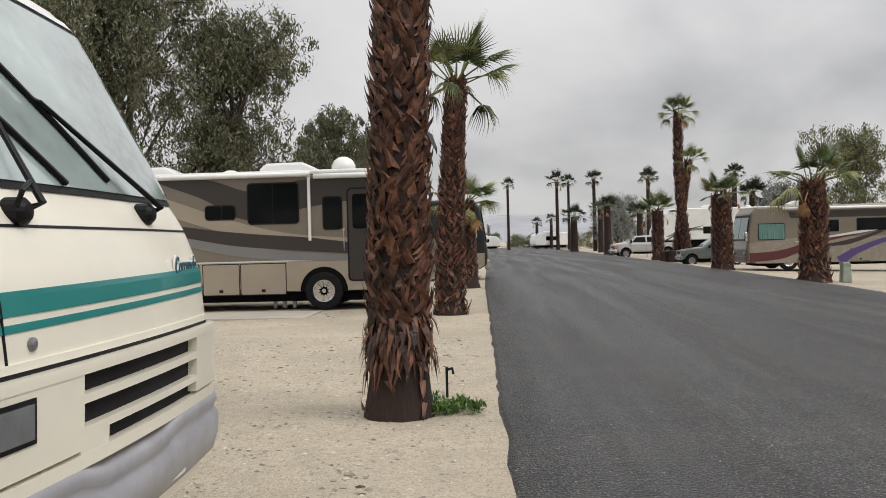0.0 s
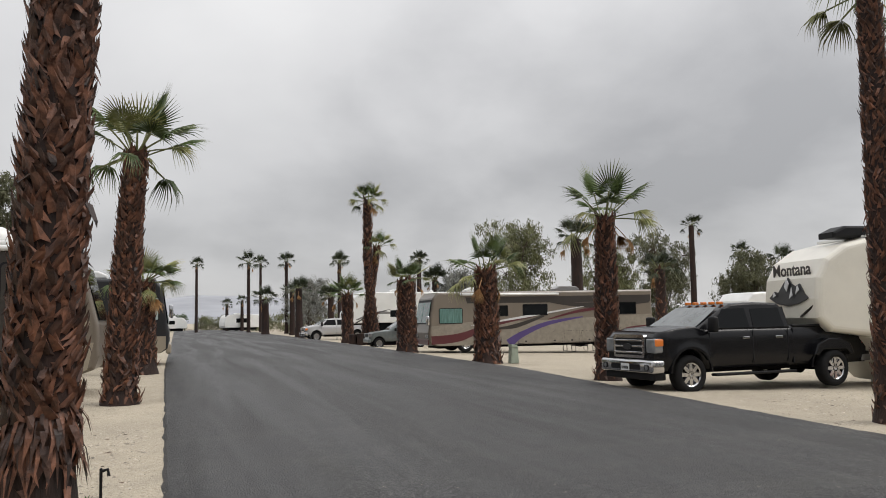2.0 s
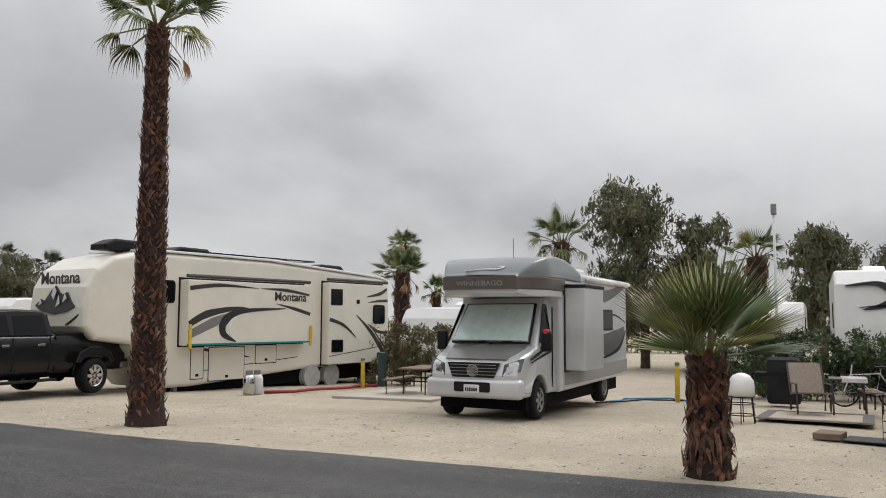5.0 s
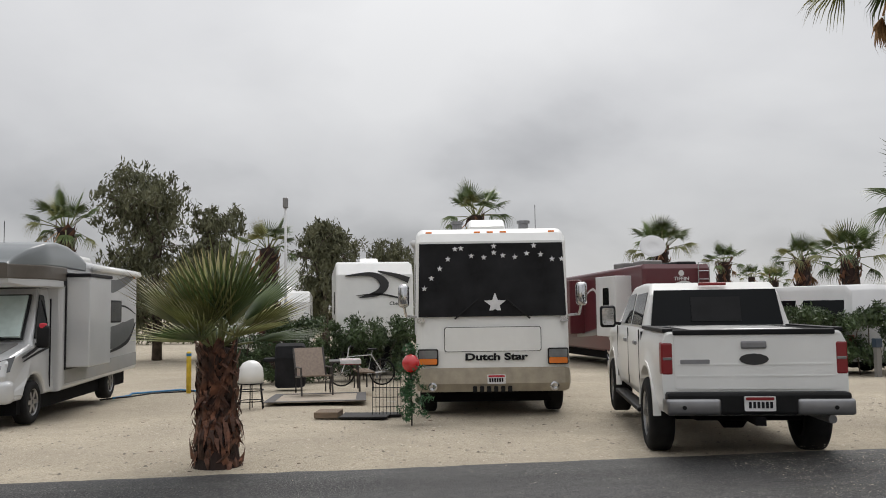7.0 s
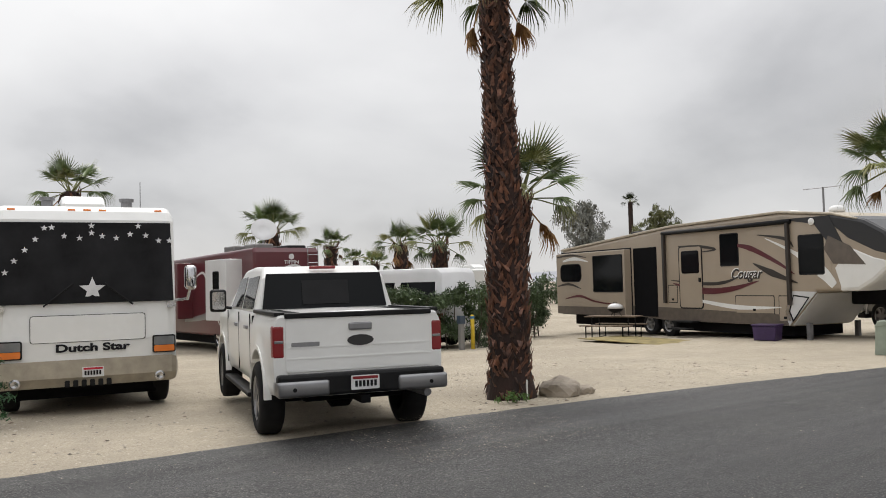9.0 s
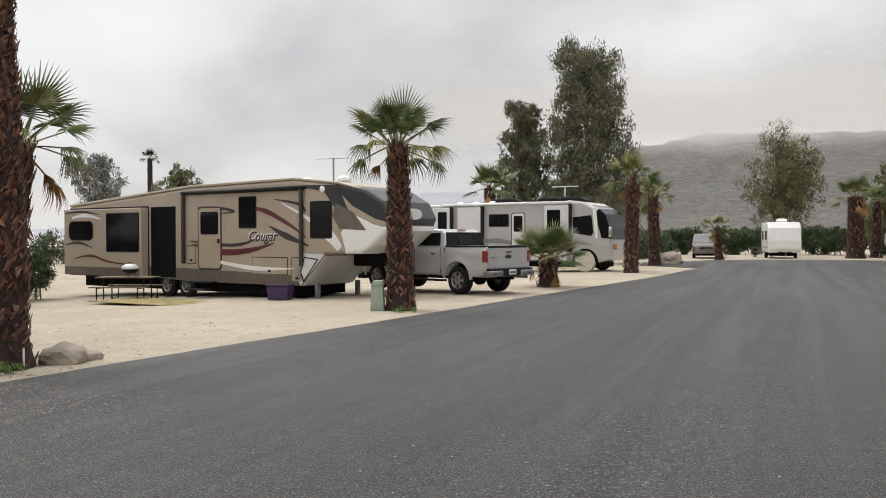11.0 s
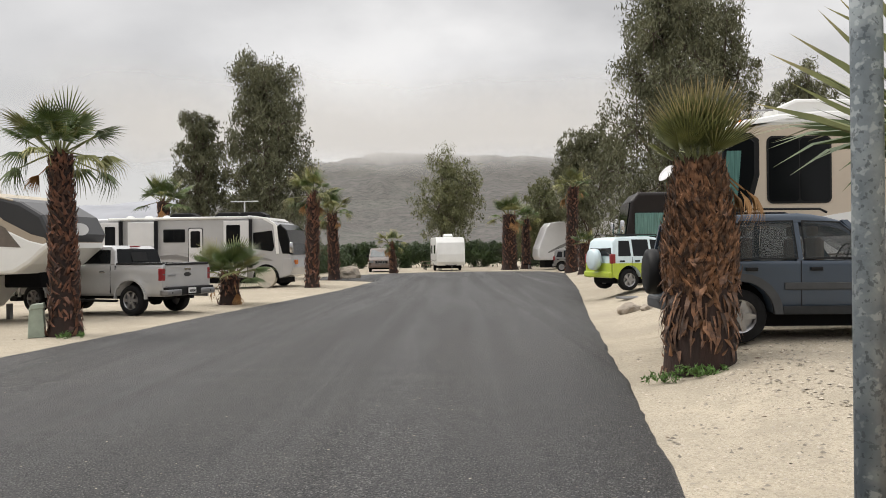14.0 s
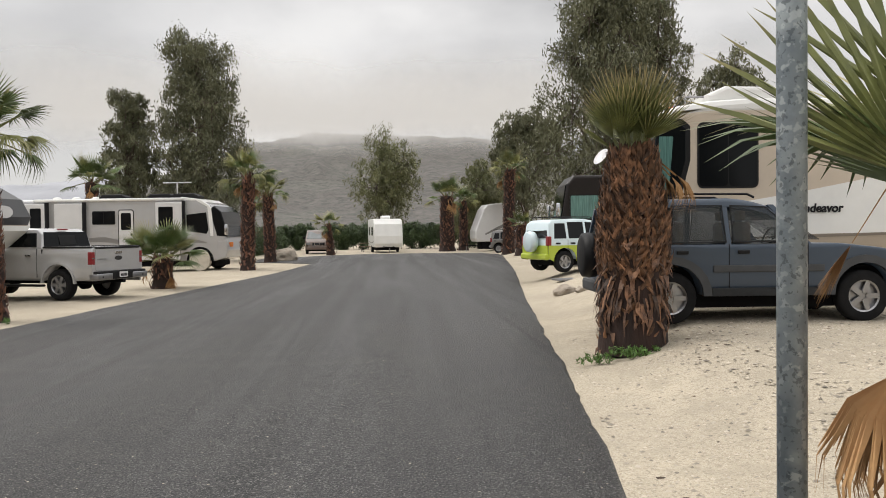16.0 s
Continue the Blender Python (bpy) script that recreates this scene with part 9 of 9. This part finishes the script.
    for zz in (.15, .35, .48):
        part("stand_ring", lathe([(.235, zz), (.245, zz + .012), (.235, zz + .02), (.225, zz + .01), (.235, zz)], 18, cap=False), BLACK, d)
    c = thing("wire_crate", pose(13.9, -1.1, ground_z(13.9, -1.1), 0, 0, 80) @ Matrix.Diagonal((.8, .8, .8, 1)), "dark wire pet crate standing upright", "crate")
    for k in range(9):
        part("wire", tube([(-.3 + k * .075, 0, .02), (-.3 + k * .075, 0, .78)], .006, 4), BLACK, c)
    for zz in (.03, .2, .4, .6, .78):
        part("cross_wire", tube([(-.3, 0, zz), (.3, 0, zz)], .008, 4), BLACK, c)
    part("base_tray", box(-.3, .3, -.4, .0, .0, .04), BLACK, c)
    x = thing("christmas_tree", pose(12.6, -1.38, ground_z(12.6, -1.38)), "thin green tinsel christmas tree with a red ball", "christmas tree")
    part("stem", tube([(0, 0, -.02), (0, 0, 1.2)], .012, 6), BROWN, x)
    rng = np.random.RandomState(4)
    cs = [(rng.normal(0, .06 + .07 * (1 - k / 60)), rng.normal(0, .06 + .07 * (1 - k / 60)), .1 + 1.1 * k / 60) for k in range(60)]
    V, F = leaf_cloud(cs, [.10] * 60, 40, .035, 8, droop=.3)
    part("tinsel", raw(V.tolist(), F.tolist(), TINSEL), None, x)["kind"] = "stuff"
    part("ornament", lathe([(.01, -.14), (.08, -.115), (.13, -.05), (.14, 0), (.13, .05), (.08, .115), (.01, .14)], 20), REDBALL, x, "big glossy red ball", True, Matrix.Translation((-.14, .02, .93)))
    s = thing("step_mat", pose(14.0, -.55, ground_z(14, -.55) + .01, 0, 0, 78), "black rubber mat with a wooden step", "mat")
    part("mat", box(-.6, .2, -.3, .3, .0, .03, .01), BLACK, s)
    part("step", box(.22, .62, -.25, .25, .0, .10, .01), WOOD, s)


def light_pole(x, y, top):
    p = thing("light_pole", gpose(x, y), "thin grey steel light pole with a small lamp head", "light pole")
    part("shaft", lathe([(.045, -.05), (.035, top + .3), (.02, top + .31)], 12), LSILVER, p, smooth=True)
    part("lamp_head", box(-.1, .1, -.08, .08, top + .3, top + .62, .03), GREY, p)
    part("lens", box(-.085, .085, -.085, -.07, top + .36, top + .56), LAMPGLASS, p)


steel_pole()
utility_box(11.75, 28.5)
utility_box(8.72, -16.87, 20)
bollard(21.58, 12.46)
bollard(21.48, 3.26, 1.0)
bollard(20.0, -15.0, 1.0, True)
bollard(11.9, -25.0, .9)
pedestal(22.6, 12.35, 10)
pedestal(22.0, 2.6, 0)
pedestal(22.6, -8.9, 0)
hose([(17.4, 12.95), (18.2, 12.6), (19.4, 12.75), (20.6, 12.45), (21.5, 12.6), (22.4, 12.4)], .045, RUST, "red sewer hose lying on the gravel")
hose([(19.9, 4.7), (20.6, 4.5), (21.4, 4.6), (22.4, 3.6), (21.7, 3.1)], .025, BLUEHOSE, "blue water hose lying on the gravel")
hose([(19.6, 4.9), (20.4, 4.4), (21.4, 4.1), (21.9, 2.9)], .02, BLACK, "black power cable lying on the gravel")
picnic_table(19.6, -20.6, 20)
barbecue(19.3, -20.4, ground_z(19.3, -20.4) + .85)
picnic_table(19.6, 9.5, 5)
picnic_table(21.4, 42.0, 0)
picnic_table(1.9, -71.0, 10)
solo("yellow_rug", box(-2.4, 2.4, -.9, .9, 0, .02, .004), material("yellow_rug_weave", (.36, .29, .12), .9, vary=.3, scale=3), "faded yellow patterned rug beside the trailer", "rug", m=gpose(16.9, -19.3, -8, .02))
bin_ = thing("storage_bin", gpose(13.9, -20.7, 10), "purple plastic storage tub", "storage bin")
part("tub", prism([(-.3, 0), (.3, 0), (.34, .40), (-.34, .40)], .24, .03), PURPLEBIN, bin_)
part("lid", box(-.36, .36, -.27, .27, .40, .45, .015), PURPLEBIN, bin_)
for k, dx in enumerate((0, .32)):
    g = thing("gas_bottle", gpose(16.75 + dx, 12.95), "silver gas bottle standing by the trailer", "gas bottle", "gas bottles")
    part("tank", lathe([(.1, 0), (.15, .05), (.155, .42), (.12, .5), (.05, .54)], 18), CHROME if k == 0 else LSILVER, g, smooth=True)
    part("collar", lathe([(.09, .5), (.09, .62), (.08, .62), (.08, .5), (.09, .5)], 16, cap=False), STEEL, g)
boulder(9.05, -8.35, .27, 1)
boulder(8.95, -8.7, .14, 2, "small dark broken stone")
boulder(6.6, -50.4, .75, 3)
boulder(-4.0, -20.1, .24, 4)
boulder(-4.3, -19.6, .14, 5, "small brown stone beside a boulder")
riser(9.1, -7.75, .27, False)
riser(-.72, 8.4, .3)
weeds(-.66, 7.62, .15, 22, 1)
weeds(-2.72, -10.36, .14, 16, 2)
weeds(-2.3, -10.4, .10, 6, 3)
weeds(8.9, -7.3, .12, 6, 4)
weeds(8.0, -16.7, .2, 8, 5)
solo("concrete_pad", box(-3.9, 3.9, -.9, .9, -.06, .035, .01), CONCRETE, "grey concrete pad beside the brown motorhome", "concrete pad", kind="structure", m=gpose(-8.2, 18.6))
solo("concrete_pad", box(-3, 3, -1.3, 1.3, -.1, .03, .01), CONCRETE, "pale concrete patio pad", "concrete pad", kind="structure", m=pose(20.4, 9.8, ground_z(20.4, 9.8) + .02, 0, 1.7, 4))
solo("manhole_plate", box(-.4, .4, -.3, .3, -.03, .03, .01), STEEL, "flat steel cover set in the gravel", "cover", m=gpose(-5.0, -24.3, 20))
for k, (sx, sy, sh) in enumerate(((11.7, 54.6, .75), (12.3, 54.3, .7), (13.5, 54.5, .8), (14.1, 54.8, .85), (14.7, 54.7, .8), (11.2, 54.9, .7))):
    s_ = thing("palm_stump", gpose(sx, sy), "short dark cut palm log set on end", "stump", "ring of palm stumps")
    part("log", lathe([(.30, -.05), (.29, sh * .5), (.31, sh), (.02, sh + .02)], 12), PALMBARK, s_)
patio()
light_pole(25.7, 1.05, 5.0)
